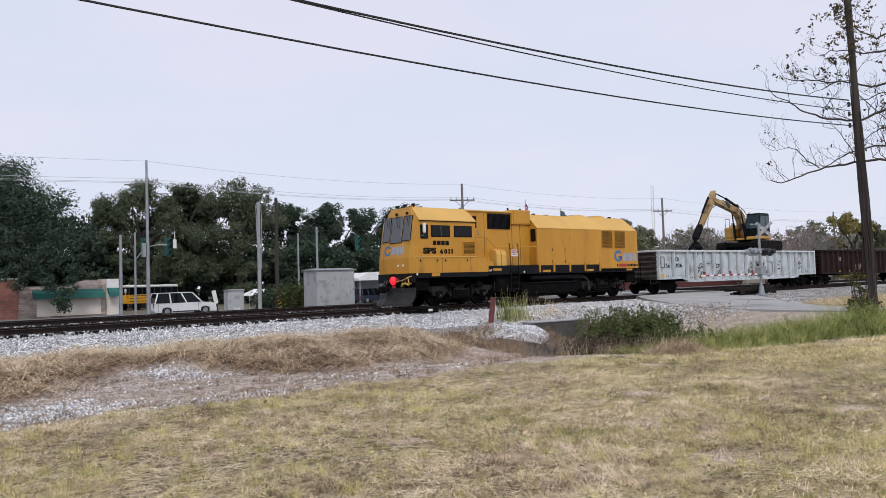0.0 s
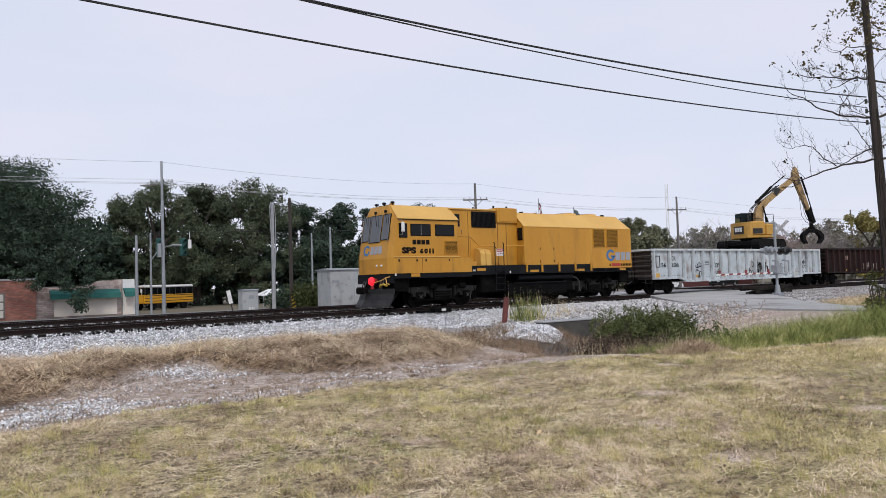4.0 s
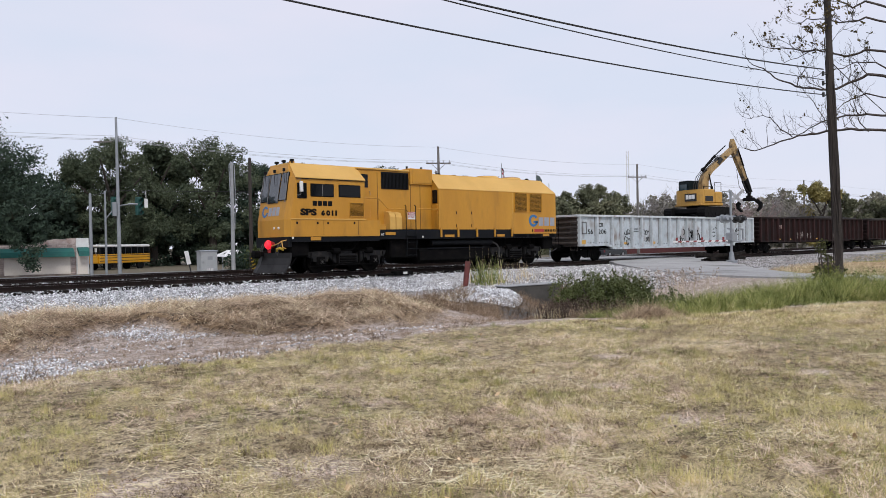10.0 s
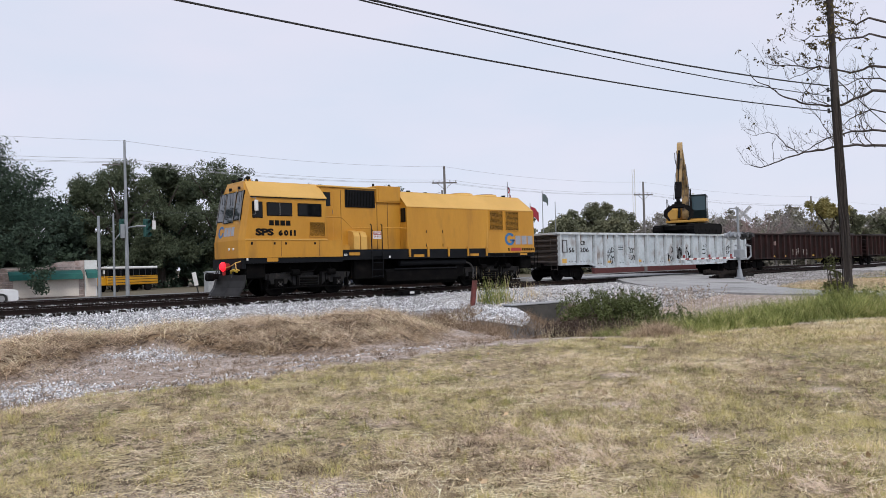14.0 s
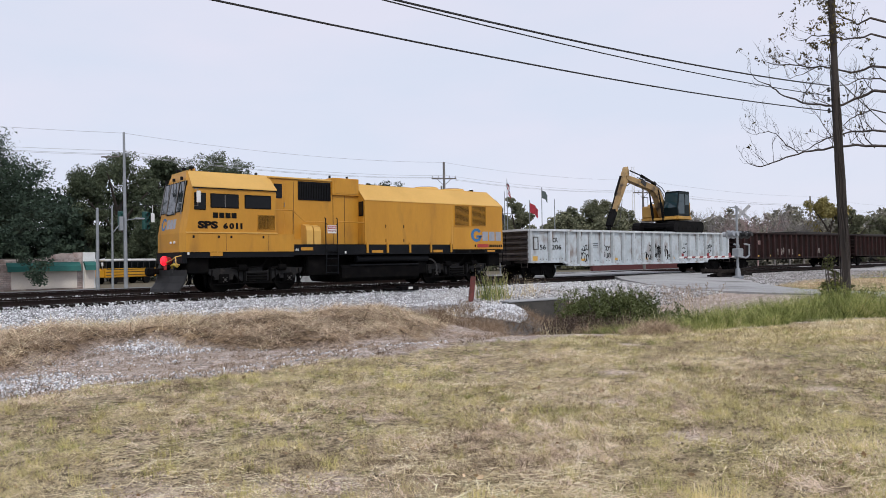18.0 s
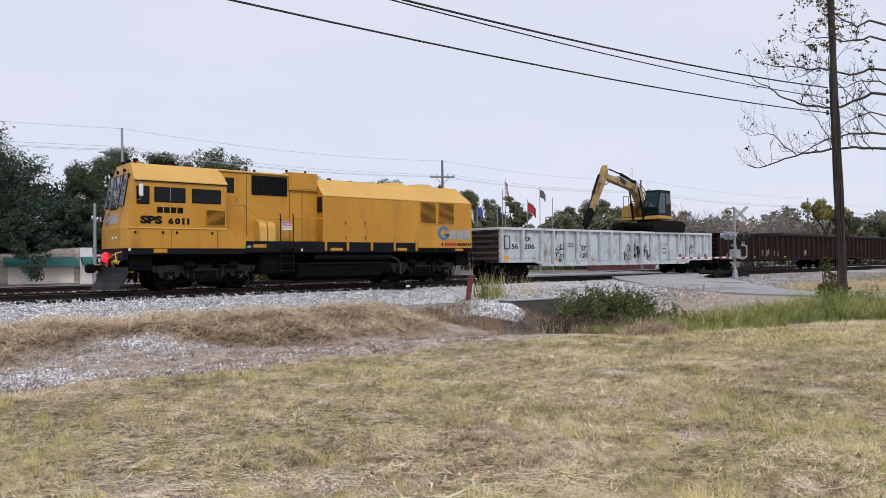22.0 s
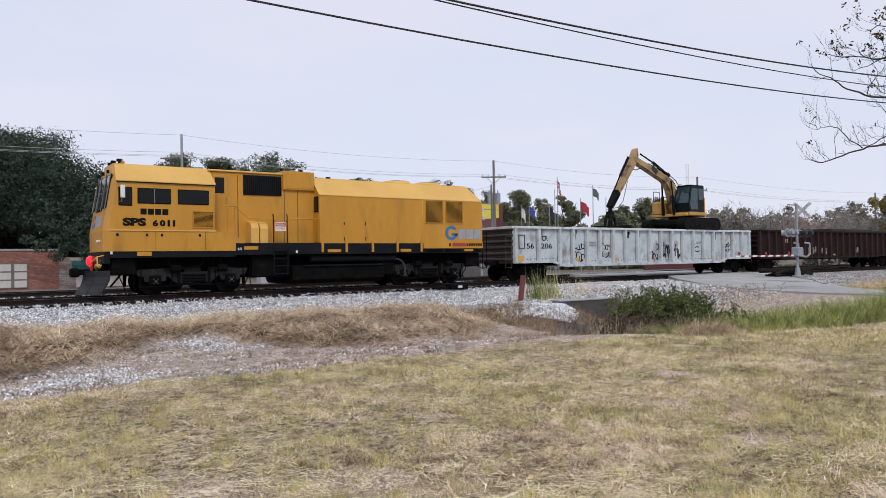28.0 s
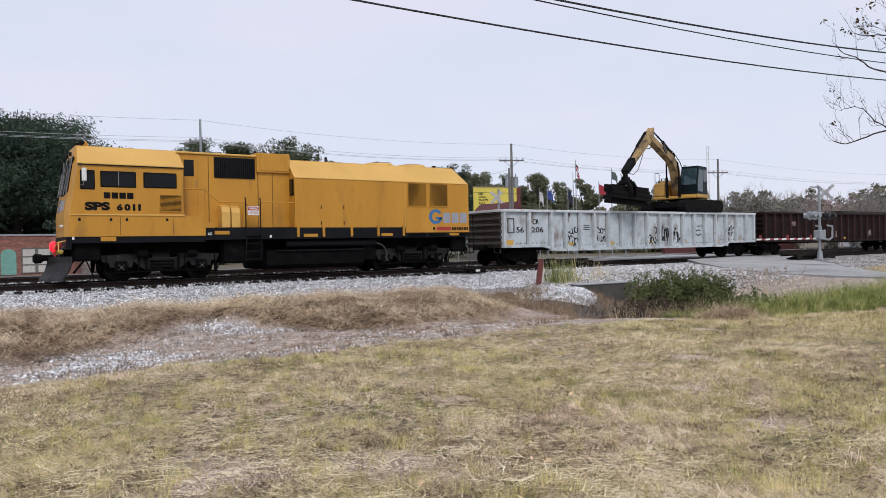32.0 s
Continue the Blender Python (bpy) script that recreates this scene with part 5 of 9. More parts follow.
dp = boxpart("decal_panel", (-0.46, 0.46, -0.02, 0.05, -0.27, 0.27), M_DECAL, cw, "black panel with a white block mark")
dp.matrix_basis = pose(-1.185, -0.6, 1.55, 0, 0, -76)
bars(dp, "decal_bar", -0.36, -0.12, 0.74, 0.3, M_WHITE, "plain white blocks", y=-0.024, n=3, gap=0.12)
cabx = [(-0.48, 1.12), (0.98, 1.12), (1.1, 1.75), (0.84, 2.8), (-0.43, 2.8)]
bm = bmesh.new()
prism(bm, cabx, "y", 0.36, 1.38)
ecab = part("operator_cab", bm, M_CABG, house, "dark green glazed operator cab")
bm = bmesh.new()
for yy in (1.385,):
    prism(bm, [(0.22, 1.35), (0.92, 1.35), (1.0, 1.75), (0.8, 2.65), (0.22, 2.65)], "y", yy, yy + 0.006)
    prism(bm, [(-0.38, 1.95), (0.12, 1.95), (0.12, 2.65), (-0.36, 2.65)], "y", yy, yy + 0.006)
part("side_pane", bm, M_CABGL, ecab)
bm = bmesh.new()
solid(bm, [(1.112, 0.42, 1.76), (1.112, 1.32, 1.76), (0.872, 1.32, 2.73), (0.872, 0.42, 2.73), (1.1, 0.42, 1.755), (1.1, 1.32, 1.755), (0.86, 1.32, 2.725), (0.86, 0.42, 2.725)], [(0, 1, 2, 3), (7, 6, 5, 4), (0, 4, 5, 1), (1, 5, 6, 2), (2, 6, 7, 3), (3, 7, 4, 0)])
part("front_pane", bm, M_CABGL, ecab)
boxpart("rear_pane", (-0.487, -0.48, 0.5, 1.25, 1.9, 2.6), M_CABGL, ecab)
boxpart("cab_base", (-0.6, 1.05, 0.36, 1.4, 1.0, 1.2), M_CATY, house)
bm = bmesh.new()
box(bm, -0.45, 0.86, 0.38, 1.36, 2.8, 2.86, bevel=0.02)
part("cab_roof", bm, M_CABG, ecab)
bm = bmesh.new()
box(bm, 0.66, 0.82, 0.45, 0.6, 2.86, 2.96)
part("work_lamp", bm, M_LENS, ecab)

# boom, along +x from its foot pin
bm = bmesh.new()
prism(bm, [(-0.16, 0.1), (0.15, 0.50), (1.05, 1.08), (1.5, 1.19), (2.1, 1.10), (4.85, 0.17), (5.05, 0.02), (4.95, -0.13), (4.7, -0.10), (2.15, 0.66), (1.75, 0.70), (1.35, 0.58), (0.35, -0.06), (0.0, -0.2)], "y", -0.21, 0.21)
boom = part("boom", bm, M_BOOM, exc, "dusty yellow cranked boom")
for s in (-1, 1):
    bm = bmesh.new()
    cyl(bm, (0.3, s * 0.38, -0.6), (1.1, s * 0.38, 0.3), 0.09, seg=10)
    cyl(bm, (1.1, s * 0.38, 0.3), (1.7, s * 0.34, 0.95), 0.05, seg=8)
    part("boom_cylinder", bm, M_DARK, boom, "black hydraulic cylinder")
bm = bmesh.new()
cyl(bm, (1.85, 0, 1.36), (3.4, 0, 1.05), 0.09, seg=10)
cyl(bm, (3.4, 0, 1.05), (4.62, 0, 0.68), 0.045, seg=8)
box(bm, 1.75, 1.98, -0.12, 0.12, 1.08, 1.45)
part("stick_cylinder", bm, M_DARK, boom, "black hydraulic cylinder")
bm = bmesh.new()
for k in range(3):
    y = -0.2 + 0.2 * k
    pipe(bm, [(0.0, y, 0.3), (0.05, y, 0.95), (0.6, y, 1.3), (1.2, y, 1.42), (2.2, y, 1.24), (3.7, y, 0.72)], 0.025, 6)
pipe(bm, [(3.7, -0.26, 0.5), (4.1, -0.3, -0.1), (4.6, -0.3, -0.4), (5.0, -0.3, -0.2)], 0.03, 6)
part("hydraulic_hose", bm, M_HOSE, boom)
boxpart("boom_decal", (2.95, 3.5, -0.246, 0.246, 0.45, 0.74), M_DECAL, boom, "dark decal panel")

# stick, along +x from the elbow pin
bm = bmesh.new()
prism(bm, [(-0.66, 0.26), (-0.5, 0.32), (-0.1, 0.30), (0.5, 0.20), (3.1, 0.08), (3.25, 0.0), (3.15, -0.09), (0.7, -0.17), (0.0, -0.20), (-0.35, -0.05)], "y", -0.17, 0.17)
stick = part("stick", bm, M_BOOM, exc, "dusty yellow dipper stick")
bm = bmesh.new()
cyl(bm, (0.2, 0, 0.45), (1.6, 0, 0.38), 0.075, seg=10)
cyl(bm, (1.6, 0, 0.38), (2.8, 0, 0.28), 0.04, seg=8)
part("grapple_cylinder", bm, M_DARK, stick)
bm = bmesh.new()
prism(bm, [(2.5, 0.2), (3.64, 0.13), (3.64, -0.1), (2.6, -0.12)], "y", -0.2, 0.2)
part("stick_end", bm, M_DARK, stick, "dark steel stick end")
bm = bmesh.new()
pipe(bm, [(1.6, -0.24, -0.1), (2.1, -0.28, -0.3), (2.6, -0.32, -0.5), (3.1, -0.34, -0.52), (3.5, -0.32, -0.35), (3.7, -0.25, -0.05)], 0.018, 6)
pipe(bm, [(1.6, 0.24, -0.1), (2.2, 0.28, -0.25), (2.9, 0.32, -0.4), (3.4, 0.3, -0.3), (3.7, 0.25, -0.05)], 0.018, 6)
part("hanging_hose", bm, M_HOSE, stick)

# grapple, hanging along -z from its pin
bm = bmesh.new()
box(bm, -0.12, 0.12, -0.1, 0.1, -0.28, 0.08, bevel=0.03)
cyl(bm, (0, 0, -0.42), (0, 0, -0.28), 0.24, seg=14)
box(bm, -0.42, 0.42, -0.2, 0.2, -0.68, -0.42, bevel=0.05)
grapple = part("grapple", bm, M_DARK, exc, "black rotating grapple")
for s in (-1, 1):
    for yy in (-0.17, 0.07):
        bm = bmesh.new()
        prism(bm, [(s * 0.3, -0.5), (s * 0.62, -0.55), (s * 0.92, -0.85), (s * 0.9, -1.2), (s * 0.6, -1.5), (s * 0.5, -1.45), (s * 0.68, -1.15), (s * 0.66, -0.95), (s * 0.42, -0.75)], "y", yy, yy + 0.1)
        part("claw", bm, M_DARK, grapple, "curved steel claw")

# bundle of old ties that the grapple lifts out of the gondola
bundle = thing("tie_bundle", pose(45, RAIL_Y, 1.4), "bundle of dark old railway ties held in a grapple", "railway ties")
bm = bmesh.new()
box(bm, -1.1, 1.1, -0.115, 0.115, -0.09, 0.09, bevel=0.012)
tie0 = part("tie", bm, M_DARK, bundle)
tie0.matrix_basis = pose(0, 0, 0)
for r, cnt in ((-2, 4), (-1, 5), (0, 5), (1, 4), (2, 3)):
    for c in range(cnt):
        if r or c:
            share("tie", tie0, bundle, pose(random.uniform(-0.12, 0.12), (c - (0 if r == 0 else 1.5)) * 0.235 - (0.35 if r == 0 else 0), r * 0.19, random.uniform(-4, 4), 0, random.uniform(-2, 2)))
bm = bmesh.new()
for k in range(40):
    x, y = random.uniform(1.6, 18.8), random.uniform(-0.55, 0.55)
    box(bm, -1.3, 1.3, -0.115, 0.115, -0.09, 0.09, m=pose(x, y, 1.2 + random.uniform(0, 0.6), random.uniform(-10, 10), random.uniform(-4, 4), random.uniform(-20, 20)))
part("tie_load", bm, M_TIE, gon, "loose heap of old ties")
# ---- poles, wires, crossing gear, street side ----
M_GALV = mat("galvanised_steel", (0.34, 0.36, 0.38), (0.26, 0.28, 0.3), 2, 0.5, 0.4, grain=0.1)
M_CONC = mat("pale_concrete", (0.36, 0.37, 0.38), (0.28, 0.29, 0.3), 2, 0.85, bump=0.15)
M_WOODPOLE = mat("weathered_pole_wood", (0.055, 0.044, 0.038), (0.032, 0.027, 0.024), 2, 0.9, bump=0.6, bscale=14, stretch=(4, 4, 0.35), grain=0.35)
M_GREYPOLE = mat("grey_pole_wood", (0.19, 0.175, 0.165), (0.13, 0.12, 0.115), 2, 0.9, bump=0.3, stretch=(4, 4, 0.4))
M_WIRE = mat("black_cable", (0.012, 0.012, 0.013), (0.02, 0.02, 0.02), 3, 0.6)
M_WIREFAR = mat("grey_cable", (0.45, 0.46, 0.49), (0.40, 0.41, 0.44), 3, 0.6)
M_RUSTPOST = mat("rust_red_post", (0.17, 0.045, 0.04), (0.11, 0.035, 0.03), 5, 0.85, bump=0.4, dirt=(0.06, 0.035, 0.03), dscale=6)
M_CONCRETE = mat("stained_concrete", (0.085, 0.08, 0.072), (0.042, 0.04, 0.036), 1.5, 0.9, bump=0.4, dirt=(0.05, 0.048, 0.045), dscale=1.2, dlow=0.5, dhigh=0.7)
M_CABINET = mat("grey_cabinet_paint", (0.42, 0.44, 0.45), (0.36, 0.38, 0.39), 1, 0.5, 0.2, dirt=(0.25, 0.25, 0.25), dscale=2)
M_SIGREEN = mat("signal_green_housing", (0.02, 0.09, 0.08), (0.015, 0.07, 0.06), 4, 0.5)
M_XBUCK = mat("weathered_crossbuck", (0.55, 0.55, 0.56), (0.2, 0.2, 0.21), 9, 0.6, grain=0.3)
M_REDW = mat("gate_red", (0.28, 0.04, 0.045), (0.2, 0.035, 0.035), 6, 0.5)
M_BLACK = mat("black_metal", (0.015, 0.015, 0.015), (0.025, 0.025, 0.025), 6, 0.6)
M_STRIPE = mat("hazard_yellow", (0.6, 0.4, 0.03), (0.5, 0.33, 0.03), 6, 0.5)
M_TEAL = mat("teal_awning", (0.012, 0.13, 0.11), (0.01, 0.10, 0.085), 2, 0.7)
M_STUCCO = mat("cream_stucco", (0.80, 0.73, 0.66), (0.74, 0.67, 0.60), 1.0, 0.9, bump=0.2)
M_BRICKRED = mat("red_brick", (0.40, 0.17, 0.13), (0.30, 0.12, 0.09), 2.0, 0.9, rand=0.25, grain=0.2)
M_BRICKOLD = mat("worn_painted_brick", (0.52, 0.44, 0.41), (0.30, 0.2, 0.17), 2.5, 0.9, rand=0.3, grain=0.3)
M_MORTAR = mat("mortar", (0.30, 0.27, 0.25), (0.22, 0.2, 0.18), 3, 0.95)
M_CURTAIN = mat("white_curtain", (0.6, 0.58, 0.54), (0.5, 0.48, 0.45), 6, 0.9, stretch=(6, 6, 0.3))
M_ROOFM = mat("maroon_roof", (0.11, 0.03, 0.03), (0.08, 0.025, 0.025), 3, 0.8)


def ray_at(az, dist):
    return Vector((dist * math.sin(radians(az)), dist * math.cos(radians(az)), 0))


def cable(name, pts, r, material, label):
    """A sagging cable through points."""
    bm = bmesh.new()
    way = (Vector(pts[-1]) - Vector(pts[0])).normalized()
    u = way.orthogonal().normalized()
    w = way.cross(u)
    rings = [[bm.verts.new(Vector(p) + (u * math.cos(k * 1.2566) + w * math.sin(k * 1.2566)) * r) for k in range(5)] for p in pts]
    for a, b in zip(rings, rings[1:]):
        for k in range(5):
            bm.faces.new((a[k], a[(k + 1) % 5], b[(k + 1) % 5], b[k]))
    return tagged(new(name, finish(bm, name, material)), label, "cable")


def sag(a, b, drop, n=22):
    a, b = Vector(a), Vector(b)
    return [a.lerp(b, k / n) - Vector((0, 0, drop * 4 * (k / n) * (1 - k / n))) for k in range(n + 1)]


# tall pole at the road with vines, and the wires along the lawn
PX, PY = 24.2, 9.4
upole = thing("utility_pole", pose(PX, PY, -0.3), "tall weathered wooden utility pole with vines at its foot", "utility pole")
bm = bmesh.new()
n = 26
ringv = []
for k in range(n + 1):
    z = k * 12.5 / n
    r = 0.128 - 0.003 * z
    ringv.append([bm.verts.new(((r + 0.012 * math.sin(5 * a + z * 1.7)) * math.cos(a) - z * 0.0095 + 0.02 * math.sin(z * 0.8), (r + 0.012 * math.cos(4 * a + z)) * math.sin(a) - 0.02 + z * 0.025, z)) for a in np.linspace(0, 2 * math.pi, 14, endpoint=False)])
for a, b in zip(ringv, ringv[1:]):
    for i in range(14):
        bm.faces.new((a[i], a[(i + 1) % 14], b[(i + 1) % 14], b[i]))
part("pole_shaft", bm, M_WOODPOLE, upole, smooth=True)
for z in (5.97, 6.33, 6.63):
    bm = bmesh.new()
    cyl(bm, (-0.3 - z * 0.012, 0.24, z), (0.2 - z * 0.012, 0.24, z), 0.02, seg=6)
    cyl(bm, (-0.3 - z * 0.012, 0.24, z - 0.07), (-0.3 - z * 0.012, 0.24, z + 0.07), 0.04, seg=8)
    part("cable_bracket", bm, M_BLACK, upole)
bm = bmesh.new()
rv = random.Random(5)
for k in range(14):
    a, z = rv.uniform(0, 6.28), rv.uniform(0, 2)
    pts = []
    for j in range(12):
        r = 0.128 - 0.003 * z + 0.014
        pts.append((r * math.cos(a) - z * 0.012, r * math.sin(a) - 0.02 + z * 0.025, z))
        a += rv.uniform(-0.35, 0.35)
        z += rv.uniform(0.25, 0.65)
    pipe(bm, pts, 0.014, 5)
part("vine_stem", bm, M_WOODPOLE, upole, "dry vine stems on the pole")
X2 = -26.0
for name, z0, z1, drop, r, lab in (("overhead_cable", 5.67, 5.72, 1.02, 0.016, "single black overhead cable along the lawn"), ("overhead_cable", 6.47, 6.6, 1.25, 0.02, "thick black overhead cable along the lawn"), ("overhead_cable", 6.14, 6.95, 1.2, 0.013, "black overhead cable beside another")):
    cable(name, sag((PX - 0.35, PY + 0.24, z0), (X2, PY - 0.5, z1), drop, 30), r, M_WIRE, lab)
cable("overhead_cable", sag((PX - 0.2, PY, 6.6), (PX + 40, PY + 6, 6.5), 0.8), 0.016, M_WIRE, "black overhead cable running on past the pole")

# street-side pole line
LINE = [(15.4, 55.0, 10.75), (46.4, 55.9, 11.0), (78.7, 54.8, 11.0), (126.8, 54.7, 11.0), (-20.0, 55.0, 10.75), (180.0, 54.7, 11.0)]


def line_pole(x, y, top, arm, material, label, rb=0.2):
    p = thing("utility_pole", pose(x, y, -1.0), label, "utility pole", "street pole line")
    h = top + 1.0
    bm = bmesh.new()
    cyl(bm, (0.06, 0, 0), (0, 0, h), rb, rb * 0.55, 12)
    part("pole_shaft", bm, material, p)
    if arm:
        bm = bmesh.new()
        box(bm, -1.25, 1.25, -0.06, 0.06, h - 1.75, h - 1.62, m=Matrix.Translation((0, 0, h - 1.7)) @ pose(0, 0, 0, 0, 0, arm) @ Matrix.Translation((0, 0, -h + 1.7)))
        a = part("crossarm", bm, M_GREYPOLE, p)
        for dx in (-1.15, -0.55, 0.55, 1.15):
            bm = bmesh.new()
            c, s = math.cos(radians(arm)), math.sin(radians(arm))
            cyl(bm, (dx * c, dx * s, h - 1.62), (dx * c, dx * s, h - 1.4), 0.05, 0.035, 8)
            part("insulator", bm, M_GALV, a)
        bm = bmesh.new()
        for s_ in (-1, 1):
            cyl(bm, (s_ * 0.7 * math.cos(radians(arm)), s_ * 0.7 * math.sin(radians(arm)), h - 1.75), (0, 0, h - 2.4), 0.025, seg=6)
        part("arm_brace", bm, M_GREYPOLE, p)
    return p


pA = line_pole(*LINE[0], 0, M_GALV, "tall grey metal utility pole beside the street", 0.15)
bm = bmesh.new()
box(bm, -0.5, 0.75, -0.05, 0.05, 9.9, 10.0, m=pose(0, 0, 0, 0, -6, 0))
part("crossarm", bm, M_GREYPOLE, pA)
for dx, dz in ((-0.4, 10.0), (0.2, 10.0), (1.75, 10.15)):
    bm = bmesh.new()
    cyl(bm, (dx - 1.0 if dx > 1 else dx, 0, dz), (dx - 1.0 if dx > 1 else dx, 0, dz + 0.3), 0.05, seg=8)
    part("insulator", bm, M_GALV, pA)
boxpart("meter_box", (-0.4, -0.15, -0.25, 0.05, 4.6, 5.6), M_GALV, pA)
pX = line_pole(*LINE[1], -35, M_GREYPOLE, "grey wooden utility pole with crossarm and transformers")
for dx in (-0.5, 0.5):
    bm = bmesh.new()
    cyl(bm, (dx, 0, 7.6), (dx, 0, 8.7), 0.26, seg=14)
    cyl(bm, (dx, 0, 8.7), (dx, 0, 9.0), 0.06, seg=8)
    part("transformer", bm, M_GALV, pX, "grey pole transformer")
line_pole(*LINE[2], -32, M_GREYPOLE, "grey wooden utility pole with a crossarm")
line_pole(*LINE[3], -40, M_GREYPOLE, "grey wooden utility pole with a crossarm")
order = [LINE[4], LINE[0], LINE[1], LINE[2], LINE[3], LINE[5]]
for a, b in zip(order, order[1:]):
    for dy, dz, r in ((0, -0.05, 0.011), (-1.0, -1.5, 0.012), (0.55, -1.5, 0.012), (1.1, -1.5, 0.012)):
        cable("power_line", sag((a[0] + 0.3 * dy, a[1] + dy, a[2] + dz), (b[0] + 0.3 * dy, b[1] + dy, b[2] + dz), 0.5, 14), r, M_WIREFAR, "thin grey power line along the street")
line_pole(44.5, 54.0, 8.3, 0, M_GREYPOLE, "short grey service pole", 0.16)

# signal poles and traffic lights on a span wire
def plain_pole(az, y, top, rb, material, label, base=-1.0):
    x = y * math.tan(radians(az))
    p = thing("signal_pole", pose(x, y, base), label, "pole")
    bm = bmesh.new()
    cyl(bm, (0, 0, 0), (0, 0, top - base), rb, rb * 0.72, 12)
    part("pole_shaft", bm, material, p)
    bm = bmesh.new()
    cyl(bm, (0, 0, top - base), (0, 0, top - base + 0.08), rb * 0.8, rb * 0.3, 10)
    part("pole_cap", bm, material, p)
    return p


s1 = plain_pole(13.85, 55.5, 5.15, 0.13, M_GALV, "thick grey metal signal pole by the street")
s2 = plain_pole(14.82, 56.0, 5.4, 0.09, M_GALV, "slim grey street light pole")
bm = bmesh.new()
pipe(bm, [(0, 0, 4.4), (0.5, -0.1, 5.1), (1.1, -0.2, 5.45), (1.6, -0.25, 5.5)], 0.04, 6)
arm = part("lamp_arm", bm, M_GALV, s2)
bm = bmesh.new()
box(bm, 1.5, 2.2, -0.42, -0.12, 5.46, 5.6, bevel=0.05)
part("lamp_head", bm, M_GALV, arm, "grey street lamp head")
s3 = plain_pole(23.66, 50.5, 7.35, 0.15, M_CONC, "tall pale concrete pole with cables")
for dx in (-0.2, 0.2):
    bm = bmesh.new()
    pipe(bm, [(dx * 0.4, -0.2, 3.5), (dx, -0.1, 6.5), (dx, 0, 8.2), (dx * 0.3, 0, 8.5)], 0.03, 6)
    part("conduit", bm, M_GALV, s3)
s4 = plain_pole(25.0, 52.0, 8.0, 0.16, M_WOODPOLE, "dark wooden pole with a striped guard")
bm = bmesh.new()
box(bm, -0.18, 0.18, -0.3, -0.24, 0.3, 1.5)
mk = part("hazard_marker", bm, M_BLACK, s4, "black and yellow striped marker")
for k in range(4):
    bm = bmesh.new()
    prism(bm, [(-0.18, 0.35 + k * 0.3), (0.18, 0.55 + k * 0.3), (0.18, 0.68 + k * 0.3), (-0.18, 0.48 + k * 0.3)], "y", -0.308, -0.3)
    part("stripe", bm, M_STRIPE, mk)
plain_pole(26.63, 60.0, 5.9, 0.1, M_GALV, "slim grey metal pole behind the street")
s6 = plain_pole(28.08, 60.0, 6.5, 0.13, M_GALV, "grey metal signal pole behind the street")


def traffic_light(az, y, z, label):
    x = y * math.tan(radians(az))
    tl = thing("traffic_light", pose(x, y, z, 0, 0, 25), label, "traffic light", "span wire traffic lights")
    bm = bmesh.new()
    box(bm, -0.24, 0.24, -0.14, 0.14, -0.7, 0.7, bevel=0.04)
    part("housing", bm, M_SIGREEN, tl)
    for k in range(3):
        bm = bmesh.new()
        cyl(bm, (0, -0.34, 0.48 - k * 0.48), (0, -0.13, 0.48 - k * 0.48), 0.17, 0.15, 12, caps=False)
        v = part("visor", bm, M_SIGREEN, tl)
        bm = bmesh.new()
        cyl(bm, (0, -0.16, 0.48 - k * 0.48), (0, -0.145, 0.48 - k * 0.48), 0.13, seg=12)
        part("lens", bm, M_BLACK, v)
    bm = bmesh.new()
    cyl(bm, (0, 0, 0.75), (0, 0, 1.25), 0.03, seg=6)
    part("hanger", bm, M_BLACK, tl)


YSG = 58.0
hang = [(13.7, 55.5, 5.05)]
for az, el in ((15.42, 3.15), (17.05, 3.15), (31.25, 3.2)):
    d = YSG / math.cos(radians(az))
    z = 1.18 + d * math.tan(radians(el))
    traffic_light(az, YSG, z, "dark green traffic light hanging on a span wire")
    hang.append((YSG * math.tan(radians(az)), YSG, z + 1.2))
    if az == 17.05:
        hang.append((YSG * math.tan(radians(17.55)), YSG, z + 1.2))
bm = bmesh.new()
box(bm, -0.13, 0.13, -0.02, 0.02, -0.1, 0.6)
box(bm, -0.015, 0.015, -0.015, 0.015, 0.6, 1.24)
wsg = tagged(new("street_sign", finish(bm, "street_sign", M_WHITE)), "white hanging road sign beside traffic light", "sign")
wsg.matrix_basis = pose(YSG * math.tan(radians(17.55)), YSG, 4.52)
cable("span_wire", hang + [(60.0, 59.0, 6.3)], 0.02, M_WIRE, "span wire between signal poles")
cable("service_wire", sag((22.1, 50.5, 5.0), (32.0, 60.0, 5.8), 0.3), 0.012, M_WIRE, "dark service wire between street poles")
cable("service_wire", sag((24.2, 52.0, 6.2), (46.4, 55.9, 8.5), 0.9), 0.012, M_WIRE, "dark service wire between street poles")

# cabinets beside the far track
def cabinet(name, x, y, z, w, d, h, label, roof):
    c = thing(name, pose(x, y, z), label, "cabinet")
    bm = bmesh.new()
    box(bm, -w / 2, w / 2, -d / 2, d / 2, 0, h, bevel=0.02)
    part("body", bm, M_CABINET, c)
    bm = bmesh.new()
    prism(bm, [(-d / 2 - roof, h), (d / 2 + roof, h), (d / 2 + roof, h + 0.05), (0, h + 0.05 + roof), (-d / 2 - roof, h + 0.05)], "x", -w / 2 - roof, w / 2 + roof)
    part("roof", bm, M_GALV, c)
    return c


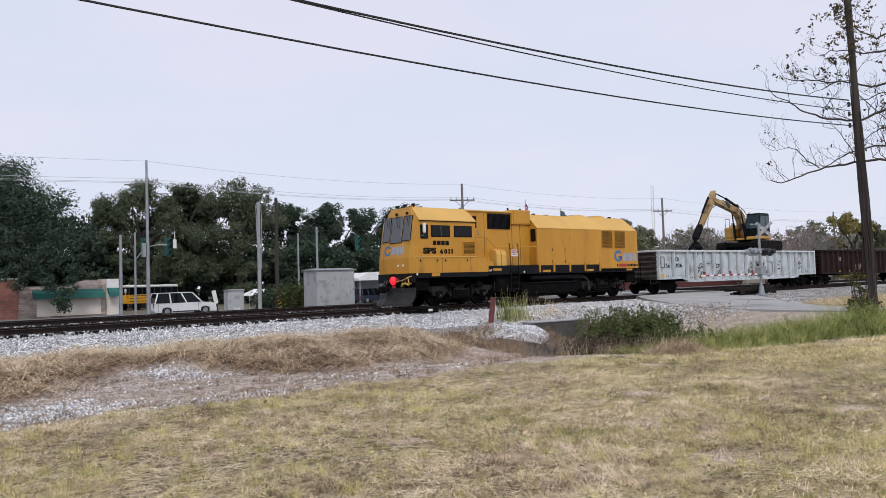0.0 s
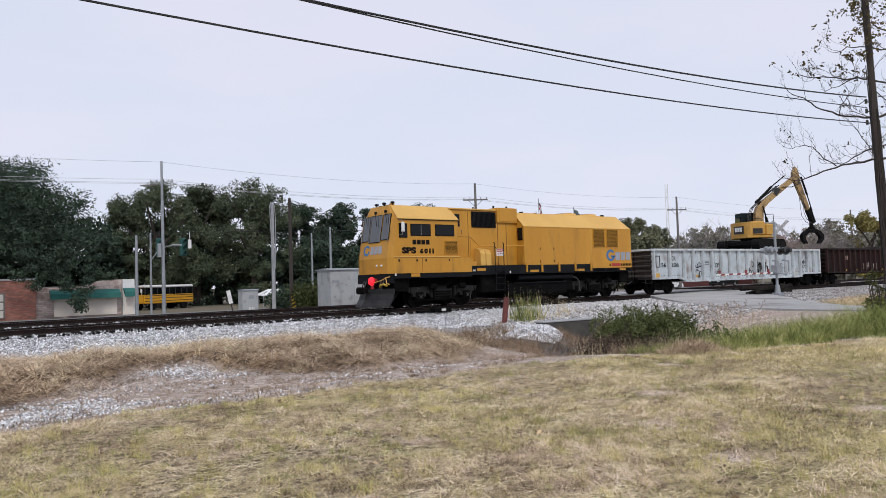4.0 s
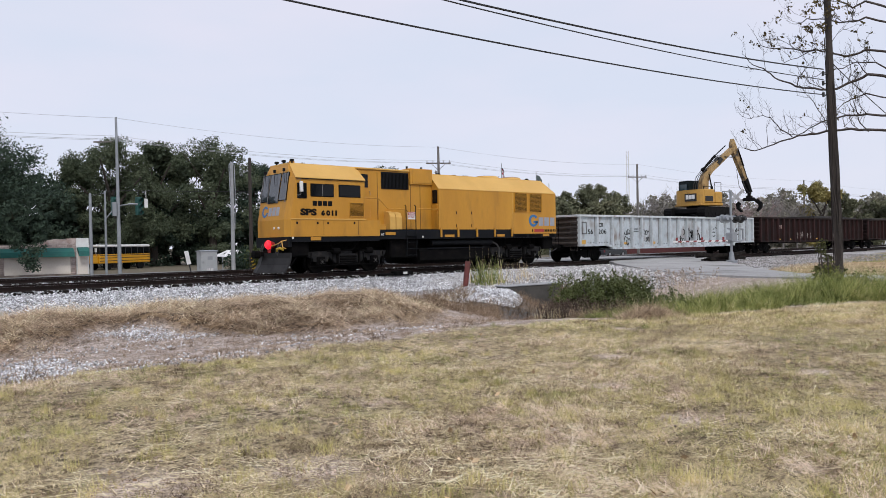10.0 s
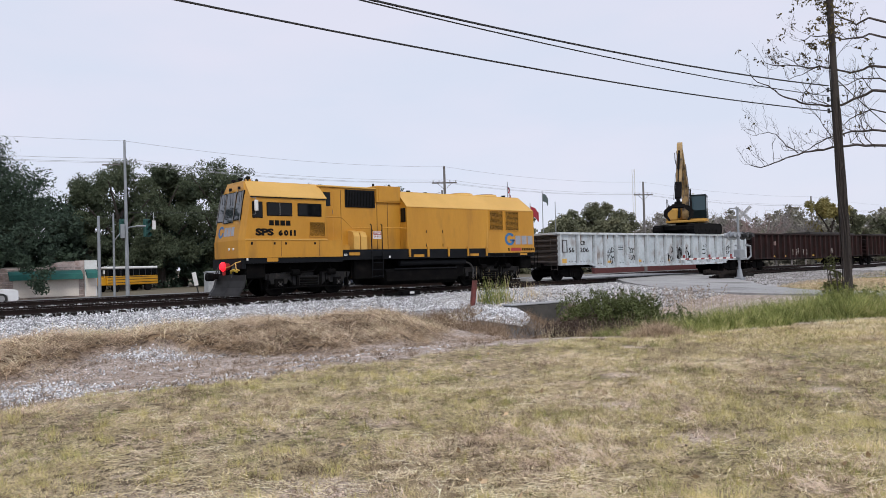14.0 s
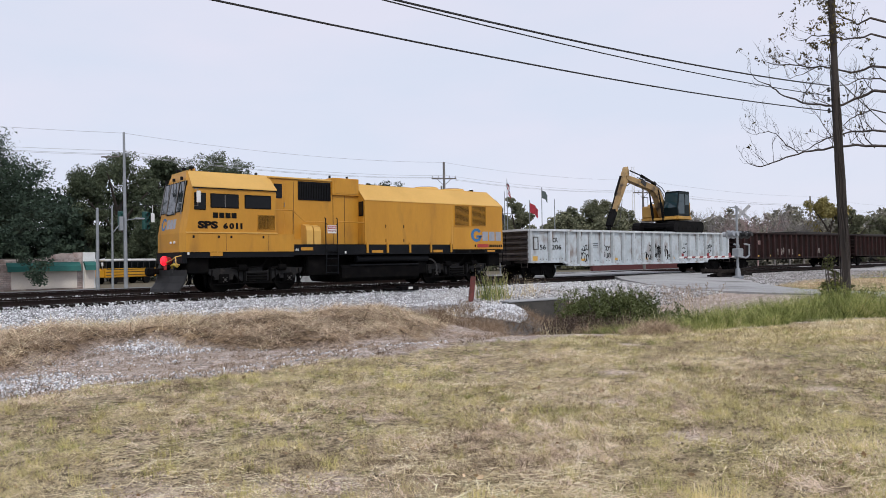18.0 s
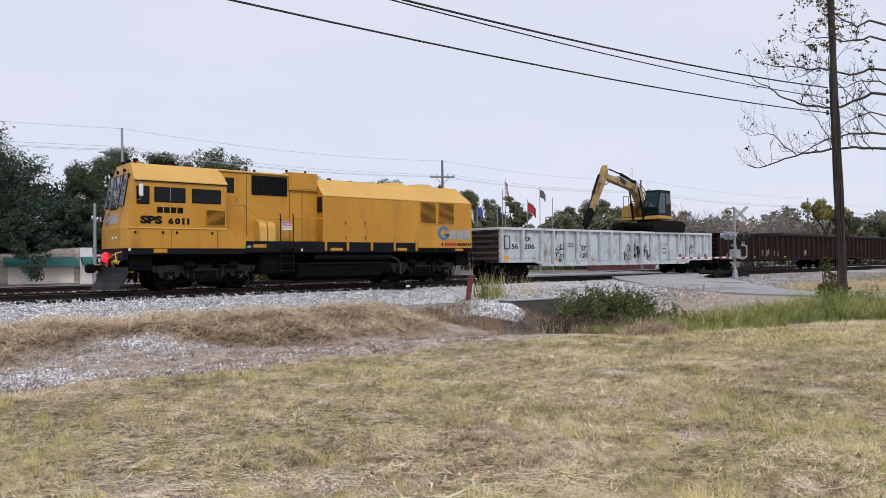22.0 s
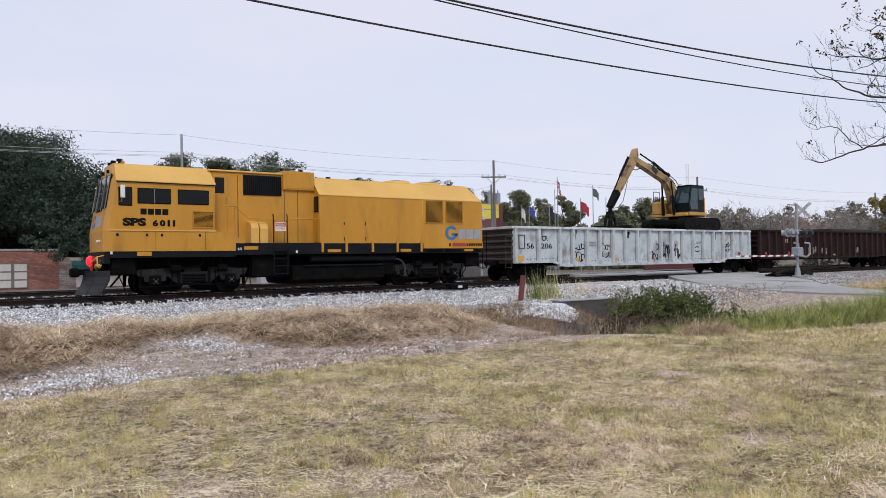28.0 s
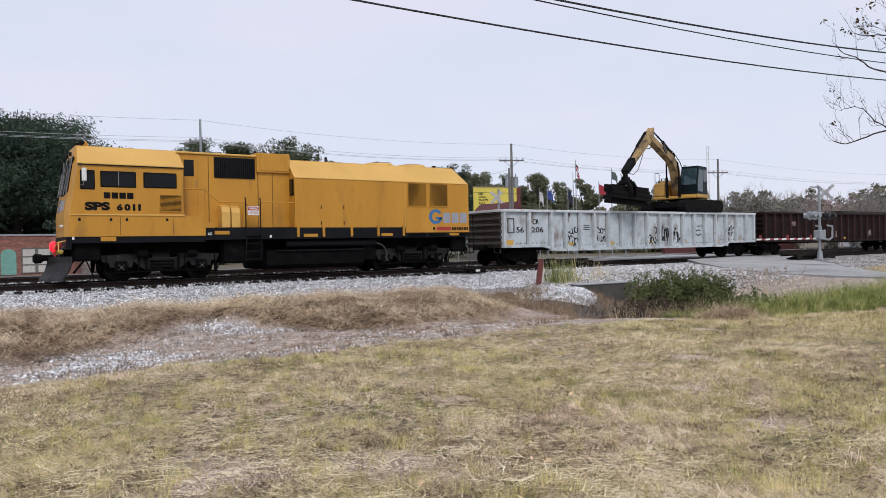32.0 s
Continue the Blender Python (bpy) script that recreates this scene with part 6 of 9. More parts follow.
big = cabinet("relay_house", 24.25, 43.8, -0.62, 2.9, 1.9, 2.75, "large grey metal relay house beside the railway", 0.1)
for x0, x1 in ((0.35, 1.2),):
    bm = bmesh.new()
    box(bm, x0, x1, -0.985, -0.95, 0.2, 2.3, bevel=0.01)
    d = part("door", bm, M_CABINET, big)
    boxpart("door_handle", (x1 - 0.14, x1 - 0.06, -1.02, -0.985, 1.1, 1.35), M_GALV, d)
for x, z in ((-1.2, 0.9), (-0.3, 1.7), (0.1, 0.9), (1.32, 1.4), (1.32, 2.0)):
    boxpart("bracket", (x, x + 0.1, -0.99, -0.95, z, z + 0.13), M_GALV, big)
boxpart("vent", (-1.3, -0.8, -0.97, -0.95, 1.9, 2.1), M_GALV, big)
small = cabinet("signal_cabinet", 16.75, 42.0, -0.62, 1.0, 0.7, 1.58, "grey metal signal cabinet with white marks", 0.04)
for k in range(4):
    boxpart("white_mark", (-0.12 + k * 0.1, -0.07 + k * 0.1, -0.358, -0.35, 0.36, 0.58), M_WHITE, small)
boxpart("name_plate", (-0.1, 0.2, -0.358, -0.35, 1.1, 1.3), M_GALV, small)
tilted = thing("marker_board", pose(15.9, 42.2, -0.5, 0, -12, 0), "leaning white marker board on a thin post", "sign")
boxpart("board", (-0.12, 0.12, -0.02, 0.02, 0.75, 1.55), M_WHITE, tilted)
boxpart("post", (-0.03, 0.03, -0.02, 0.02, -0.3, 0.75), M_BLACK, tilted)

# crossing signal with lowered gate
mx, my = 39.75, 21.3
sig = thing("crossing_signal", pose(mx, my, -0.22), "silver level crossing signal with crossbuck, lamps and lowered gate", "crossing signal")
bm = bmesh.new()
cyl(bm, (0, 0, 0.0), (0, 0, 4.2), 0.07, seg=12)
part("mast", bm, M_GALV, sig)
bm = bmesh.new()
box(bm, -0.24, 0.24, -0.24, 0.24, -0.1, 0.16, bevel=0.03)
cyl(bm, (0, 0, 0.16), (0, 0, 0.6), 0.17, 0.12, 12)
part("mast_base", bm, M_GALV, sig)
for a in (-45, 45):
    bm = bmesh.new()
    box(bm, -0.6, 0.6, -0.02, 0.02, -0.085, 0.085)
    xb = part("crossbuck_blade", bm, M_XBUCK, sig, "weathered white crossbuck blade")
    xb.matrix_basis = pose(0.5, -0.08, 3.82) @ pose(0, 0, 0, 0, 0, -70) @ pose(0, -0.06 if a > 0 else -0.1, 0, 0, a, 0)
bm = bmesh.new()
pipe(bm, [(-0.9, 0, 4.12), (0.15, 0, 4.12)], 0.035, 6)
part("finial_arm", bm, M_GALV, sig)
bm = bmesh.new()
pipe(bm, [(-1.15, 0, 2.7), (1.25, 0, 2.7)], 0.04, 6)
part("lamp_bar", bm, M_GALV, sig)
for dx, dirn, mt in ((-0.95, -1, M_GALV), (-0.45, -1, M_GALV), (0.5, 1, M_BLACK), (1.15, 1, M_BLACK)):
    bm = bmesh.new()
    cyl(bm, (dx, -0.03, 2.55), (dx + 0.02, 0.05, 2.55), 0.24, seg=18)
    cyl(bm, (dx, 0.05, 2.55), (dx + 0.12 * dirn, 0.3, 2.55), 0.13, 0.15, 14)
    cyl(bm, (dx, -0.3, 2.6), (dx, -0.03, 2.55), 0.14, 0.13, 14)
    part("flasher_lamp", bm, mt, sig, "round hooded flasher lamp")
bm = bmesh.new()
box(bm, -0.25, 0.3, -0.22, 0.22, 1.25, 1.75, bevel=0.05)
part("gate_motor", bm, M_GALV, sig, "silver gate motor housing")
for yy in (-0.32, 0.32):
    bm = bmesh.new()
    pipe(bm, [(-0.6, yy, 1.3), (0.4, yy, 1.2), (0.75, yy, 1.35), (0.75, yy, 1.95), (0.2, yy, 2.0)], 0.05, 6)
    part("counterweight_arm", bm, M_GALV, sig)
gate_l = 5.4
bm = bmesh.new()
box(bm, -0.6 - gate_l, -0.4, -0.02, 0.02, 1.24, 1.33)
gate = part("gate_arm", bm, M_WHITE, sig, "white and red striped gate arm")
for k in range(7):
    bm = bmesh.new()
    x = -0.75 - k * 0.76
    prism(bm, [(x, 1.239), (x - 0.34, 1.239), (x - 0.26, 1.331), (x + 0.08, 1.331)], "y", -0.024, 0.024)
    part("red_stripe", bm, M_REDW, gate)
for k in (0.3, 2.6, 5.1):
    bm = bmesh.new()
    cyl(bm, (-0.6 - k, 0, 1.34), (-0.6 - k, 0, 1.5), 0.06, seg=8)
    part("gate_lamp", bm, M_REDW, gate)
pile = thing("tie_pile", pose(mx + 0.7, my + 1.2, -0.22), "pile of old dark ties lying at the crossing signal", "railway ties")
bm = bmesh.new()
box(bm, -1.3, 1.3, -0.115, 0.115, -0.09, 0.09, bevel=0.015)
t0 = part("tie", bm, M_TIE, pile)
t0.matrix_basis = pose(-0.5, 0, 0.12, 0, 3, 8)
for k in range(12):
    share("tie", t0, pile, pose(random.uniform(-1.4, 1.6), random.uniform(-0.7, 0.7), 0.1 + 0.17 * (k // 4), random.uniform(-8, 8), random.uniform(-4, 4), random.uniform(-35, 35)))

far_sig = thing("crossing_signal", pose(36.6, 45.8, -0.75), "far level crossing signal with white crossbuck", "crossing signal")
bm = bmesh.new()
cyl(bm, (0, 0, 0), (0, 0, 6.2), 0.1, seg=10)
part("mast", bm, M_GALV, far_sig)
for a in (-45, 45):
    bm = bmesh.new()
    box(bm, -0.66, 0.66, -0.02, 0.02, -0.11, 0.11)
    xb = part("crossbuck_blade", bm, M_XBUCK, far_sig)
    xb.matrix_basis = pose(-0.3, -0.12, 5.5, 0, 0, -35) @ pose(0, -0.05 if a > 0 else 0, 0, 0, a, 0)
bm = bmesh.new()
for dx in (-0.6, 0.6):
    cyl(bm, (dx, -0.2, 3.6), (dx, 0.0, 3.6), 0.25, seg=14)
pipe(bm, [(-0.6, 0, 3.6), (0.6, 0, 3.6)], 0.03, 6)
part("flasher_lamp", bm, M_BLACK, far_sig)

# culvert headwall, rusty post, switch box
hw = thing("culvert_headwall", pose(0, 0, 0), "stained concrete culvert headwall at the ditch", "headwall")
bm = bmesh.new()
box(bm, 19.75, 22.95, 19.78, 20.28, -1.6, -0.56, bevel=0.03, m=Matrix.Translation((21.2, 20, 0)) @ pose(0, 0, 0, 0, 0, -5) @ Matrix.Translation((-21.2, -20, 0)))
part("wall", bm, M_CONCRETE, hw)
bm = bmesh.new()
box(bm, 19.7, 23.0, 19.75, 20.32, -0.56, -0.5, bevel=0.015, m=Matrix.Translation((21.2, 20, 0)) @ pose(0, 0, 0, 0, 0, -5) @ Matrix.Translation((-21.2, -20, 0)))
part("coping", bm, M_CONC, hw, "pale coping strip")
bm = bmesh.new()
cyl(bm, (0, 0, -0.4), (0, 0, 1.0), 0.112, 0.108, 14)
post = tagged(new("post", finish(bm, "post", M_RUSTPOST)), "rust-red steel post leaning at the culvert", "post")
post.matrix_basis = pose(19.5, 21.9, -0.55, 0, 9, 0)
swb = thing("switch_machine", pose(19.6, 26.35, -0.22), "low dark switch machine beside the rail", "switch machine")
bm = bmesh.new()
box(bm, -0.5, 0.5, -0.22, 0.22, 0, 0.2, bevel=0.04)
box(bm, -1.3, -0.5, -0.1, 0.1, 0.02, 0.12, bevel=0.02)
part("body", bm, M_GRIME, swb)
bm = bmesh.new()
box(bm, -0.1, 0.12, -0.25, -0.22, 0.06, 0.16)
part("name_plate", bm, M_WHITE, swb)
# ---- brick shop, bus, cars, billboard, flags ----
BY, BZ = 71.0, -1.05


def brick_wall(parent, x0, x1, z0, z1, y, material, bw=0.42, bh=0.16, keep=1.0, hole=None):
    """Courses of bricks with recessed joints on a mortar backing, joined as one part."""
    bm = bmesh.new()
    box(bm, x0, x1, y + 0.02, y + 0.3, z0, z1)
    wall = part("wall", bm, M_MORTAR, parent)
    verts, faces = [], []
    rd = random.Random(int(x0 * 7 + z0 * 3 + 900))
    rows = int((z1 - z0) / bh)
    for r in range(rows):
        x = x0 - (bw / 2 if r % 2 else 0)
        while x < x1:
            a, b = max(x, x0) + 0.012, min(x + bw, x1) - 0.012
            za, zb = z0 + r * bh + 0.012, z0 + (r + 1) * bh - 0.012
            cx, cz = (a + b) / 2, (za + zb) / 2
            if b - a > 0.04 and rd.random() < keep and not (hole and hole[0] < cx < hole[1] and hole[2] < cz < hole[3]):
                k, yy = len(verts), y - rd.uniform(0, 0.012)
                verts += [(a, yy, za), (b, yy, za), (b, yy, zb), (a, yy, zb), (a, y + 0.03, za), (b, y + 0.03, za), (b, y + 0.03, zb), (a, y + 0.03, zb)]
                faces += [(k, k + 1, k + 2, k + 3), (k, k + 4, k + 5, k + 1), (k + 1, k + 5, k + 6, k + 2), (k + 2, k + 6, k + 7, k + 3), (k + 3, k + 7, k + 4, k)]
            x += bw
    ob = mesh_object("bricks", verts, faces, material)
    ob.parent = wall
    tagged(ob, kind="stuff")
    return wall


shop = thing("brick_shop", pose(0, 0, 0), "low old brick shop with teal awnings and cream panels", "building")
TX = lambda az: BY * math.tan(radians(az))
brick_wall(shop, TX(-4), TX(7.4), BZ, 2.35, BY - 0.15, M_BRICKRED, 0.3, 0.1)
brick_wall(shop, TX(7.4), TX(12.88), BZ, 1.75, BY, M_BRICKOLD)
bm = bmesh.new()
pts = [(TX(10.3), 1.7), (TX(12.88), 1.7), (TX(12.88), 2.28), (TX(12.3), 2.25), (TX(12.3), 2.12), (TX(11.6), 2.2), (TX(10.9), 2.05)]
prism(bm, pts, "y", BY - 0.01, BY + 0.3)
part("parapet", bm, M_BRICKOLD, shop, "crumbling brick parapet")
boxpart("side_block", (TX(12.9), TX(13.7), BY + 0.02, BY + 9, BZ, 2.28), M_WHITE, shop, "whitewashed end bay")
boxpart("rear_mass", (TX(-4), TX(12.88), BY + 0.2, BY + 9, BZ, 1.6), M_BRICKRED, shop)
boxpart("flat_roof", (TX(-4), TX(7.4), BY - 0.25, BY + 9, 2.35, 2.5), M_CONC, shop)
pn = boxpart("stucco_panel", (TX(8.5), TX(12.5), BY - 0.1, BY - 0.02, BZ + 0.15, 0.75), M_STUCCO, shop, "cream stucco shopfront panel")
boxpart("side_panel", (TX(12.98), TX(13.6), BY - 0.06, BY + 0.01, BZ + 0.05, 0.7), M_STUCCO, shop, "cream side panel")
boxpart("panel_frame", (TX(8.45), TX(12.55), BY - 0.12, BY - 0.02, 0.75, 0.85), M_GREYPOLE, pn)


def awning(x0, x1, z0, z1):
    bm = bmesh.new()
    prism(bm, [(BY - 0.02, z1), (BY - 0.45, z1 - 0.12), (BY - 0.8, z1 - 0.35), (BY - 0.9, z0), (BY - 0.86, z0), (BY - 0.02, z1 - 0.1)], "x", x0, x1)
    part("awning", bm, M_TEAL, shop, "rounded teal canvas awning")


awning(TX(8.2), TX(12.65), 0.62, 1.42)
awning(TX(12.92), TX(13.65), 0.65, 1.45)
# glazed window and arched door of the red part
wx0, wx1 = TX(3.7), TX(5.55)
wf = boxpart("shop_window", (wx0, wx1, BY - 0.22, BY - 0.12, -0.85, 1.3), M_GREYPOLE, shop, "wooden window with white curtains")
for i in range(2):
    for j in range(3):
        w = (wx1 - wx0) / 2
        boxpart("curtained_pane", (wx0 + i * w + 0.12, wx0 + (i + 1) * w - 0.12, BY - 0.235, BY - 0.22, -0.78 + j * 0.7, -0.78 + j * 0.7 + 0.58), M_CURTAIN, wf)
bm = bmesh.new()
dx0, dx1 = TX(2.5), TX(3.42)
arch = [(dx0, BZ + 0.1), (dx1, BZ + 0.1), (dx1, 0.75)] + [((dx0 + dx1) / 2 + (dx1 - dx0) / 2 * math.cos(a), 0.75 + 0.5 * math.sin(a)) for a in np.linspace(0.2, math.pi - 0.2, 7)] + [(dx0, 0.75)]
prism(bm, arch, "y", BY - 0.22, BY - 0.1)
part("arched_door", bm, mat("pale_green_door", (0.2, 0.42, 0.36), (0.16, 0.36, 0.3), 3, 0.6), shop, "pale green arched door")

# school bus on the cross street
M_BUSY = mat("bus_yellow", (0.68, 0.33, 0.01), (0.62, 0.29, 0.01), 2, 0.4)
bus = thing("school_bus", pose(23.7, 85.0, -1.05, 0, 0, 28), "yellow school bus with white roof and black stripes", "bus")
bm = bmesh.new()
box(bm, -3.6, 3.6, -1.2, 1.2, 0.75, 1.75, bevel=0.06)
bbody = part("body", bm, M_BUSY, bus)
boxpart("window_band", (-3.55, 3.55, -1.16, 1.16, 1.7, 2.5), M_GLASS, bus, "dark window band")
bm = bmesh.new()
box(bm, -3.6, 3.6, -1.22, 1.22, 2.48, 2.78, bevel=0.1)
part("roof", bm, M_WHITE, bus)
for k in range(9):
    boxpart("window_post", (-3.55 + k * 0.87, -3.47 + k * 0.87, -1.19, 1.19, 1.72, 2.5), M_BLACK, bus)
for z in (0.98, 1.3, 1.58):
    boxpart("stripe", (-3.58, 3.58, -1.215, -1.2, z, z + 0.07), M_BLACK, bbody)
for x in (-2.4, 2.2):
    for y in (-1.0, 1.0):
        bm = bmesh.new()
        cyl(bm, (x, y - 0.14, 0.48), (x, y + 0.14, 0.48), 0.48, seg=16)
        part("wheel", bm, M_GASKET, bus)
bm = bmesh.new()
box(bm, -4.6, -3.6, -1.05, 1.05, 0.75, 1.6, bevel=0.08)
part("bonnet", bm, M_BUSY, bus)
for y in (-1.35, 1.35):
    bm = bmesh.new()
    pipe(bm, [(-3.9, y * 0.8, 1.6), (-4.2, y, 2.0), (-4.2, y, 2.4)], 0.03, 6)
    box(bm, -4.26, -4.16, y - 0.1, y + 0.1, 2.0, 2.4)
    part("mirror", bm, M_WHITE, bus)

M_TYRE = mat("tyre_rubber", (0.02, 0.02, 0.02), (0.03, 0.03, 0.03), 6, 0.85)
M_HUB = mat("alloy_hub", (0.45, 0.45, 0.46), (0.35, 0.35, 0.36), 6, 0.35, 0.7)


def vehicle(name, label, length, height, paint, kind):
    """A car facing +x on its wheels, origin on the road under its middle."""
    v = thing(name, pose(0, 62, -0.965), label, name.replace("_", " "), "passing cars")
    h, L, w = height, length / 2, 0.95
    belt = h * 0.56
    bm = bmesh.new()
    rw = 0.4 if kind == "pickup" else 0.34
    axles = (-L * 0.6, L * 0.62)
    nose = {"pickup": [(L - 1.5, belt + 0.02), (L - 0.2, belt - 0.04), (L - 0.03, belt - 0.16)], "sedan": [(L - 1.3, belt), (L - 0.35, belt - 0.16), (L - 0.05, belt - 0.32)]}.get(kind, [(L - 1.25, belt), (L - 0.2, belt - 0.13), (L - 0.03, belt - 0.3)])
    under = []
    for x in axles[::-1]:
        under += [(x + (rw + 0.06) * math.cos(q), 0.36 + (rw + 0.06) * math.sin(q)) for q in np.linspace(-0.25, math.pi + 0.25, 9)]
    prism(bm, [(-L, 0.42), (-L + 0.03, belt - 0.02)] + nose + [(L, 0.34), (L - 0.12, 0.25)] + under + [(-L + 0.12, 0.28)], "y", -w, w)
    es = [e for e in bm.edges if abs(e.verts[0].co.y - e.verts[1].co.y) < 1e-5 and min(e.verts[0].co.z, e.verts[1].co.z) > belt - 0.35]
    bmesh.ops.bevel(bm, geom=es, offset=0.07, segments=2, affect="EDGES")
    body = part("body", bm, paint, v)
    if kind == "pickup":
        cab0, cab1, top0, top1 = -1.05, 1.5, -0.85, 0.75
    elif kind == "sedan":
        cab0, cab1, top0, top1 = -L + 0.7, L - 1.15, -L + 1.45, 0.35
    else:
        cab0, cab1, top0, top1 = -L + 0.08, L - 1.25, -L + 0.35, 0.55
    bm = bmesh.new()
    solid(bm, [(cab0, -w + 0.03, belt - 0.03), (cab1, -w + 0.03, belt - 0.03), (cab1, w - 0.03, belt - 0.03), (cab0, w - 0.03, belt - 0.03), (top0, -w + 0.2, h - 0.03), (top1, -w + 0.2, h - 0.03), (top1, w - 0.2, h - 0.03), (top0, w - 0.2, h - 0.03)],
          [(0, 3, 2, 1), (4, 5, 6, 7), (0, 1, 5, 4), (1, 2, 6, 5), (2, 3, 7, 6), (3, 0, 4, 7)])
    glass = part("cabin_glass", bm, M_GLASS, v, "dark tinted windows")
    bm = bmesh.new()
    box(bm, top0 - 0.06, top1 + 0.06, -w + 0.18, w - 0.18, h - 0.06, h, bevel=0.025)
    part("roof", bm, paint, v)
    n_p = 2 if kind != "suv" else 3
    for k in range(n_p + 1):
        f = k / n_p
        xb, xt = cab0 + (cab1 - cab0) * f, top0 + (top1 - top0) * f
        for s in (-1, 1):
            p0, p1 = Vector((xb, s * (w - 0.02), belt - 0.02)), Vector((xt, s * (w - 0.19), h - 0.03))
            bm = bmesh.new()
            cyl(bm, p0, p1, 0.065, 0.05, 6)
            part("window_pillar", bm, paint, v)
    if kind == "pickup":
        bm = bmesh.new()
        box(bm, -L + 0.1, -1.15, -w + 0.1, w - 0.1, belt - 0.05, belt + 0.004)
        part("cargo_bed", bm, M_BLACK, v)
    for x in (-L * 0.6, L * 0.62):
        for s in (-1, 1):
            bm = bmesh.new()
            cyl(bm, (x, s * (w - 0.24), rw), (x, s * (w + 0.01), rw), rw, seg=18)
            wh = part("wheel", bm, M_TYRE, v)
            bm = bmesh.new()
            cyl(bm, (x, s * (w + 0.005), rw), (x, s * (w + 0.025), rw), rw * 0.62, seg=14)
            part("hub", bm, M_HUB, wh)
    for s in (-1, 1):
        boxpart("headlight", (L - 0.06, L + 0.01, s * 0.72 - 0.16, s * 0.72 + 0.16, belt - 0.36, belt - 0.2), M_LENS, v)
        boxpart("tail_light", (-L - 0.01, -L + 0.06, s * 0.8 - 0.1, s * 0.8 + 0.1, belt - 0.35, belt - 0.05), M_REDW, v)
        for xd in (cab0 + 0.25, (cab0 + cab1) / 2 - 0.1, cab1 - 0.3):
            boxpart("door_line", (xd, xd + 0.02, s * w - 0.004, s * w + 0.004, 0.35, belt - 0.08), M_BLACK, v)
        boxpart("mirror", (cab1 - 0.35, cab1 - 0.2, s * (w + 0.1) - 0.07, s * (w + 0.1) + 0.07, belt, belt + 0.16), M_BLACK, v)
        boxpart("side_trim", (-L * 0.6 + rw + 0.1, L * 0.62 - rw - 0.1, s * w - 0.012, s * w + 0.012, 0.26, 0.36), M_BLACK, v)
    boxpart("bumper", (L - 0.03, L + 0.06, -0.85, 0.85, 0.32, 0.52), M_BLACK, v)
    return v


C_WHITE = mat("white_car_paint", (0.75, 0.76, 0.77), (0.7, 0.71, 0.72), 3, 0.3, grain=0.03)
C_GREY = mat("dark_grey_car_paint", (0.045, 0.052, 0.058), (0.04, 0.045, 0.05), 3, 0.28, grain=0.03)
C_BLACK = mat("black_car_paint", (0.004, 0.005, 0.006), (0.006, 0.007, 0.008), 3, 0.3, grain=0.03, spec=0.35)
C_SILV = mat("dark_blue_car_paint", (0.022, 0.026, 0.038), (0.018, 0.02, 0.03), 3, 0.3, 0.3, grain=0.03)
C_MAR = mat("maroon_car_paint", (0.13, 0.018, 0.02), (0.11, 0.016, 0.018), 3, 0.3, grain=0.03)
CARS = [  # vehicle, lane y, heading, keys (seconds, x)
    (vehicle("suv_car", "white large family car with dark windows on the street", 5.1, 1.85, C_WHITE, "suv"), 60.5, 0, 0.0, 19.7, 16.0),
    (vehicle("pickup_truck", "white crew cab pickup truck on the street", 5.8, 1.95, C_WHITE, "pickup"), 60.5, 0, 1.25, 16.2, 18.0),
    (vehicle("suv_car", "dark grey sport utility car on the street", 4.8, 1.7, C_GREY, "suv"), 60.5, 0, 6.0, 16.5, 16.0),
    (vehicle("sedan_car", "dark blue sedan on the street", 4.8, 1.4, C_SILV, "sedan"), 60.5, 0, 8.5, 17.3, 16.3),
    (vehicle("suv_car", "black sport utility car on the street", 5.3, 1.85, C_BLACK, "suv"), 64.5, 180, 9.0, 21.6, 16.5),
    (vehicle("pickup_truck", "white pickup truck driving slowly on the street", 5.8, 1.95, C_WHITE, "pickup"), 60.5, 0, 14.5, 9.6, 6.5),
    (vehicle("sedan_car", "white sedan on the street", 4.7, 1.45, C_WHITE, "sedan"), 60.5, 0, 17.0, 13.9, 16.0),
    (vehicle("minivan_car", "maroon minivan on the street", 5.0, 1.75, C_MAR, "suv"), 60.5, 0, 30.0, 5.0, 16.0),
]
parked = vehicle("suv_car", "dark blue car parked by a white canopy", 4.6, 1.6, mat("navy_car_paint", (0.02, 0.03, 0.06), (0.02, 0.028, 0.05), 3, 0.3), "suv")
parked.matrix_basis = pose(42.2, 67.5, -0.97, 0, 0, 20)

# white canopy, small tent, hedge-side shed
can = thing("canopy_shelter", pose(43.5, 68.0, -1.0), "white fabric canopy on thin posts", "canopy")
bm = bmesh.new()
prism(bm, [(-3.4, 2.75), (-2.2, 3.35), (2.2, 3.5), (3.6, 3.1), (3.6, 2.5), (-3.4, 2.5)], "y", -2.0, 2.5)
part("roof", bm, M_WHITE, can)
for x in (-3.2, -0.6, 3.4):
    boxpart("post", (x - 0.05, x + 0.05, -1.95, -1.85, 0, 2.55), M_GALV, can)
boxpart("side_sheet", (-3.3, 3.4, 2.0, 2.1, 0.0, 2.5), M_CABINET, can)
tent = thing("small_tent", pose(28.2, 65.0, -1.0), "small white peaked tent on posts", "tent")
bm = bmesh.new()
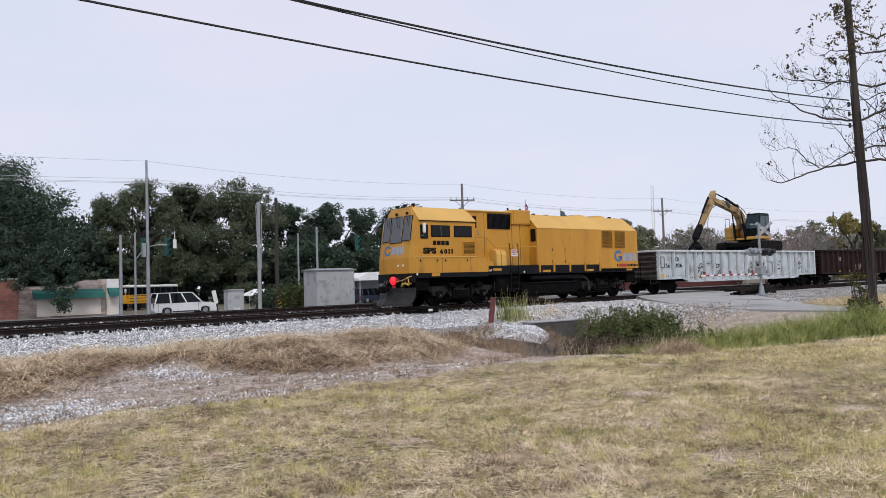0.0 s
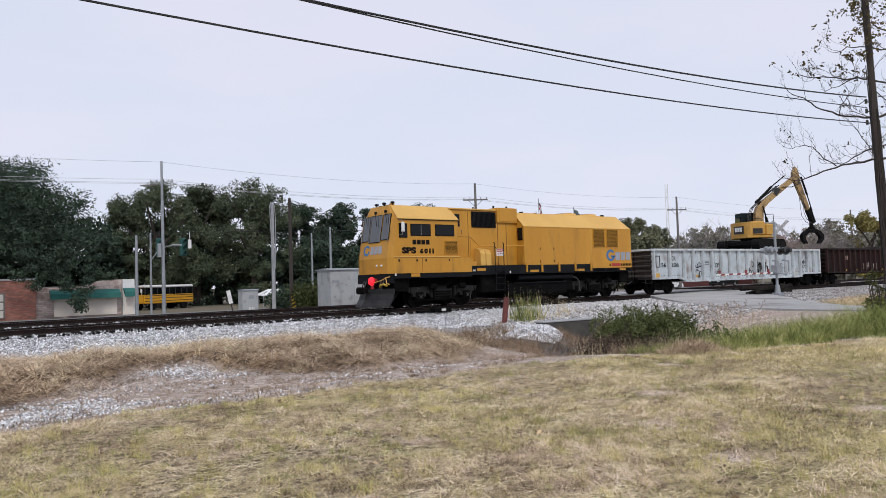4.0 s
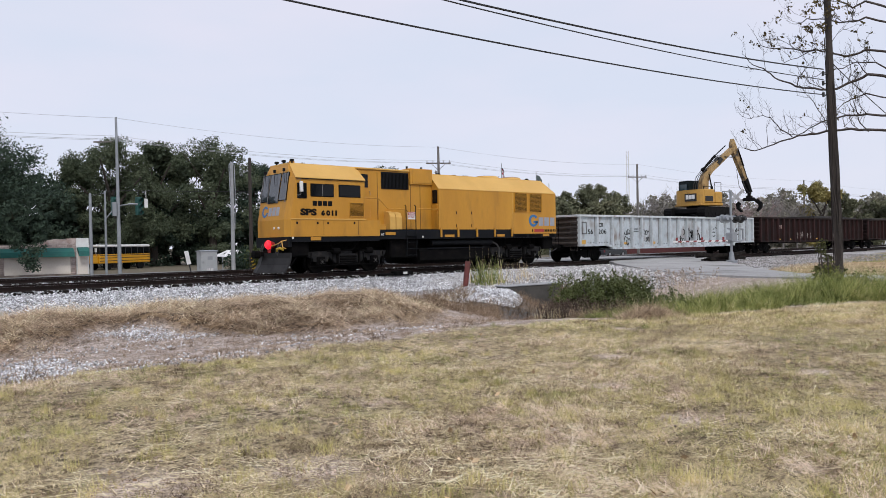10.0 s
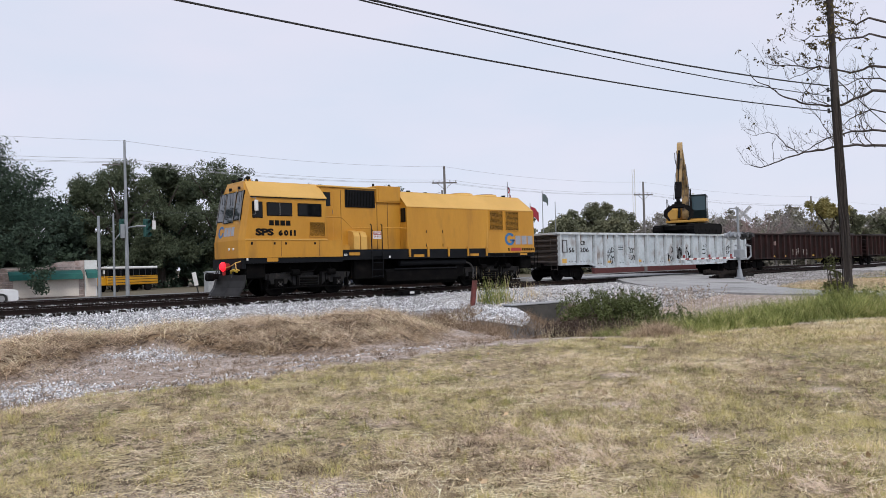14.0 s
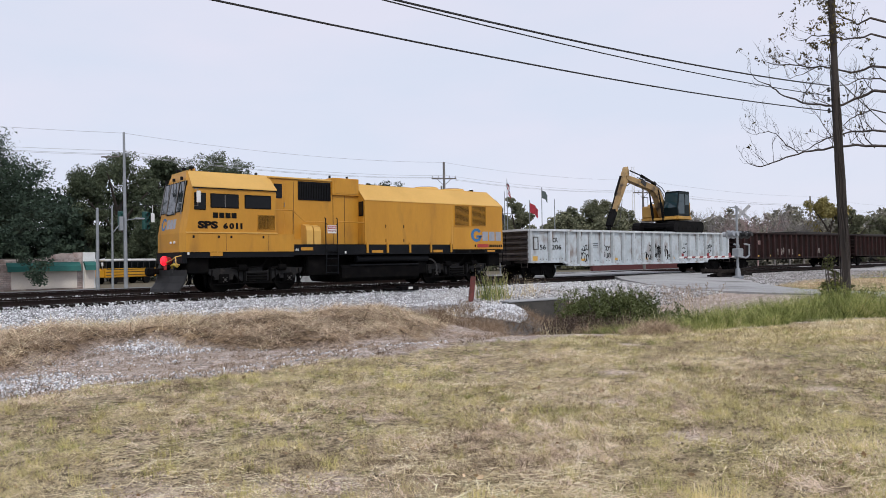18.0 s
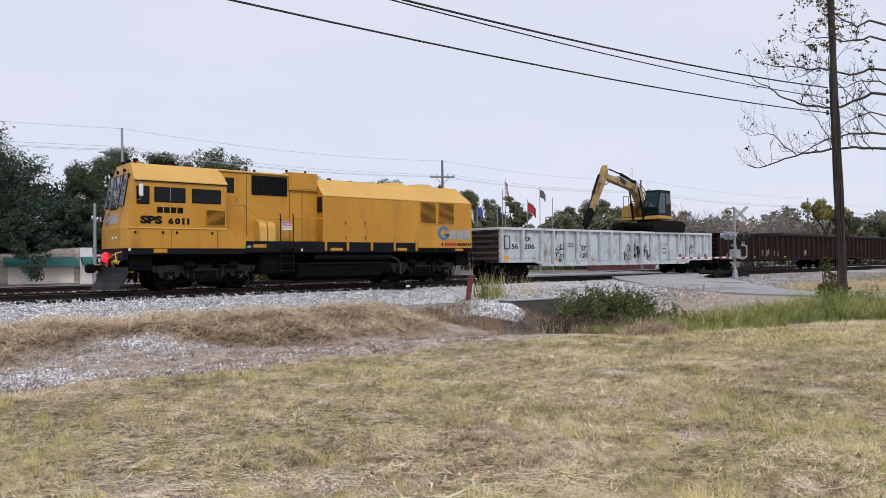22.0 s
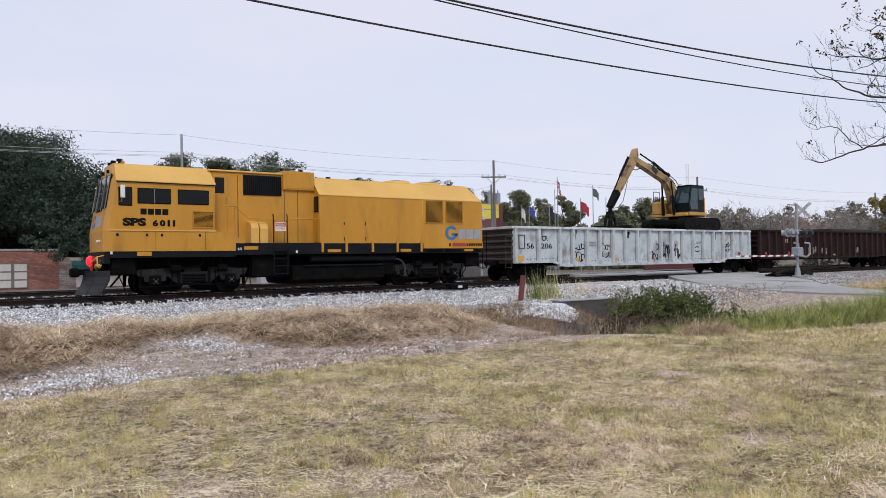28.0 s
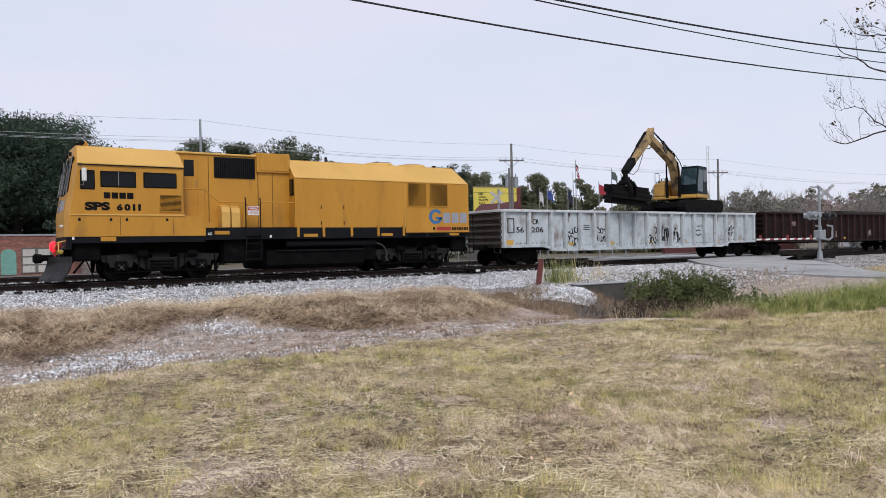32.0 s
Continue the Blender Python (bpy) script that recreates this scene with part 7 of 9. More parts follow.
solid(bm, [(-1.3, -1.2, 1.35), (1.3, -1.2, 1.35), (1.3, 1.2, 1.35), (-1.3, 1.2, 1.35), (-0.3, 0, 1.95), (0.8, 0, 1.95)], [(0, 1, 5, 4), (1, 2, 5), (2, 3, 4, 5), (3, 0, 4), (0, 3, 2, 1)])
part("roof", bm, M_WHITE, tent)
for x in (-1.25, 1.25):
    for y in (-1.15, 1.15):
        boxpart("post", (x - 0.03, x + 0.03, y - 0.03, y + 0.03, 0, 1.36), M_GALV, tent)

# billboard with a slogan over a maroon roof
M_BBY = mat("billboard_yellow", (0.72, 0.60, 0.10), (0.66, 0.55, 0.09), 2, 0.6)
bb = thing("billboard", pose(56.0, 70.4, -1.0, 0, 0, -18), "yellow billboard with black slogan on posts", "billboard")
boxpart("panel", (-3.1, 3.0, -0.1, 0.1, 5.6, 8.95), M_BBY, bb)
for a in ((-3.2, 3.1, 8.95, 9.1), (-3.2, 3.1, 5.45, 5.6)):
    boxpart("frame_rail", (a[0], a[1], -0.16, 0.16, a[2], a[3]), M_GREYPOLE, bb)
boxpart("side_board", (2.6, 3.1, -0.18, -0.1, 5.6, 8.95), M_RUSTPOST, bb)
for k, line in enumerate(("ONE", "CALL,", "THAT'S", "ALL!")):
    words("slogan", line, 0.28, 0.215 * len(line), M_BLACKTXT, bb, pose(-2.5, -0.115, 8.0 - k * 0.39), bold=0.008)
for x in (-2.2, 2.2):
    boxpart("post", (x - 0.15, x + 0.15, 0.1, 0.4, 0, 5.6), M_GREYPOLE, bb)
cot = thing("cottage", pose(52.6, 65.0, -1.0), "small building with a maroon gable roof", "building")
boxpart("wall", (-2.3, 2.3, -2, 4, 0, 4.6), M_GREYPOLE, cot)
bm = bmesh.new()
prism(bm, [(-2.8, 4.4), (0, 6.7), (2.8, 4.4), (2.6, 4.3), (-2.6, 4.3)], "y", -2.4, 4.4)
part("roof", bm, M_ROOFM, cot)
boxpart("window", (-0.7, 0.7, -2.05, -1.99, 1.0, 2.2), M_GLASS, cot)


def flag(az, el, d, colours, w, h, droop, label):
    p = ray_at(az, d)
    top = 1.18 + d * math.tan(radians(el)) + 1.0
    w, h, droop = w * 0.72, h * 0.75, droop * 0.75
    f = thing("flagpole", pose(p.x, p.y, -1.0), label, "flag", "row of flagpoles")
    bm = bmesh.new()
    cyl(bm, (0, 0, 0), (0, 0, top), 0.075, 0.045, 8)
    part("pole", bm, M_GALV, f)
    if colours:
        n = 8
        for c, col in enumerate(colours):
            bm = bmesh.new()
            z1, z0 = top - 0.3 - h * c / len(colours), top - 0.3 - h * (c + 1) / len(colours)
            rows = [[Vector((w * k / n, 0.13 * math.sin(k * 1.1 + c), z - droop * (k / n) ** 1.3)) for k in range(n + 1)] for z in (z0, z1)]
            lo, hi = [bm.verts.new(v) for v in rows[0]], [bm.verts.new(v) for v in rows[1]]
            lo2, hi2 = [bm.verts.new(v + Vector((0, 0.012, 0))) for v in rows[0]], [bm.verts.new(v + Vector((0, 0.012, 0))) for v in rows[1]]
            for k in range(n):
                bm.faces.new((lo[k], lo[k + 1], hi[k + 1], hi[k])), bm.faces.new((lo2[k], hi2[k], hi2[k + 1], lo2[k + 1]))
                bm.faces.new((lo[k], lo2[k], lo2[k + 1], lo[k + 1])), bm.faces.new((hi[k], hi[k + 1], hi2[k + 1], hi2[k]))
            bm.faces.new((lo[0], hi[0], hi2[0], lo2[0])), bm.faces.new((lo[n], lo2[n], hi2[n], hi[n]))
            part("flag", bm, col, f)


def cloth(n_, c):
    return mat(n_, c, tuple(v * 0.85 for v in c), 3, 0.8)


CR_, CW_, CB_, CN_, CG_ = cloth("red_cloth", (0.38, 0.03, 0.05)), cloth("white_cloth", (0.7, 0.7, 0.72)), cloth("blue_cloth", (0.05, 0.09, 0.32)), cloth("navy_cloth", (0.02, 0.025, 0.06)), cloth("grey_green_cloth", (0.1, 0.13, 0.13))
flag(41.85, 4.15, 98, [CW_], 1.1, 1.7, 1.2, "white flag hanging on a metal pole")
flag(42.45, 4.2, 98, [CB_], 1.6, 1.5, 0.8, "blue flag on a metal pole")
flag(44.06, 4.2, 98, [CN_], 1.2, 1.8, 1.2, "navy flag hanging on a metal pole")
flag(44.7, 6.28, 98, [CN_, CR_, CW_, CR_], 0.9, 1.5, 2.0, "striped flag hanging on a tall metal pole")
flag(44.48, 5.3, 100, [], 1, 1, 1, "bare metal flagpole without a flag")
flag(46.45, 4.55, 98, [CR_], 2.4, 1.7, 1.2, "red flag blowing on a metal pole")
flag(47.42, 5.52, 98, [CG_], 1.7, 1.4, 0.9, "grey-green flag blowing on a metal pole")
flag(48.41, 4.6, 98, [], 1, 1, 1, "bare metal flagpole without a flag")
# lattice radio mast far off
mast = thing("radio_mast", pose(325, 232, -1.0), "slim pale lattice radio mast far away", "mast")
bm = bmesh.new()
for k in range(3):
    a = k * 2.1
    cyl(bm, (0.8 * math.cos(a), 0.8 * math.sin(a), 0), (0.8 * math.cos(a), 0.8 * math.sin(a), 50), 0.16, 0.16, 5)
for k in range(40):
    a, b = k * 2.1, (k + 1) * 2.1
    cyl(bm, (0.8 * math.cos(a), 0.8 * math.sin(a), k * 1.25), (0.8 * math.cos(b), 0.8 * math.sin(b), (k + 1) * 1.25), 0.09, 0.09, 4)
part("lattice", bm, M_WHITE, mast)
# low maroon wall far behind the crossing, parked cars beyond
bm = bmesh.new()
box(bm, 88, 125, 70.5, 71.0, -1.1, 0.1)
structure("low_wall", bm, M_ROOFM, "low maroon brick wall beyond the street")
# ---- trees and shrubs ----
def leaf_mat(name, c1, c2):
    return mat(name, c1, c2, 0.35, 0.75, grain=0.25, rand=0.25, spec=0.15)


# next two leaf colours are lightened, the dark one bluer, to carry haze
L_DARK = leaf_mat("dark_oak_leaves", (0.062, 0.090, 0.060), (0.029, 0.048, 0.036))
L_MID = leaf_mat("olive_leaves", (0.120, 0.142, 0.085), (0.055, 0.075, 0.049))
L_YEL = leaf_mat("yellowing_leaves", (0.32, 0.26, 0.09), (0.19, 0.18, 0.075))
# distance haze is put into this paler olive leaf colour
L_FAR = leaf_mat("hazed_olive_leaves", (0.19, 0.19, 0.115), (0.11, 0.125, 0.08))
L_HEDGE = leaf_mat("hedge_leaves", (0.07, 0.085, 0.03), (0.05, 0.06, 0.022))
L_GREYTW = mat("grey_twigs", (0.30, 0.28, 0.27), (0.20, 0.18, 0.17), 0.5, 0.9, rand=0.3)
L_PINKTW = mat("reddish_twigs", (0.30, 0.19, 0.18), (0.33, 0.28, 0.27), 0.3, 0.9, rand=0.3)
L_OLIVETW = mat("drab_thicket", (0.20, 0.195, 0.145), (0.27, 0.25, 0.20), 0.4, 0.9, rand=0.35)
M_BARK = mat("grey_brown_bark", (0.085, 0.07, 0.058), (0.05, 0.042, 0.036), 3, 0.95, bump=0.6, stretch=(3, 3, 0.5))
M_TWIG = mat("dark_twig_bark", (0.085, 0.068, 0.06), (0.055, 0.045, 0.04), 4, 0.9)


def leaves(centres, radii, per, size, g, flat=1.0, squash=0.75):
    """Diamond leaves scattered in clumps: arrays of vertices and faces."""
    n = len(centres)
    idx = np.repeat(np.arange(n), per)
    d = g.normal(size=(len(idx), 3))
    d /= np.linalg.norm(d, axis=1, keepdims=True)
    r = g.random(len(idx)) ** 0.45
    p = np.asarray(centres)[idx] + d * (np.asarray(radii)[idx] * r)[:, None] * np.array([1, 1, squash])
    u = g.normal(size=(len(idx), 3))
    u /= np.linalg.norm(u, axis=1, keepdims=True)
    w = np.cross(u, g.normal(size=(len(idx), 3)))
    w /= np.linalg.norm(w, axis=1, keepdims=True)
    s = size * g.uniform(0.55, 1.35, len(idx))[:, None]
    v = np.stack([p - u * s, p + w * s * 0.5 * flat, p + u * s, p - w * s * 0.5 * flat], 1).reshape(-1, 3)
    return v


def crown_object(name, v, material, parent, label=""):
    f = np.arange(len(v)).reshape(-1, 4)
    ob = mesh_object(name, v, f, material)
    ob.parent = parent
    return tagged(ob, label)


def tree(x, y, base, top, rad, material, seed, label, clumps=70, per=110, size=0.3, low=0.18, gap=0.0, extra=(), drop=None):
    g = np.random.default_rng(seed)
    t = thing("tree", pose(x, y, base), label, "tree", "trees behind the street")
    h = top - base
    bm = bmesh.new()
    cyl(bm, (0, 0, -0.3), (0.1, 0.1, h * 0.45), 0.035 * h, 0.02 * h, 10)
    for k in range(7):
        a = k * 2.4 + seed
        z0 = h * (0.25 + 0.05 * k)
        e = Vector((rad * 0.6 * math.cos(a), rad * 0.6 * math.sin(a), h * (0.5 + 0.06 * k)))
        m = Vector((e.x * 0.45, e.y * 0.45, (z0 + e.z) / 2))
        cyl(bm, (0.05, 0.05, z0), m, 0.014 * h, 0.009 * h, 7)
        cyl(bm, m, e, 0.009 * h, 0.004 * h, 6)
    part("trunk", bm, M_BARK, t)
    cz, rz = h * (1 + low) / 2, h * (1 - low) / 2
    boughs = max(12, clumps // 4)
    zf = g.random(boughs) ** 0.85
    th = g.uniform(0, 2 * np.pi, boughs)
    wide = np.where(zf > 0.35, np.sqrt(np.maximum(1 - ((zf - 0.35) / 0.68) ** 2, 0.0)), 1 - (0.35 - zf) * 0.45)
    wob = 0.86 + 0.2 * np.sin(3 * th + seed + 4 * zf) + 0.12 * np.sin(5 * th + 2.0 * seed)
    r = g.random(boughs) ** 0.42 * wide * wob * rad
    hub = np.stack([r * np.cos(th), r * np.sin(th), h * low + (h * (1 - low) - 0.6) * zf], 1)
    c = np.repeat(hub, 4, 0) + g.normal(size=(boughs * 4, 3)) * np.array([0.13, 0.13, 0.085]) * rad
    c[:, 2] = np.minimum(c[:, 2], h - 0.3)
    if drop:
        c = np.array([q for q in c if not drop(q)])
    rr = g.uniform(0.07, 0.16, len(c)) * rad + 0.25
    v = np.vstack([leaves(c, rr, per, size, g), leaves(c * np.array([0.85, 0.85, 0.93]), rr * 0.95, max(8, per // 5), size * 2.0, g)])
    if len(extra):
        v = np.vstack([v, leaves(np.array(extra), g.uniform(0.5, 0.95, len(extra)), per, size, g)])
    crown_object("crown", v, material, t)
    return t


def polar_tree(az, el, dist, rad, material, seed, label, base=-1.0, **k):
    p = ray_at(az, dist)
    return tree(p.x, p.y, base, 1.18 + dist * math.tan(radians(el)), rad, material, seed, label, **k)


big_extra = [(7.0, -1.0, 2.6), (7.9, -1.2, 1.9), (7.6, -1.1, 1.4), (8.4, -1.3, 2.4), (6.6, -1.1, 3.4), (8.6, -1.2, 3.2), (8.0, -1.2, 0.9), (6.0, -1.0, 4.2), (8.9, -1.0, 4.2), (5.2, -1.0, 3.6), (4.6, -1.0, 2.9), (7.2, -1.0, 4.6), (5.6, -1.1, 4.9), (4.4, -1.0, 4.3), (3.4, -1.0, 3.7), (2.4, -1.0, 4.2), (9.6, -1.0, 5.2), (8.2, -1.0, 5.4), (6.6, -1.0, 5.8), (3.8, -1.0, 5.4)]
tree(5.0, 81.5, -1.0, 13.7, 12.0, L_DARK, 3, "large dark oak spreading over the brick shop", clumps=560, per=220, size=0.125, low=0.28, extra=[(x - 0.8, y - 12.2, z) for x, y, z in big_extra], drop=lambda q: q[2] < 5.6 + 0.5 * math.sin(q[0]))
tree(-8, 66, -1.0, 11.5, 8.5, L_DARK, 4, "large dark oak beside the street", clumps=110, per=130, size=0.24, low=0.24)
for i, (az, el, dist, rad, mt, cl) in enumerate([
        (13.3, 6.9, 97, 4.6, L_MID, 70), (15.2, 8.2, 95, 6.0, L_MID, 110), (18.0, 8.0, 99, 5.4, L_MID, 100), (19.6, 6.9, 104, 5.0, L_DARK, 70), (22.2, 8.2, 98, 6.3, L_MID, 110), (25.3, 6.4, 108, 6.0, L_DARK, 90),
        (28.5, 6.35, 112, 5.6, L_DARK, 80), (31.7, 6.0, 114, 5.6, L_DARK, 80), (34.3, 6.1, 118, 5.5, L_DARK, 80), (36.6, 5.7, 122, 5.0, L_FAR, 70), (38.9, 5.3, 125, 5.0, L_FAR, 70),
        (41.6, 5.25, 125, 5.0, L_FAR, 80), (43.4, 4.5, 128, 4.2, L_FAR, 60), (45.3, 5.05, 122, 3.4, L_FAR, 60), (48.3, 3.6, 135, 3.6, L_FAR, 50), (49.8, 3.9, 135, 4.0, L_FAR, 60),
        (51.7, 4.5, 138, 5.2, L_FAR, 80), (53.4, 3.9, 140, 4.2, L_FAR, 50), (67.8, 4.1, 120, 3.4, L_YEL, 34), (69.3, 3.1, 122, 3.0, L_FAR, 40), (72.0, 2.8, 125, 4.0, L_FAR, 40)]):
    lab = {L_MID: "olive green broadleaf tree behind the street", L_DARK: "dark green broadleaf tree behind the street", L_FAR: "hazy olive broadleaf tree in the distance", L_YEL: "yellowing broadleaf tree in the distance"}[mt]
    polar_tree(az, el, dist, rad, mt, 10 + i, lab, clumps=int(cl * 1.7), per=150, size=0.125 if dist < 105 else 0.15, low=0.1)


def thicket(name, label, az0, az1, d0, d1, top, material, seed, n, per, size, base=-1.0, flat=1.0):
    """A mass of shrubs along an arc, as one stuff object."""
    g = np.random.default_rng(seed)
    az, d = g.uniform(az0, az1, n), g.uniform(d0, d1, n)
    hi = top * (0.82 + 0.14 * np.sin(az * 1.1 + seed) * np.sin(az * 0.37) + 0.07 * g.normal(size=n))
    z = base + g.random(n) ** 0.7 * np.maximum(hi, 0.6)
    c = np.stack([d * np.sin(np.radians(az)), d * np.cos(np.radians(az)), z], 1)
    v = leaves(c, g.uniform(0.7, 1.6, n), per, size, g, flat)
    ob = mesh_object(name, v, np.arange(len(v)).reshape(-1, 4), material)
    return tagged(ob, label, "shrubs", kind="stuff")


thicket("undergrowth", "dark undergrowth below the trees behind the street", 11, 37, 97, 107, 8.6, L_DARK, 31, 800, 75, 0.26)
thicket("undergrowth", "dark trees massed behind the brick shop", -6, 12.5, 90, 98, 11.5, L_DARK, 38, 800, 75, 0.28)
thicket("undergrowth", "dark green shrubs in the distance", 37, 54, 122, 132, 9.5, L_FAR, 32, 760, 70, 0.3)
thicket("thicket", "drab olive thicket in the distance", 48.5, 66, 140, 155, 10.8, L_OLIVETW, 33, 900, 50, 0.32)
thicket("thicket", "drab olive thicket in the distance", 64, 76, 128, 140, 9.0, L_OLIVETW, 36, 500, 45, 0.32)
thicket("hedge", "clipped green hedge beside the street", 25.6, 28.2, 57, 58.2, 2.1, L_HEDGE, 35, 60, 90, 0.12)
thicket("shrub", "dark shrub behind a tent", 23.9, 25.2, 60, 62, 1.9, L_DARK, 37, 25, 70, 0.14)


def bare_tree(x, y, base, h, spread, material, seed, label, depth=5, crook=0.22, rise=(-0.5, 0.9), r0=0.11, group="bare trees in the distance", first=6):
    """Branching limbs and twigs without a crown of leaves."""
    rd = random.Random(seed)
    t = thing("tree", pose(x, y, base), label, "tree", group)
    verts, faces = [], []

    def seg(a, b, ra, rb):
        d = (b - a).normalized()
        u = d.orthogonal().normalized()
        w = d.cross(u)
        k = len(verts)
        for p, r in ((a, ra), (b, rb)):
            for i in range(4):
                q = p + (u * math.cos(i * 1.5708) + w * math.sin(i * 1.5708)) * r
                verts.append(tuple(q))
        for i in range(4):
            j = (i + 1) % 4
            faces.append((k + i, k + j, k + 4 + j, k + 4 + i))

    def grow(p, d, length, r, level):
        n = 4
        for i in range(n):
            d = (d + Vector((rd.uniform(-1, 1), rd.uniform(-1, 1), rd.uniform(*rise))) * crook).normalized()
            q = p + d * (length / n)
            seg(p, q, r * (1 - 0.15 * i), r * (1 - 0.15 * (i + 1)))
            p = q
            if level > 0 and i > 0:
                for _ in range(1 if rd.random() < 0.65 else 2):
                    side = (d + Vector((rd.uniform(-1, 1), rd.uniform(-1, 1), rd.uniform(rise[0], rise[1]))) * 0.95).normalized()
                    grow(p, side, length * rd.uniform(0.42, 0.66), r * 0.5, level - 1)

    trunk = Vector((0, 0, h * 0.3))
    seg(Vector((0, 0, -0.3)), trunk, r0, r0 * 0.8)
    for k in range(first):
        a = k * 6.283 / first + rd.uniform(-0.3, 0.3)
        grow(trunk, Vector((math.cos(a) * spread, math.sin(a) * spread, 1.0)).normalized(), h * 0.45, r0 * 0.6, depth)
    ob = mesh_object("branchwork", verts, faces, material)
    ob.parent = t
    return t


for i, (az, el, d) in enumerate([(54.8, 3.3, 140), (56.3, 3.0, 142), (57.8, 3.6, 138), (59.4, 3.3, 140), (60.9, 3.0, 135)]):
    p = ray_at(az, d)
    bare_tree(p.x, p.y, -1.0, 2.2 + d * math.tan(radians(el)), 0.75, L_GREYTW, 60 + i, "bare grey tree in the distance", depth=3, r0=0.16, first=7)
for i, (az, el, d) in enumerate([(62.0, 3.1, 118), (63.2, 3.15, 116), (64.3, 3.05, 118), (65.3, 2.9, 120), (66.2, 2.6, 120)]):
    p = ray_at(az, d)
    bare_tree(p.x, p.y, -1.0, 2.2 + d * math.tan(radians(el)), 1.0, L_PINKTW if i in (0, 1) else L_GREYTW, 70 + i, "bare tree with pale and reddish twigs in the distance", depth=3, r0=0.13, first=8)

# nearly bare tree beside the utility pole, its limbs reaching past it
SIDE, DEEP = Vector((0.36, -0.93, 0)), Vector((0.93, 0.36, 0))
BOUGH_RUNS = [  # runs of (metres beside the pole, height), thickness at the trunk
    ([(3.3, 3.2), (2.2, 4.3), (0.95, 4.53), (0.28, 4.62), (-0.43, 4.55), (-1.02, 4.53), (-1.55, 4.36), (-2.1, 4.20), (-2.45, 4.14), (-2.75, 4.30)], 0.050),
    ([(3.3, 3.6), (2.2, 4.9), (0.95, 5.03), (0.4, 5.08), (-0.15, 4.98), (-0.7, 4.76), (-1.2, 4.5)], 0.046),
    ([(-1.2, 4.53), (-1.55, 4.82), (-1.85, 5.24), (-2.2, 5.33), (-2.45, 5.26), (-2.58, 5.46)], 0.020),
    ([(3.3, 4.6), (2.2, 6.0), (1.0, 6.33), (0.45, 6.13), (-0.05, 5.97), (-0.5, 6.07), (-1.1, 6.24), (-1.5, 6.43), (-1.85, 6.75), (-2.05, 6.92), (-2.4, 7.12), (-2.72, 7.54)], 0.052),
    ([(3.3, 5.6), (2.3, 6.8), (0.95, 7.14), (0.4, 7.06), (-0.1, 7.25), (-0.6, 7.38), (-1.3, 7.50), (-1.8, 7.64), (-2.3, 7.84)], 0.046),
    ([(-0.45, 7.33), (-1.0, 7.14), (-1.6, 6.95)], 0.018),
    ([(3.3, 6.6), (2.2, 7.9), (0.95, 8.62), (0.6, 8.50), (0.2, 8.72), (-0.1, 9.1), (-0.4, 9.6)], 0.044),
    ([(3.3, 6.2), (2.0, 7.6), (0.95, 8.02), (0.4, 8.0), (-0.15, 8.14), (-0.7, 8.3), (-1.2, 8.1)], 0.040),
    ([(3.3, 7.4), (2.2, 9.2), (0.9, 9.9), (0.1, 10.3), (-0.6, 10.8)], 0.044),
    ([(3.3, 4.0), (2.2, 5.3), (0.95, 5.75), (0.55, 5.62), (0.2, 5.4), (0.0, 5.2)], 0.030),
    ([(3.3, 4.3), (2.4, 5.7), (1.2, 6.6), (0.7, 6.75), (0.3, 6.55), (-0.3, 6.5), (-0.75, 6.3)], 0.030),
    ([(1.0, 4.55), (0.75, 4.85), (0.6, 5.5), (0.35, 6.1)], 0.018), ([(-1.05, 6.22), (-1.0, 6.55), (-0.6, 6.95), (-0.5, 7.3)], 0.016), ([(-0.2, 4.98), (-0.55, 5.6), (-0.75, 5.9)], 0.014)]


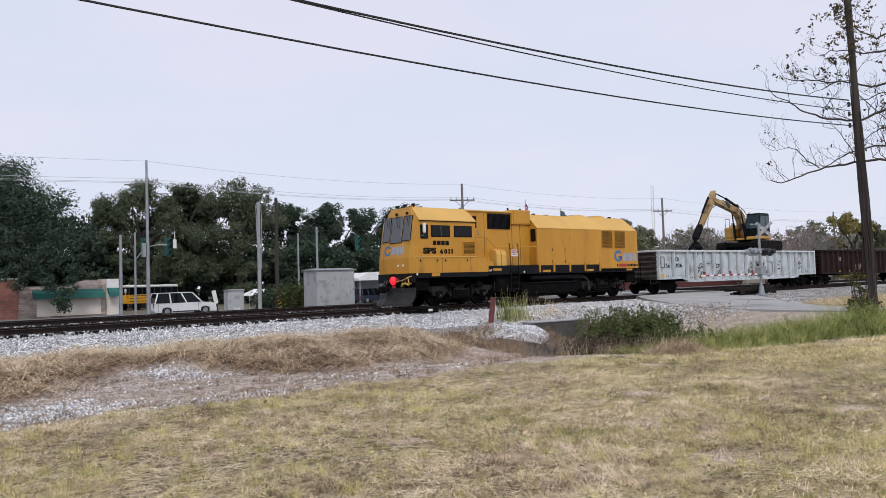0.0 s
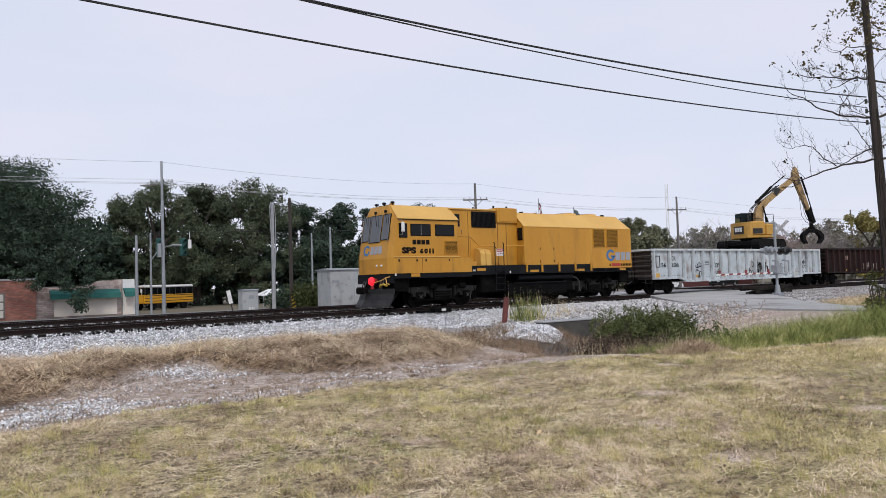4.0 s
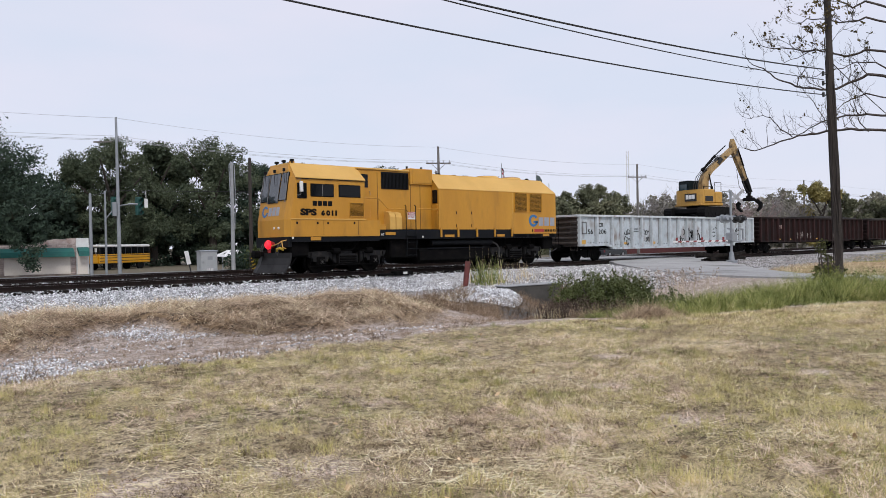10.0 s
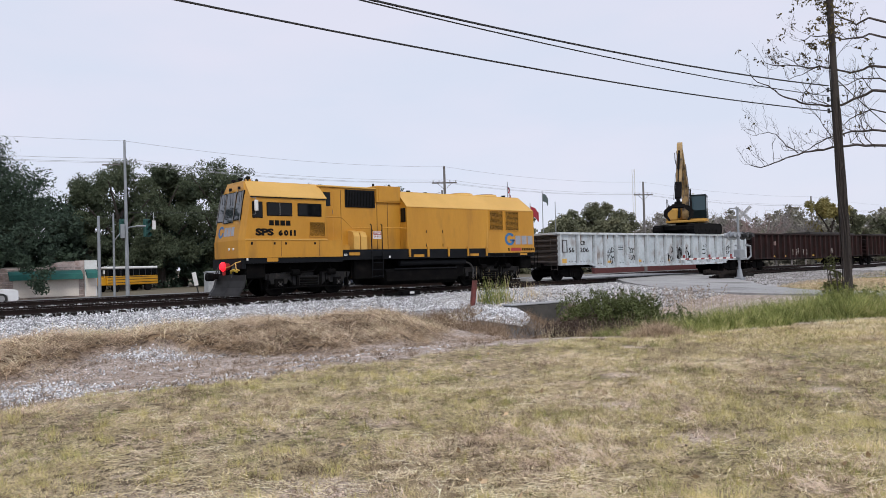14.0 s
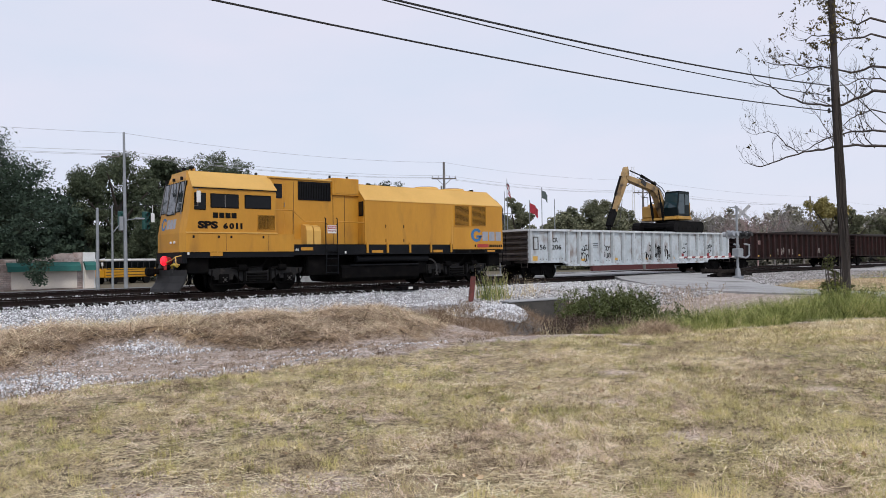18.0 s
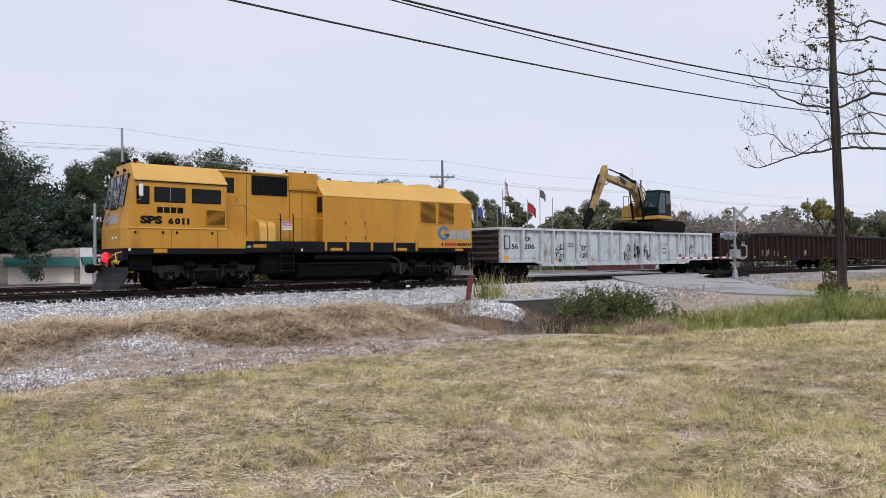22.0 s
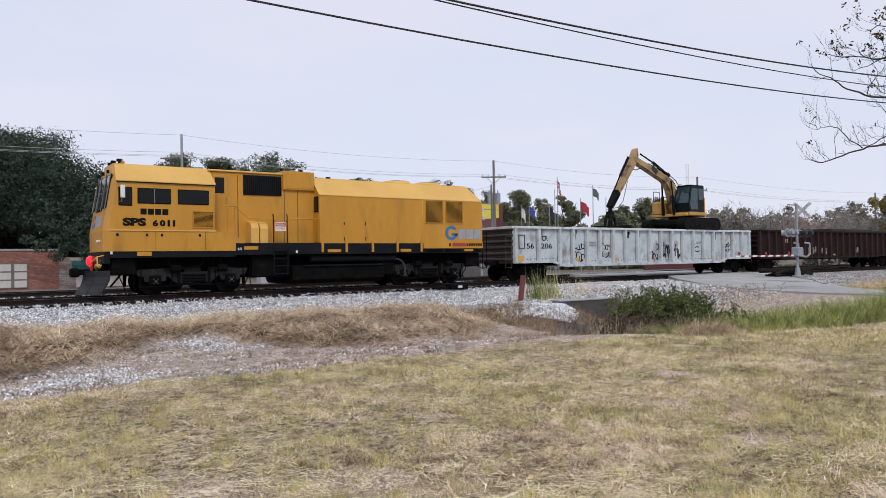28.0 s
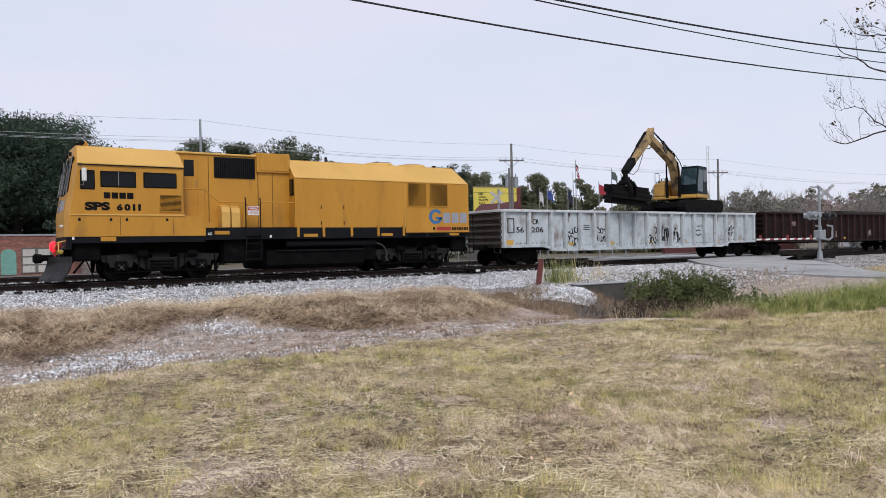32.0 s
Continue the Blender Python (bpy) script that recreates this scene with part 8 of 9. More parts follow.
def limb_tree(label, m, material, seed):
    rd = random.Random(seed)
    t = thing("tree", m, label, "tree")
    verts, faces, tips = [], [], []

    def seg(a, b, ra, rb):
        d = (b - a).normalized()
        u = d.orthogonal().normalized()
        w = d.cross(u)
        k = len(verts)
        for q, r in ((a, ra), (b, rb)):
            verts.extend(tuple(q + (u * math.cos(i * 1.2566) + w * math.sin(i * 1.2566)) * r) for i in range(5))
        faces.extend((k + i, k + (i + 1) % 5, k + 5 + (i + 1) % 5, k + 5 + i) for i in range(5))

    def twig(q, d, length, r, level):
        n = 5
        for i in range(n):
            d = (d + Vector((rd.uniform(-1, 1), rd.uniform(-1, 1), rd.uniform(-0.55, 1.0))) * 0.42).normalized()
            e = q + d * (length / n)
            seg(q, e, r * (1 - 0.12 * i), r * (0.88 - 0.12 * i))
            q = e
            if level and rd.random() < 0.6:
                side = (d + Vector((rd.uniform(-1, 1), rd.uniform(-1, 1), rd.uniform(-0.3, 1.1))) * 0.9).normalized()
                twig(q, side, length * rd.uniform(0.4, 0.65), r * 0.6, level - 1)
        tips.append(q)

    for run, r0 in BOUGH_RUNS:
        total, q, deep = len(run) * 3, None, rd.uniform(0.3, 0.9)
        k = 0
        for (s0, z0_), (s1_, z1_) in zip(run, run[1:]):
            for f in (0, 1 / 3, 2 / 3):
                e = SIDE * (s0 + (s1_ - s0) * f) + DEEP * (deep + 0.08 * math.sin(k * 0.9)) + Vector((0, 0, z0_ + (z1_ - z0_) * f + rd.uniform(-0.035, 0.035)))
                r = max(r0 * (1 - 0.85 * k / total), 0.006)
                if q is not None:
                    seg(q, e, r * 1.04, r)
                    s_now = (e - q).normalized()
                    if s0 < 1.8 and rd.random() < 0.62:
                        d = (s_now * 0.5 + Vector((rd.uniform(-0.5, 0.5), rd.uniform(-0.5, 0.5), rd.uniform(-0.35, 1.0)))).normalized()
                        twig(e, d, rd.uniform(0.35, 1.0), max(r * 0.42, 0.006), 2)
                q = e
                k += 1
        twig(q, (SIDE * -1 + Vector((0, 0, 0.4))).normalized(), 0.35, 0.006, 1)
    ob = mesh_object("branchwork", verts, faces, material)
    ob.parent = t
    g_ = np.random.default_rng(seed)
    pick = [tuple(q) for q in tips if rd.random() < (0.24 if q.z > 7.3 else 0.03)]
    crown_object("foliage", leaves(pick, [0.13] * len(pick), 4, 0.062, g_), leaf_mat("last_brown_leaves", (0.12, 0.085, 0.045), (0.07, 0.075, 0.032)), t, "a few last leaves")
    bm = bmesh.new()
    foot = SIDE * 3.5 + DEEP * 0.6
    cyl(bm, foot + Vector((0, 0, -0.2)), foot + Vector((0, 0, 5)) - SIDE * 0.2, 0.16, 0.11, 10)
    cyl(bm, foot + Vector((0, 0, 5)) - SIDE * 0.2, foot + Vector((0, 0, 11)) - SIDE * 0.4, 0.11, 0.05, 8)
    part("trunk", bm, M_TWIG, t)
    return t


near_tree = limb_tree("nearly bare tree with crooked limbs reaching past a pole", pose(PX - 0.04, PY + 0.1, 0), M_TWIG, 91)
gv = np.random.default_rng(77)
cv = np.stack([gv.normal(size=34) * 0.16 - 0.1, gv.normal(size=34) * 0.42 + 0.2, gv.uniform(7.7, 9.7, 34)], 1)
crown_object("vine_foliage", leaves(cv, np.full(34, 0.22), 14, 0.06, gv), leaf_mat("turning_vine_leaves", (0.14, 0.10, 0.045), (0.09, 0.085, 0.035)), near_tree, "olive and brown vine leaves clinging high up")
# ---- grass, straw, stones, weeds ----
def blades(x, y, z, height, width, lean, g):
    """One tapering blade (a triangle) at each place, leaning at random."""
    n = len(x)
    a, b = g.uniform(0, 2 * np.pi, n), g.uniform(0, 2 * np.pi, n)
    base = np.stack([x, y, z], 1)
    side = np.stack([np.cos(a), np.sin(a), np.zeros(n)], 1) * (width / 2)[:, None]
    tip = base + np.stack([np.cos(b) * lean, np.sin(b) * lean, np.sqrt(np.maximum(1 - lean**2, 0.0))], 1) * height[:, None]
    return np.stack([base - side, base + side, tip], 1).reshape(-1, 3)


def stuff_tris(name, v, material, label, category):
    ob = mesh_object(name, v, np.arange(len(v)).reshape(-1, 3), material)
    return tagged(ob, label, category, kind="stuff")


def on_lawn(x, y):
    return y + 0.35 * np.sin(x * 1.9) * np.sin(y * 1.3) + 0.12 * np.sin(x * 7.0) < lawn_edge(x)


def scatter(n, az0, az1, d0, d1, g, power=1.0):
    d = d0 + (d1 - d0) * g.random(n) ** power
    az = np.radians(g.uniform(az0, az1, n))
    return d * np.sin(az), d * np.cos(az)


def grass_mat(name, *stops):
    """Blades in several colours, one for each blade."""
    m = bpy.data.materials.new(name)
    m.use_nodes = True
    n, l = m.node_tree.nodes, m.node_tree.links
    b = n["Principled BSDF"]
    b.inputs["Roughness"].default_value, b.inputs["Specular IOR Level"].default_value = 0.85, 0.12
    geo, r = n.new("ShaderNodeNewGeometry"), n.new("ShaderNodeValToRGB")
    last = None
    for scale, gain in ((1.1, 1.1), (4.5, 1.3), (14.0, 0.7)):
        no, ad = n.new("ShaderNodeTexNoise"), n.new("ShaderNodeMath")
        no.inputs["Scale"].default_value, no.inputs["Detail"].default_value = scale, 2.0
        l.new(geo.outputs["Position"], no.inputs["Vector"])
        ad.operation = "MULTIPLY_ADD"
        l.new(no.outputs["Fac"], ad.inputs[0])
        ad.inputs[1].default_value = gain
        if last is None:
            ad.inputs[2].default_value = -1.3
        else:
            l.new(last, ad.inputs[2])
        last = ad.outputs[0]
    sh = n.new("ShaderNodeMath")
    sh.operation = "MULTIPLY_ADD"
    l.new(geo.outputs["Random Per Island"], sh.inputs[0])
    sh.inputs[1].default_value = 0.5
    l.new(last, sh.inputs[2])
    e = r.color_ramp.elements
    while len(e) < len(stops):
        e.new(0.5)
    for k, c in enumerate(stops):
        e[k].position, e[k].color = k / (len(stops) - 1), (*c, 1)
    l.new(sh.outputs[0], r.inputs["Fac"])
    l.new(r.outputs["Color"], b.inputs["Base Color"])
    return m


M_TURF = grass_mat("matted_turf", (0.10, 0.075, 0.05), (0.36, 0.30, 0.16), (0.66, 0.54, 0.32), (0.56, 0.50, 0.22), (0.86, 0.70, 0.47), (0.93, 0.80, 0.60))
M_GREEN = grass_mat("green_grass", (0.20, 0.17, 0.075), (0.48, 0.44, 0.17), (0.70, 0.61, 0.27), (0.87, 0.74, 0.42))
M_FRESH = grass_mat("fresh_grass", (0.13, 0.14, 0.045), (0.30, 0.33, 0.11), (0.50, 0.49, 0.19), (0.66, 0.60, 0.29))
M_DRY = grass_mat("dry_grass", (0.16, 0.115, 0.075), (0.42, 0.32, 0.20), (0.64, 0.512, 0.301), (0.845, 0.704, 0.435), (0.92, 0.87, 0.589))
M_PALE = grass_mat("bleached_grass", (0.448, 0.347, 0.202), (0.739, 0.616, 0.381), (0.896, 0.784, 0.538), (0.92, 0.885, 0.65))
M_BROWN = grass_mat("dead_brown_grass", (0.07, 0.05, 0.036), (0.19, 0.135, 0.09), (0.34, 0.25, 0.175), (0.52, 0.40, 0.29))
M_STRAW = grass_mat("tan_straw", (0.10, 0.07, 0.05), (0.36, 0.262, 0.178), (0.63, 0.48, 0.33), (0.83, 0.67, 0.475), (0.92, 0.81, 0.61))
M_TALL = grass_mat("tall_green_grass", (0.028, 0.034, 0.014), (0.11, 0.14, 0.045), (0.26, 0.295, 0.09), (0.42, 0.43, 0.15), (0.66, 0.58, 0.32))
M_PINK = grass_mat("pinkish_straw", (0.14, 0.10, 0.075), (0.46, 0.34, 0.25), (0.74, 0.56, 0.42), (0.88, 0.72, 0.56), (0.92, 0.80, 0.64))
M_REED = mat("pale_seed_heads", (0.42, 0.33, 0.27), (0.34, 0.27, 0.2), 2, 0.9, rand=0.3)

g = np.random.default_rng(21)


def lawn_layer(n, per, spread, mat_, name, label, hmin, hmax, wmin, wmax, leanlo, leanhi, want, seed, comb=0.0):
    """Tufts of blades, thicker where the patches want them."""
    x, y = scatter(n, 2, 76, 3.6, 17.5, g, 1.6)
    p = patch_noise(x, y, 1.3, seed) * 0.5 + patch_noise(x, y, 4.5, seed + 1) * 0.3 + patch_noise(x, y, 11.0, seed + 2) * 0.2
    ok = on_lawn(x, y) & (g.random(n) < np.clip((p - want[0]) / (want[1] - want[0]), 0.02, 1)) & (g.random(n) > (0.7 if mat_ is M_BROWN else 1.1) * bare_patch(x, y))
    x, y = x[ok], y[ok]
    size = np.repeat(g.uniform(0.55, 1.35, len(x)) * (0.55 + 0.9 * patch_noise(x, y, 7.0, seed + 40)), per)
    x, y = np.repeat(x, per), np.repeat(y, per)
    d = np.hypot(x, y)
    k = 1 + 0.045 * (d - 5)
    m = len(x)
    x, y = x + g.normal(size=m) * spread * k, y + g.normal(size=m) * spread * k
    h, w, lean = g.uniform(hmin, hmax, m) * k * size, g.uniform(wmin, wmax, m) * k, g.uniform(leanlo, leanhi, m)
    z = ground_z(x, y) - 0.004 + g.random(m) ** 2 * 0.03
    if comb:
        a = np.repeat(g.uniform(0, 2 * np.pi, m // per), per) + g.normal(size=m) * comb
        base = np.stack([x, y, z], 1)
        side = np.stack([-np.sin(a), np.cos(a), np.zeros(m)], 1) * (w / 2)[:, None]
        tip = base + np.stack([np.cos(a) * lean, np.sin(a) * lean, np.sqrt(np.maximum(1 - lean**2, 0))], 1) * h[:, None]
        v = np.stack([base - side, base + side, tip], 1).reshape(-1, 3)
    else:
        v = blades(x, y, z, h, w, lean, g)
    stuff_tris(name, v, mat_, label, "grass")


lawn_layer(70000, 6, 0.05, M_TURF, "grass", "short matted olive and straw coloured turf", 0.03, 0.09, 0.003, 0.0065, 0.88, 0.998, (0.30, 0.48), 31, 0.7)
lawn_layer(34000, 8, 0.05, M_DRY, "dry_grass", "mown dry grass lying on the lawn", 0.03, 0.10, 0.003, 0.006, 0.9, 0.999, (0.40, 0.54), 9, 0.5)
lawn_layer(18000, 9, 0.03, M_GREEN, "grass", "short yellowish green lawn grass", 0.025, 0.065, 0.003, 0.006, 0.3, 0.97, (0.48, 0.58), 1)
lawn_layer(9000, 10, 0.025, M_FRESH, "grass", "fresh green grass tufts in the lawn", 0.03, 0.08, 0.003, 0.006, 0.1, 0.85, (0.54, 0.62), 5)
lawn_layer(20000, 8, 0.05, M_PINK, "dry_grass", "bleached clippings strewn over the lawn", 0.04, 0.12, 0.004, 0.008, 0.93, 0.999, (0.50, 0.58), 23, 0.35)
lawn_layer(26000, 9, 0.03, M_BROWN, "dead_grass", "dead brown grass stems in the lawn", 0.02, 0.06, 0.003, 0.007, 0.4, 0.98, (0.48, 0.56), 13)

# broken twigs, stalks and pebbles strewn over the lawn
n = 3200
x, y = scatter(n, 2, 76, 3.6, 14, g, 1.2)
ok = on_lawn(x, y)
x, y = x[ok], y[ok]
m = len(x)
a, h = g.uniform(0, 2 * np.pi, m), g.uniform(0.05, 0.22, m)
base = np.stack([x, y, ground_z(x, y) + g.uniform(0.015, 0.05, m)], 1)
side = np.stack([-np.sin(a), np.cos(a), np.zeros(m)], 1) * g.uniform(0.003, 0.006, m)[:, None]
tip = base + np.stack([np.cos(a) * h, np.sin(a) * h, g.normal(size=m) * 0.012], 1)
stuff_tris("twig_litter", np.stack([base - side, base + side, tip], 1).reshape(-1, 3), M_BROWN, "dark broken twigs and stalks on the lawn", "twigs")
x, y = scatter(14000, 2, 76, 3.6, 10, g, 1.4)
ok = on_lawn(x, y) & (bare_patch(x, y) > 0.45)
x, y = x[ok], y[ok]
PEBBLES = x, y

# the lawn farther off, towards the road
n = 60000
az, d = np.radians(g.uniform(52, 77, n)), g.uniform(14.5, 26.5, n)
x, y = d * np.sin(az), d * np.cos(az)
ok = on_lawn(x, y) & (x < 23.6)
x, y = x[ok], y[ok]
for k, (mt, name, lab) in enumerate(((M_DRY, "dry_grass", "mown dry grass on the far lawn"), (M_GREEN, "grass", "short yellowish grass on the far lawn"), (M_PALE, "dry_grass", "pale clippings on the far lawn"))):
    q = (patch_noise(x, y, 1.6, 120 + k) > (0.35, 0.5, 0.54)[k]) & (g.random(len(x)) < 0.7)
    m = int(q.sum())
    stuff_tris(name, blades(x[q], y[q], ground_z(x[q], y[q]), g.uniform(0.06, 0.16, m), g.uniform(0.008, 0.016, m), g.uniform(0.7, 0.99, m), g), mt, lab, "grass")

# heaped swathes of cut straw on the near lawn
n = 5200
x, y = scatter(n, 24, 78, 3.4, 9.5, g, 1.5)
ok = g.random(n) < np.clip(5.0 * (patch_noise(x, y, 1.7, 77) * 0.6 + patch_noise(x, y, 5.0, 78) * 0.4 - 0.52), 0, 1) * np.interp(np.degrees(np.arctan2(x, y)), [24, 45, 60], [0.3, 0.7, 1.0])
x, y = x[ok], y[ok]
lift = np.repeat(g.random(len(x)) ** 2 * 0.06, 18)
m = len(x) * 18
a = np.repeat(g.normal(size=len(x)) * 0.9 + 2.4, 18) + g.normal(size=m) * 0.55
x, y = np.repeat(x, 18) + g.normal(size=m) * 0.06, np.repeat(y, 18) + g.normal(size=m) * 0.05
h, w, lean = g.uniform(0.05, 0.17, m), g.uniform(0.004, 0.008, m), g.uniform(0.85, 0.999, m)
base = np.stack([x, y, ground_z(x, y) + 0.01 + g.random(m) * lift], 1)
side = np.stack([-np.sin(a), np.cos(a), np.zeros(m)], 1) * (w / 2)[:, None]
tip = base + np.stack([np.cos(a) * lean, np.sin(a) * lean, np.sqrt(1 - lean**2) * g.choice([-0.4, 0.4, 1.0], m)], 1) * h[:, None]
stuff_tris("dry_grass", np.stack([base - side, base + side, tip], 1).reshape(-1, 3), M_PINK, "heaped swathes of cut pinkish straw on the lawn", "grass")
# long single stems and curled dead leaves lying on the lawn
for count, lo, hi, mt, lab in ((21000, 0.07, 0.26, M_PALE, "long bleached stems lying on the lawn"), (5000, 0.08, 0.28, M_BROWN, "long dark stems lying on the lawn")):
    x, y = scatter(count, 2, 77, 3.5, 16, g, 1.5)
    ok = on_lawn(x, y) & (patch_noise(x, y, 2.0, 160) * 0.6 + patch_noise(x, y, 6.0, 161) * 0.4 > (0.485 if mt is M_PALE else 0.38))
    x, y = x[ok], y[ok]
    m = len(x)
    a, h = g.normal(size=m) * 0.7 + np.where(g.random(m) < 0.5, 2.6, -0.5), g.uniform(lo, hi, m)
    k = 1 + 0.05 * (np.hypot(x, y) - 5)
    base = np.stack([x, y, ground_z(x, y) + g.uniform(0.02, 0.055, m)], 1)
    side = np.stack([-np.sin(a), np.cos(a), np.zeros(m)], 1) * (g.uniform(0.0025, 0.0055, m) * k)[:, None]
    tip = base + np.stack([np.cos(a) * h, np.sin(a) * h, g.normal(size=m) * 0.02], 1)
    stuff_tris("dry_grass", np.stack([base - side, base + side, tip], 1).reshape(-1, 3), mt, lab, "grass")
x, y = scatter(170, 4, 76, 3.8, 13, g, 1.3)
ok = on_lawn(x, y)
x, y = x[ok], y[ok]
v = leaves(np.stack([x, y, ground_z(x, y) + 0.045], 1), np.full(len(x), 0.01), 1, 0.03, g, 1.2)
tagged(mesh_object("fallen_leaves", v, np.arange(len(v)).reshape(-1, 4), mat("dead_leaf", (0.62, 0.46, 0.28), (0.34, 0.22, 0.12), 3, 0.8, rand=0.4)), "curled tan fallen leaves on the lawn", "leaves", kind="stuff")
# lone taller tufts
n = 260
x, y = scatter(n, 6, 77, 3.7, 11, g, 1.3)
ok = on_lawn(x, y)
x, y = np.repeat(x[ok], 46), np.repeat(y[ok], 46)
m = len(x)
x, y = x + g.normal(size=m) * 0.045, y + g.normal(size=m) * 0.045
stuff_tris("grass", blades(x, y, ground_z(x, y), g.uniform(0.05, 0.16, m), g.uniform(0.003, 0.006, m), g.uniform(0.05, 0.7, m), g), M_GREEN, "taller yellowish tufts left standing in the lawn", "grass")


# long straw on the bank, in tangled heaps
n = 22000
x, y = g.uniform(-1, 18, n), g.uniform(10.5, 22.6, n)
ok = (y > straw_edge(x)) & (g.random(n) < np.clip(0.45 + 2.2 * (patch_noise(x, y, 1.6, 40) - 0.4), 0.25, 1)) & (y < 21.1 + 0.3 * np.sin(x * 2.2)) & (x < 16.4 + 0.5 * np.sin(y * 2))
x, y = np.repeat(x[ok], 9), np.repeat(y[ok], 9)
m = len(x)
a = np.repeat(g.normal(size=m // 9) * 0.9, 9) + g.normal(size=m) * 0.45 + np.where(g.random(m) < 0.5, np.pi, 0)
heap = np.repeat(g.random(m // 9) ** 2 * 0.12, 9)
x, y, h, w, lean = x + g.normal(size=m) * 0.12, y + g.normal(size=m) * 0.12, g.uniform(0.12, 0.6, m), g.uniform(0.006, 0.017, m), g.uniform(0.85, 0.999, m)
base = np.stack([x, y, ground_z(x, y) + g.random(m) * (0.03 + heap)], 1)
side = np.stack([-np.sin(a), np.cos(a), np.zeros(m)], 1) * (w / 2)[:, None]
tip = base + np.stack([np.cos(a) * lean, np.sin(a) * lean, np.sqrt(1 - lean**2) * g.choice([-0.2, 0.5, 1.0], m)], 1) * h[:, None]
stuff_tris("straw", np.stack([base - side, base + side, tip], 1).reshape(-1, 3), M_STRAW, "long tan straw lying tangled on the bank", "straw")
x, y = g.uniform(-1, 17.5, 30000), g.uniform(11, 21.0, 30000)
ok = (y > straw_edge(x)) & (patch_noise(x, y, 1.5, 44) > 0.5)
x, y = x[ok], y[ok]
stuff_tris("dead_stalks", blades(x, y, ground_z(x, y), g.uniform(0.05, 0.2, len(x)), g.uniform(0.01, 0.02, len(x)), g.uniform(0.85, 0.99, len(x)), g), M_BROWN, "dark dead stalks in the straw", "straw")
# long bleached stems thrown over the bank in loose sheaves, and matted hollows between
for count, per_, mt, far_, lift_, lab in ((560, 26, M_PALE, 0.26, 0.16, "bleached stems thrown in sheaves over the bank"), (900, 40, M_BROWN, 0.30, 0.08, "rotten brown thatch matted on the bank"), (300, 24, M_PINK, 0.26, 0.16, "pinkish stems thrown in sheaves over the bank")):
    x, y = g.uniform(-1, 19.0, count), g.uniform(10.5, 20.8, count)
    ok = (y > straw_edge(x) + 0.15) & (patch_noise(x, y, 1.2, 140 + per_) > 0.46)
    x, y = np.repeat(x[ok], per_), np.repeat(y[ok], per_)
    m = len(x)
    a = np.repeat(g.normal(size=m // per_) * 1.2, per_) + g.normal(size=m) * 0.5 + np.where(g.random(m) < 0.5, np.pi, 0)
    x, y = x + g.normal(size=m) * far_, y + g.normal(size=m) * far_ * 0.6
    h, w, lean = g.uniform(0.15, 0.7, m), g.uniform(0.006, 0.014, m), g.uniform(0.8, 0.999, m)
    base = np.stack([x, y, ground_z(x, y) + 0.05 + g.random(m) * lift_], 1)
    side = np.stack([-np.sin(a), np.cos(a), np.zeros(m)], 1) * (w / 2)[:, None]
    tip = base + np.stack([np.cos(a) * lean, np.sin(a) * lean, np.sqrt(1 - lean**2) * g.choice([-0.5, 0.2, 0.8], m)], 1) * h[:, None]
    stuff_tris("straw", np.stack([base - side, base + side, tip], 1).reshape(-1, 3), mt, lab, "straw")
x, y = g.uniform(-1, 16, 9000), g.uniform(20.0, 21.6, 9000)
ok = patch_noise(x, y, 1.1, 150) > 0.5
x, y = x[ok], y[ok]
stuff_tris("grass", blades(x, y, ground_z(x, y) + 0.05, g.uniform(0.05, 0.2, len(x)), g.uniform(0.008, 0.016, len(x)), g.uniform(0.2, 0.9, len(x)), g), M_FRESH, "sparse green grass along the foot of the ballast", "grass")
# small dead tufts and twigs on the bare path
x, y = scatter(700, 2, 45, 10.3, 17, g)
ok = ~on_lawn(x, y) & (y < straw_edge(x) + 0.4)
x, y = np.repeat(x[ok], 14), np.repeat(y[ok], 14)
m = len(x)
x, y = x + g.normal(size=m) * 0.06, y + g.normal(size=m) * 0.05
stuff_tris("dead_grass", blades(x, y, ground_z(x, y), g.uniform(0.02, 0.11, m), g.uniform(0.008, 0.016, m), g.uniform(0.2, 0.98, m), g), M_BROWN, "small dead tufts on the bare path", "grass")
x, y = g.uniform(1, 24, 14000), g.uniform(8, 24, 14000)
ok = (np.abs(y - lawn_edge(x) + 0.35) < 0.35 + 0.35 * np.sin(x)) & (patch_noise(x, y, 1.0, 47) > 0.5)
x, y = x[ok], y[ok]
stuff_tris("grass", blades(x, y, ground_z(x, y), g.uniform(0.04, 0.14, len(x)), g.uniform(0.008, 0.015, len(x)), g.uniform(0.1, 0.9, len(x)), g), M_FRESH, "green tufts along the edge of the lawn", "grass")

n = 60000
x, y = g.uniform(-1, 17, n), g.uniform(8.5, 19.5, n)
ok = ~on_lawn(x, y) & (y < straw_edge(x) + 0.3) & (g.random(n) < np.clip(3.0 * (0.6 * patch_noise(x, y, 2.0, 48) + 0.4 * patch_noise(x, y, 6.0, 49)) - 1.05, 0.08, 1))
x, y = x[ok], y[ok]
for k, (mt, lab) in enumerate(((M_BROWN, "dark rotten litter on the bare path"), (M_PINK, "pale straw litter on the bare path"))):
    q = g.random(len(x)) < (0.6, 0.3)[k]
    m = int(q.sum())
    stuff_tris("straw", blades(x[q], y[q], ground_z(x[q], y[q]) + 0.006, g.uniform(0.03, 0.14, m), g.uniform(0.006, 0.016, m), g.uniform(0.9, 0.999, m), g), mt, lab, "straw")

